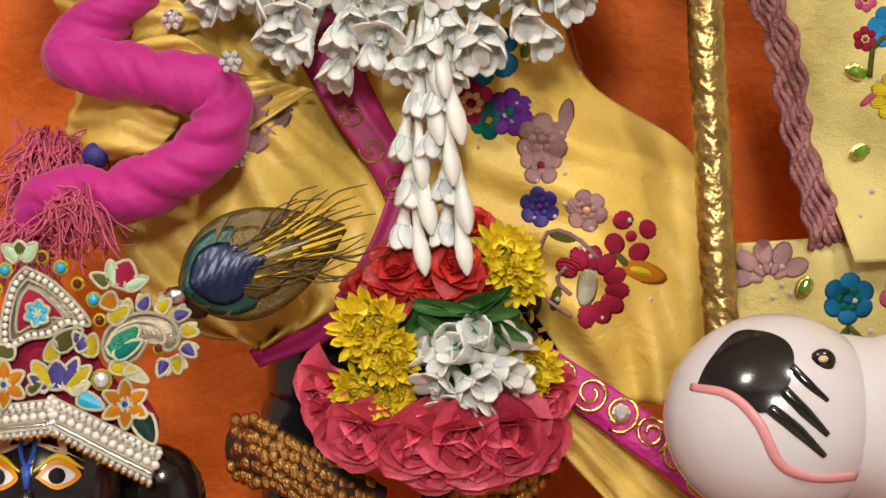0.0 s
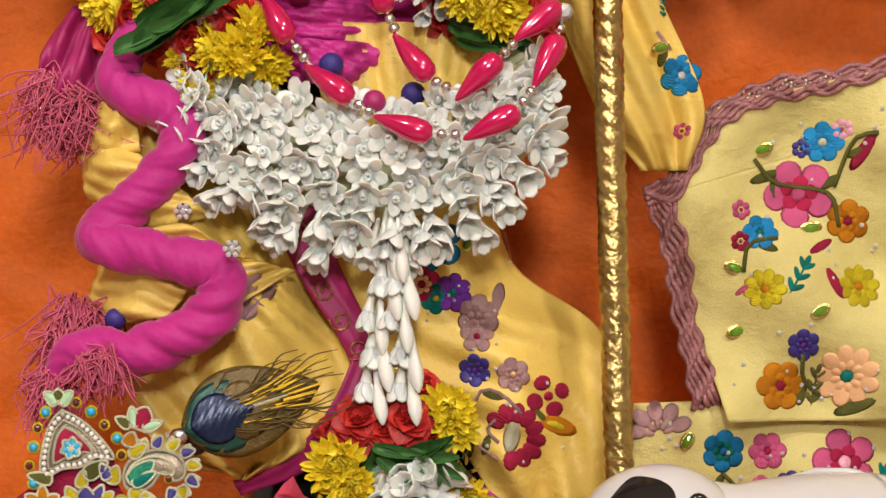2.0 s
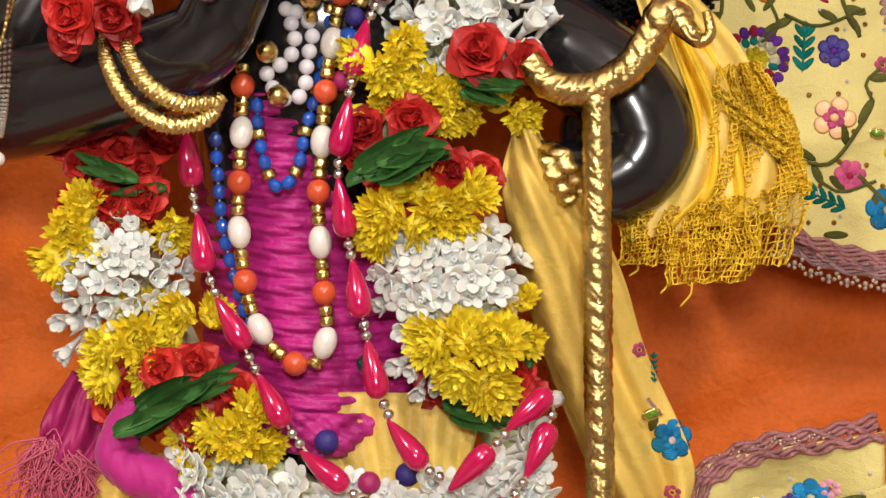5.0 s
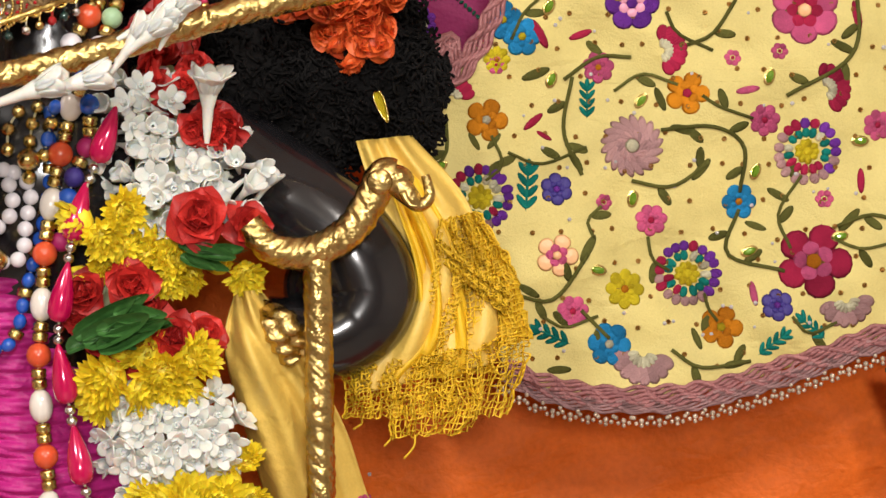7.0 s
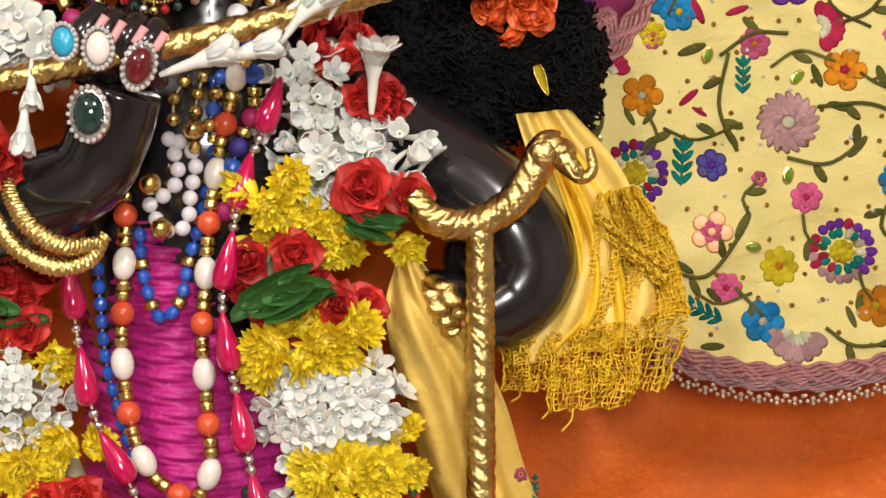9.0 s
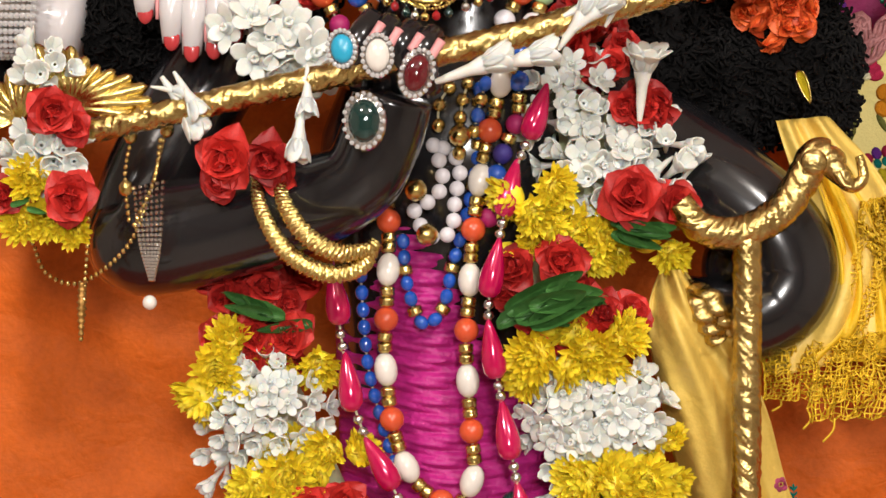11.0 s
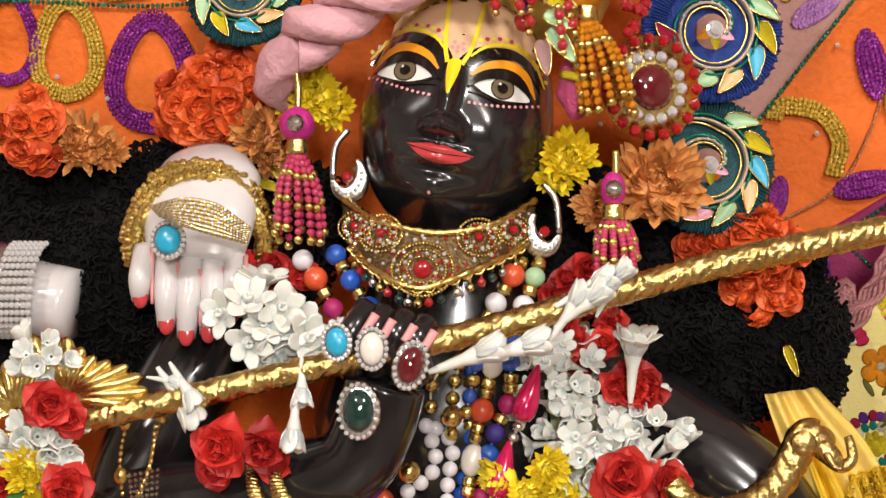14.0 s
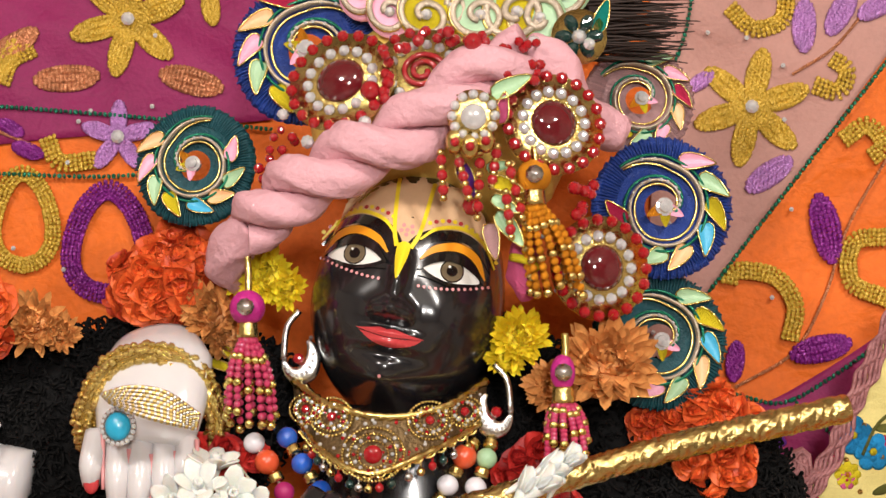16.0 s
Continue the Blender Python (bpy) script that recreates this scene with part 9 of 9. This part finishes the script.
# ---- anklets ----
for line, label in (([(-0.0939, 0.0000, 0.9990), (-0.0756, -0.0200, 0.9977), (-0.0460, -0.0250, 0.9817), (-0.0160, -0.0100, 0.9629)], "antique gold bell anklet"), ([(0.0230, -0.0100, 0.9623), (0.0477, -0.0300, 0.9839), (0.0700, -0.0300, 0.9867), (0.0888, -0.0100, 1.0032)], "antique gold bell anklet")):
    ob = thing("anklet", line[1], label, "anklet", "bell anklets")
    q = np.random.default_rng(9)
    bell = Geo().add(ball((0, 0, 0), (0.0036, 0.0036, 0.0044), 6, 8)).mesh("bell", "gold_dark")
    for k in range(5):
        for p in even(line, 30):
            place("bell", bell, Matrix.Translation(p + (q.normal() * 0.0012, -0.013 + 0.002 * abs(k - 2), -0.0078 * (k - 2) + q.normal() * 0.001)), ob)
    part("band", Geo().add(tube(line, [0.015, 0.017, 0.017, 0.015], 14, 40, 0.7)), "cord", ob, "dark cord band")

# ---- small crowned figure at the front ----
doll = Geo()
FACE = np.array((-0.1783, -0.1100, 0.9952))
doll.add(ball(FACE, (0.04, 0.036, 0.045), 24, 32))
doll.add(tube([FACE + (0, 0.012, -0.03), FACE + (0, 0.02, -0.1), (FACE[0], -0.09, 0.522)], [0.03, 0.055, 0.075], 20, 20))
doll.add(ball((-0.1304, -0.0700, 0.9798), (0.03, 0.025, 0.03), 12, 16), 4)
doll.add(ball((-0.1552, -0.0600, 0.9725), (0.05, 0.03, 0.04), 12, 16), 4)


def doll_at(x, z, lift):
    q = 1 - (x / 0.04) ** 2 - (z / 0.045) ** 2
    return FACE + (x, -0.036 * np.sqrt(max(0.02, q)) - lift, z)


def doll_patch(pts, slot, lift):
    o = spline(list(pts) + [pts[0]], 30)[:-1]
    c = o.mean(0)
    v = [doll_at(*(c + (p - c) * k), lift) for k in (0.05, 0.5, 1.0) for p in o]
    doll.add((np.array(v), quads(3, 29, True)), slot)


doll_patch([(-0.03, 0.012), (-0.01, 0.022), (0.012, 0.022), (0.034, 0.01), (0.03, 0.03), (0, 0.036), (-0.028, 0.03)], 1, 0.0004)
for s in (-1, 1):
    cx = s * 0.0155
    doll_patch([(cx + a * 1.3, 0.006 + b * 1.5) for a, b in ((-0.0085, 0), (0, 0.0065), (0.0085, 0), (0, -0.0045))], 2, 0.0008)
    doll_patch([(cx + a, 0.006 + b) for a, b in ((-0.0085, 0), (0, 0.006), (0.0085, 0), (0, -0.0045))], 3, 0.0012)
    doll_patch([(cx + 0.0042 * a, 0.0065 + 0.0042 * b) for a, b in ((1, 0), (0.7, 0.7), (0, 1), (-0.7, 0.7), (-1, 0), (-0.7, -0.7), (0, -1), (0.7, -0.7))], 4, 0.0018)
    o = spline([(cx - 0.012, 0.009), (cx, 0.0165), (cx + 0.012, 0.009)], 14)
    doll.add(tube(np.array([doll_at(x, z, 0.001) for x, z in o]), [0.0006, 0.0018, 0.0006], 6, None, smooth=False), 5)
doll.add(tube(np.array([doll_at(x, z, 0.001) for x, z in spline([(-0.0035, 0.034), (-0.0035, 0.02), (0.0, 0.012), (0.0035, 0.02), (0.0035, 0.034)], 24)]), 0.0013, 6, None, smooth=False), 6)
doll.add(tube(np.array([doll_at(0, 0.012, 0.001), doll_at(0, 0.0, 0.0015)]), [0.003, 0.0015], 6, None, smooth=False), 6)
doll.add(ball(doll_at(0, -0.008, 0.002), (0.004, 0.005, 0.008), 8, 10), 0)
small = part("statue", doll, ["black_stone", "peach_paint", "orange_paint", "white_paint", "black_paint", "yellow_paint", "blue_bead"])
tagged(small, "small dark crowned figure with painted eyes", "statue")

crown = thing("crown", (-0.1576, -0.1500, 1.0321), "tall peaked crown covered in coloured stones and crystal rows", "crown")
CU = 0.000157


def crown_pt(x, y, lift=0.0):
    """A place on the crown's curved front, in small units right of and above the middle of its foot."""
    x, y = x * CU, y * CU
    return np.array((-0.1600 + x, -0.1550 + 1.6 * x * x + 0.12 * y - lift, 1.0245 + y))


def crown_plate(name, outline, material, lift, label=""):
    p = np.array([crown_pt(x, y, lift) for x, y in outline])
    cloth(name, (p, [tuple(range(len(p)))]), material, crown, label, 0.003)


def crown_line(points, r, material, lift, step=None, name="cord"):
    """A cord, or a row of beads, along a line on the crown."""
    line = even(points, max(8, int(length(points) * CU / (step or r))))
    if not step:
        part(name, Geo().add(tube(np.array([crown_pt(x, y, lift) for x, y in line]), r, 6, None, smooth=False)), material, crown)
        return
    bead_ = Geo().add(ball((0, 0, 0), r, 5, 7)).mesh("bead", material)
    for x, y in line:
        place("bead", bead_, Matrix.Translation(crown_pt(x, y, lift)), crown)


def crown_petal(x, y, size, angle, col, width=0.45, lift=0.006):
    """A padded petal or leaf edged with white cord, its foot at x, y."""
    a = radians(angle)
    v, f = petal(size, size * width * 1.7, 0.0, 0.0, 7, 5, 0.9, 0.45)
    rim = [j * 5 for j in range(7)] + [j * 5 + 4 for j in range(6, -1, -1)]
    h = 0.0018 * (1 - (v[:, 1] / (np.abs(v[:, 1]).max() + 1e-9)) ** 2)
    p = np.array([crown_pt(x + q[0] * np.cos(a) - q[1] * np.sin(a), y + q[0] * np.sin(a) + q[1] * np.cos(a), lift + k) for q, k in zip(v, h)])
    g = Geo().add((p, f)).add(tube(p[rim + rim[:1]], 0.0009, 5, None, smooth=False), 1)
    part("jewel", g, [col, "t_white"], crown)


def crown_stud(x, y, r, col):
    c = crown_pt(x, y, 0.006)
    part("stud", Geo().add(ball(c, (r * CU, 0.0024, r * CU), 7, 10)).add(tube([c + (r * CU * 1.15 * np.cos(a), 0.001, r * CU * 1.15 * np.sin(a)) for a in np.linspace(0, 2 * np.pi, 14)], 0.0009, 5, None, smooth=False), 1), [col, "t_yellow"], crown)


crown_plate("plate", [(-420, 0), (-400, -30), (0, 60), (330, -40), (335, 40), (300, 100), (205, 160), (150, 220), (115, 300), (120, 350), (80, 415), (-5, 495), (-92, 540), (-138, 485), (-165, 385), (-170, 292), (-200, 245), (-330, 150), (-400, 80)], "t_red", 0.0, "crimson ground of the crown")
LOW, HIGH = [(-520, -95), (-235, -25), (0, 0), (0.5, 0), (310, -170)], [(-560, 30), (-235, 90), (0, 114), (15, 115), (350, -55)]
mid = lambda k: [tuple(np.array(a) * (1 - k) + np.array(b) * k) for a, b in zip(LOW, HIGH)]  # noqa: E731
lo_, hi_ = even(LOW, 60), even(HIGH, 60)
band = np.array([[crown_pt(*(a * (1 - k) + b * k), 0.003 + 0.0012 * np.sin(np.pi * k)) for k in np.linspace(0, 1, 6)] for a, b in zip(lo_, hi_)])
cloth("band", (band.reshape(-1, 3), quads(60, 6)), "silver_lace", crown, "pale beaded band round the brow", 0.003)
for k, r, col, step in ((0.02, 0.0016, "gold_fine", 0.0035), (0.1, 0.0016, "crystal", 0.0034), (0.22, 0.0008, "t_white", None), (0.32, 0.0011, "silver", None), (0.42, 0.0008, "t_white", None), (0.56, 0.0024, "pearl", 0.0046), (0.7, 0.0008, "t_white", None), (0.8, 0.0017, "crystal", 0.0034), (0.9, 0.0018, "pearl", 0.0038), (0.99, 0.0009, "t_white", None)):
    crown_line(mid(k), r, col, 0.0062, step)
ALMOND = np.array([(-92, 545), (-5, 500), (85, 415), (125, 350), (55, 355), (-5, 318), (-80, 308), (-150, 272), (-172, 292), (-168, 385), (-138, 490), (-92, 545)])
heart = np.array((-60, 400))
crown_plate("almond", ALMOND[:-1], "silver_lace", 0.0035, "silver almond panel")
crown_plate("field", heart + (ALMOND[:-1] - heart) * 0.52, "t_red", 0.005, "crimson field of the almond panel")
crown_line([tuple(p) for p in ALMOND], 0.0009, "t_white", 0.006)
crown_line([tuple(p) for p in heart + (ALMOND - heart) * 0.87], 0.0018, "pearl", 0.006, 0.0036)
crown_line([tuple(p) for p in heart + (ALMOND - heart) * 0.72], 0.0008, "t_white", 0.006)
crown_line([tuple(p) for p in heart + (ALMOND - heart) * 0.53], 0.0009, "t_white", 0.0062)
for k in range(6):
    crown_petal(-45, 393, 44, 60 * k + 20, "turquoise", 0.65, 0.0075)
crown_stud(-45, 393, 12, "crystal")
for k, (x, y) in enumerate(((-35, 575), (27, 538), (83, 485), (135, 432), (155, 365), (-160, 535), (-190, 472), (-205, 395), (-220, 320), (-200, 250))):
    crown_stud(x, y, 19 if k % 2 else 16, "turquoise" if k % 2 else "ruby")
for x, y, size, ang, col, w in (
    (-105, 570, 60, 95, "t_green", 0.7), (-110, 570, 72, 140, "t_lightgreen", 0.5), (-100, 570, 72, 45, "t_lightgreen", 0.5),
    (215, 470, 95, 65, "t_red", 0.75), (205, 475, 85, 100, "t_lightgreen", 0.4), (240, 470, 80, 20, "t_lightgreen", 0.4), (190, 480, 70, 150, "t_green", 0.45),
    (180, 400, 60, 70, "t_orange", 0.7), (190, 360, 80, 35, "t_yellow", 0.45),
    (-120, 262, 105, 168, "t_green", 0.32), (10, 280, 110, 32, "t_green", 0.42), (-5, 235, 70, 80, "t_yellow", 0.5),
    (20, 145, 95, 92, "indigo", 0.65), (-5, 150, 105, 122, "t_yellow", 0.42), (35, 150, 110, 62, "indigo", 0.36), (45, 148, 110, 40, "t_yellow", 0.36), (-10, 148, 80, 145, "indigo", 0.4), (60, 140, 70, 20, "t_white", 0.4),
    (85, 120, 95, -22, "turquoise", 0.4), (280, 60, 110, -62, "emerald", 0.45), (110, 270, 70, 120, "indigo", 0.5), (120, 250, 75, 75, "t_yellow", 0.5),
    (190, 215, 90, -10, "t_yellow", 0.35), (240, 205, 85, -30, "t_white", 0.35), (-80, 140, 60, 30, "t_green", 0.4),
):
    crown_petal(x, y, size, ang, col, w)
for x, y in ((240, 93), (-158, 165)):
    for k in range(6):
        crown_petal(x + 14 * np.cos(radians(60 * k + 30)), y + 14 * np.sin(radians(60 * k + 30)), 66, 60 * k + 30, "t_orange", 0.5, 0.0068)
    crown_stud(x, y, 15, "blue_bead")
crown_stud(160, 172, 28, "crystal")
PAISLEY = [(165, 280), (180, 330), (225, 365), (295, 385), (365, 370), (405, 330), (405, 280), (370, 260), (340, 290), (310, 290), (275, 240), (225, 220), (180, 235), (165, 280)]
crown_plate("paisley", PAISLEY[:-1], "silver_lace", 0.004, "silver paisley jewel with a green heart")
crown_line(PAISLEY, 0.0011, "t_white", 0.0062)
crown_line([(240 + (x - 240) * 0.72, 295 + (y - 295) * 0.7) for x, y in PAISLEY[:7] + PAISLEY[9:]], 0.0009, "t_white", 0.0062)
crown_petal(190, 255, 130, 42, "sequin_green", 0.4, 0.0062)
crown_petal(205, 245, 105, 30, "t_teal", 0.3, 0.0068)
crown_stud(345, 270, 15, "ruby")
for k, (x, y, ang) in enumerate(((235, 375, 75), (285, 392, 60), (340, 388, 40), (390, 368, 15), (415, 325, -10), (418, 275, -40), (395, 240, -75), (365, 232, -110))):
    crown_petal(x, y, 58, ang, ("t_yellow", "indigo")[k % 2], 0.5, 0.005)
    crown_petal(x, y, 52, ang + 30, "t_yellow", 0.35, 0.004)

# ---- white cow figure ----
cow = Geo()
MUZ = np.array((0.2049, -0.1300, 1.0228))
cow.add(ball(MUZ, (0.056, 0.0455, 0.053), 60, 80))
cow.add(tube([MUZ + (0.01, 0.01, 0.0), (0.2483, -0.1200, 1.0195), (0.2851, -0.1000, 1.0123), (0.3345, -0.0800, 1.0032)], [0.045, 0.043, 0.055, 0.066], 26, 30, 0.9))
cow.add(tube([(0.3245, -0.0700, 0.9993), (0.3537, -0.0500, 0.9475), (0.52, -0.03, 0.522)], [0.07, 0.085, 0.1], 22, 16))


def cow_pt(p, lift=0.0):
    d = np.array(p) - MUZ
    x, z = d[0], d[2]
    y = -0.0455 * np.sqrt(max(0.03, 1 - (x / 0.056) ** 2 - (z / 0.053) ** 2))
    return np.array([p[0], MUZ[1] + y - lift, p[2]])


o = spline([(0.1646, 0, 1.0410), (0.1710, 0, 1.0535), (0.1845, 0, 1.0675), (0.1975, 0, 1.0688), (0.2085, 0, 1.0648), (0.2128, 0, 1.0575), (0.2105, 0, 1.0456), (0.2054, 0, 1.0380), (0.2003, 0, 1.0317), (0.1940, 0, 1.0304), (0.1851, 0, 1.0368), (0.1749, 0, 1.0404), (0.1646, 0, 1.0410)], 64)[:-1]
cow.add((np.array([cow_pt(o.mean(0) + (p - o.mean(0)) * k, 0.0007) for k in np.linspace(0.02, 1, 16) for p in o]), quads(16, 63, True)), 1)

for line, w in (([(0.1995, -0.1700, 1.0325), (0.2128, -0.1700, 1.0212), (0.2261, -0.1700, 1.0077)], 0.0032), ([(0.2065, -0.1700, 1.0407), (0.2171, -0.1700, 1.0294), (0.2277, -0.1700, 1.0182)], 0.0032), ([(0.2109, -0.1700, 1.0516), (0.2188, -0.1700, 1.0432), (0.2282, -0.1700, 1.0347)], 0.0026)):
    cow.add(tube(np.array([cow_pt(p, 0.0) for p in spline(line, 16)]), [w, w, w * 0.5], 8, None, 0.5, smooth=False), 1)
cow.add(tube(np.array([cow_pt(p, 0.0) for p in spline([(0.1627, -0.1700, 1.0416), (0.1805, -0.1700, 1.0385), (0.1938, -0.1700, 1.0257), (0.2042, -0.1700, 1.0048), (0.2204, -0.1700, 0.9968), (0.2421, -0.1700, 0.9959)], 40)]), [0.0022, 0.0026, 0.003, 0.003, 0.0025, 0.003], 8, None, 0.5, smooth=False), 2)
cow.add(ball(cow_pt((0.2270, -0.1500, 1.0539), 0.0), (0.0065, 0.003, 0.006), 8, 12), 1)
cow.add(ball(cow_pt((0.2270, -0.1500, 1.0548), 0.0025), (0.003, 0.002, 0.002), 6, 8), 3)
EYE_C = np.array((0.3154, -0.1700, 1.0342))
for k in range(3):
    a = np.linspace(0.4, np.pi - 0.2, 16)
    cow.add(tube(np.stack([EYE_C[0] + (0.02 - 0.0045 * k) * np.cos(a), EYE_C[1] + 0.004 + 0 * a, EYE_C[2] + (0.012 - 0.0035 * k) * np.sin(a)], 1), 0.0014, 6, None, smooth=False), 1)
cow.add(ball(EYE_C + (0, 0.008, -0.002), (0.0125, 0.006, 0.0085), 10, 14), 3)
cow.add(ball(EYE_C + (0, 0.004, -0.001), (0.0075, 0.005, 0.0075), 10, 12), 1)
cow_statue = part("cow_statue", cow, ["marble", "black_paint", "rose_paint", "peach_paint"])
tagged(cow_statue, "white marble cow figure with a black painted muzzle", "statue")

# ---- sequin work on the backdrop ----
B = backdrop


def sequins(line, r, mt, name="sequin_motif", close=False, n=None, width=2):
    base = even(line, n or max(6, int(length(line) / (r * 1.3))))
    t = np.gradient(base, axis=0)
    t /= np.linalg.norm(t, axis=1)[:, None] + 1e-9
    g = Geo()
    for k, p in enumerate(base):
        sd = np.array([-t[k][2], 0, t[k][0]])
        for j in range(width):
            q = on_back(p + sd * r * 1.4 * (j - (width - 1) / 2), 0.003)
            g.add(ball(q, (r, r * 0.45, r), 4, 6, Matrix.Rotation(np.sin(k * 2.1 + j) * 0.5, 4, "X") @ Matrix.Rotation(np.cos(k * 1.3 + j) * 0.5, 4, "Z")))
    part(name, g, mt, B)


def leaf_loop(at, h, w, mt, wid):
    c = np.array(at)
    a = np.linspace(0, 2 * np.pi, 16)
    pts = [tuple(c + (w * np.sin(q) * (1 - 0.45 * np.cos(q - np.pi) * 0.6), 0, -h * np.cos(q))) for q in a]
    sequins(pts, 0.0024, mt, "sequin_leaf", width=wid)


leaf_loop((-0.2725, 0.2000, 1.9201), 0.043, 0.03, "sequin_purple", 5)
leaf_loop((-0.3429, 0.2000, 1.9396), 0.038, 0.024, "sequin_gold", 4)
leaf_loop((-0.3923, 0.2000, 1.9496), 0.036, 0.022, "sequin_purple", 3)


def solid_leaf(at, size, angle, mt):
    a = radians(angle)
    c = np.array(at)
    d = np.array([np.cos(a), 0, np.sin(a)])
    s = np.array([-d[2], 0, d[0]])
    g = Geo()
    for q in np.linspace(-1, 1, 16):
        for w in np.linspace(-1, 1, 6):
            p = c + d * size * 0.5 * q + s * size * 0.19 * w * np.sqrt(1 - q * q * 0.96)
            g.add(ball(on_back(p, 0.003), (0.0028, 0.0013, 0.0028), 4, 6, Matrix.Rotation(np.sin(q * 50 + w * 7) * 0.5, 4, "X") @ Matrix.Rotation(np.cos(q * 31 + w * 5) * 0.5, 4, "Z")))
    part("sequin_leaf", g, mt, B)


for at, s, ang, mt in (((0.3178, 0.2000, 1.9254), 0.055, 100, "sequin_purple"), ((0.3107, 0.2000, 1.8263), 0.048, 12, "sequin_purple"), ((0.2723, 0.2000, 1.9705), 0.042, 35, "sequin_lilac"), ((0.3031, 0.2000, 2.0929), 0.042, 85, "sequin_lilac"), ((0.3338, 0.2000, 2.1044), 0.04, 60, "sequin_lilac"), ((0.3644, 0.2000, 2.1088), 0.035, 30, "sequin_lilac"), ((0.2178, 0.2000, 2.0489), 0.022, 35, "sequin_lilac"), ((-0.2046, 0.2000, 2.0538), 0.05, -15, "sequin_copper"), ((-0.3083, 0.2000, 2.0574), 0.05, 5, "sequin_copper"), ((-0.3509, 0.2000, 2.0864), 0.04, 30, "sequin_copper"), ((-0.1881, 0.2000, 2.1154), 0.03, 100, "sequin_gold"), ((-0.3385, 0.2000, 1.9961), 0.024, -20, "sequin_purple"), ((-0.3528, 0.2000, 2.0152), 0.02, -30, "sequin_purple"), ((0.2411, 0.2000, 1.8169), 0.03, 80, "sequin_purple"), ((-0.3579, 0.2000, 2.0722), 0.035, 70, "sequin_gold")):
    solid_leaf(at, s, ang, mt)


def big_flower(at, r, mt, n=6):
    c = np.array(at)
    for k in range(n):
        a = k * 2 * np.pi / n + 0.3
        solid_leaf(tuple(c + (r * 0.6 * np.cos(a), 0, r * 0.6 * np.sin(a))), r * 0.95, np.degrees(a), mt)
    place("crystal_centre", Geo().add(ball((0, 0, 0), (0.006, 0.006, 0.004), 6, 9)).mesh("crystal_centre", "crystal", False), aim(on_back(c, 0.007)), B)


big_flower((0.2585, 0.2000, 2.0262), 0.044, "sequin_gold")
big_flower((-0.2575, 0.2000, 2.1067), 0.044, "sequin_gold")
big_flower((-0.2648, 0.2000, 2.0071), 0.027, "sequin_lilac", 5)
for line, mt in (([(0.2378, 0.2000, 1.8819), (0.2426, 0.2000, 1.8912), (0.2750, 0.2000, 1.8862), (0.2908, 0.2000, 1.8628), (0.2855, 0.2000, 1.8349)], "sequin_gold"), ([(0.3678, 0.2000, 1.9179), (0.3407, 0.2000, 1.9135), (0.3376, 0.2000, 1.8809), (0.3664, 0.2000, 1.8666)], "sequin_gold"), ([(0.3335, 0.2000, 1.9980), (0.3525, 0.2000, 2.0095), (0.3660, 0.2000, 1.9929), (0.3565, 0.2000, 1.9836)], "sequin_gold"), ([(0.3113, 0.2000, 2.0431), (0.3299, 0.2000, 2.0381), (0.3373, 0.2000, 2.0546), (0.3258, 0.2000, 2.0642)], "sequin_gold"), ([(0.2424, 0.2000, 2.1079), (0.2609, 0.2000, 2.0910), (0.2845, 0.2000, 2.0979), (0.2896, 0.2000, 2.1168)], "sequin_gold"), ([(-0.3221, 0.2000, 2.0054), (-0.3126, 0.2000, 1.9864), (-0.2845, 0.2000, 1.9884)], "sequin_gold"), ([(-0.3601, 0.2000, 2.0532), (-0.3531, 0.2000, 2.0721), (-0.3367, 0.2000, 2.0815)], "sequin_gold")):
    sequins(line, 0.0026, mt, width=4)
for line in ([(0.2407, 0.2000, 1.7960), (0.2875, 0.2000, 1.8233), (0.3165, 0.2000, 1.8718), (0.3364, 0.2000, 1.9276), (0.3695, 0.2000, 1.9835)], [(0.2928, 0.2000, 2.0527), (0.3260, 0.2000, 2.0736), (0.3550, 0.2000, 2.1065)], [(-0.3645, 0.2000, 2.0130), (-0.3362, 0.2000, 2.0008), (-0.3221, 0.2000, 1.9912)]):
    sequins(line, 0.0016, "sequin_copper", "stitched_stem", width=1)
for k in range(60):
    p = np.array((-0.3653, 0.2000, 2.1247)) + (0.66 * rng.random(), 0, -0.3 * rng.random())
    place("rhinestone", DOT_GEM, aim(on_back(p, 0.004), (0, -1, 0), 0, 0.0024), B)
for k in range(26):
    p = np.array((0.1951, 0.2000, 1.5246)) + (0.2 * rng.random(), 0, -0.2 * rng.random())
    if k < 5:
        place("rhinestone", DOT_GEM, aim(on_back(p, -0.004), (0, -1, 0), 0, 0.002), B)
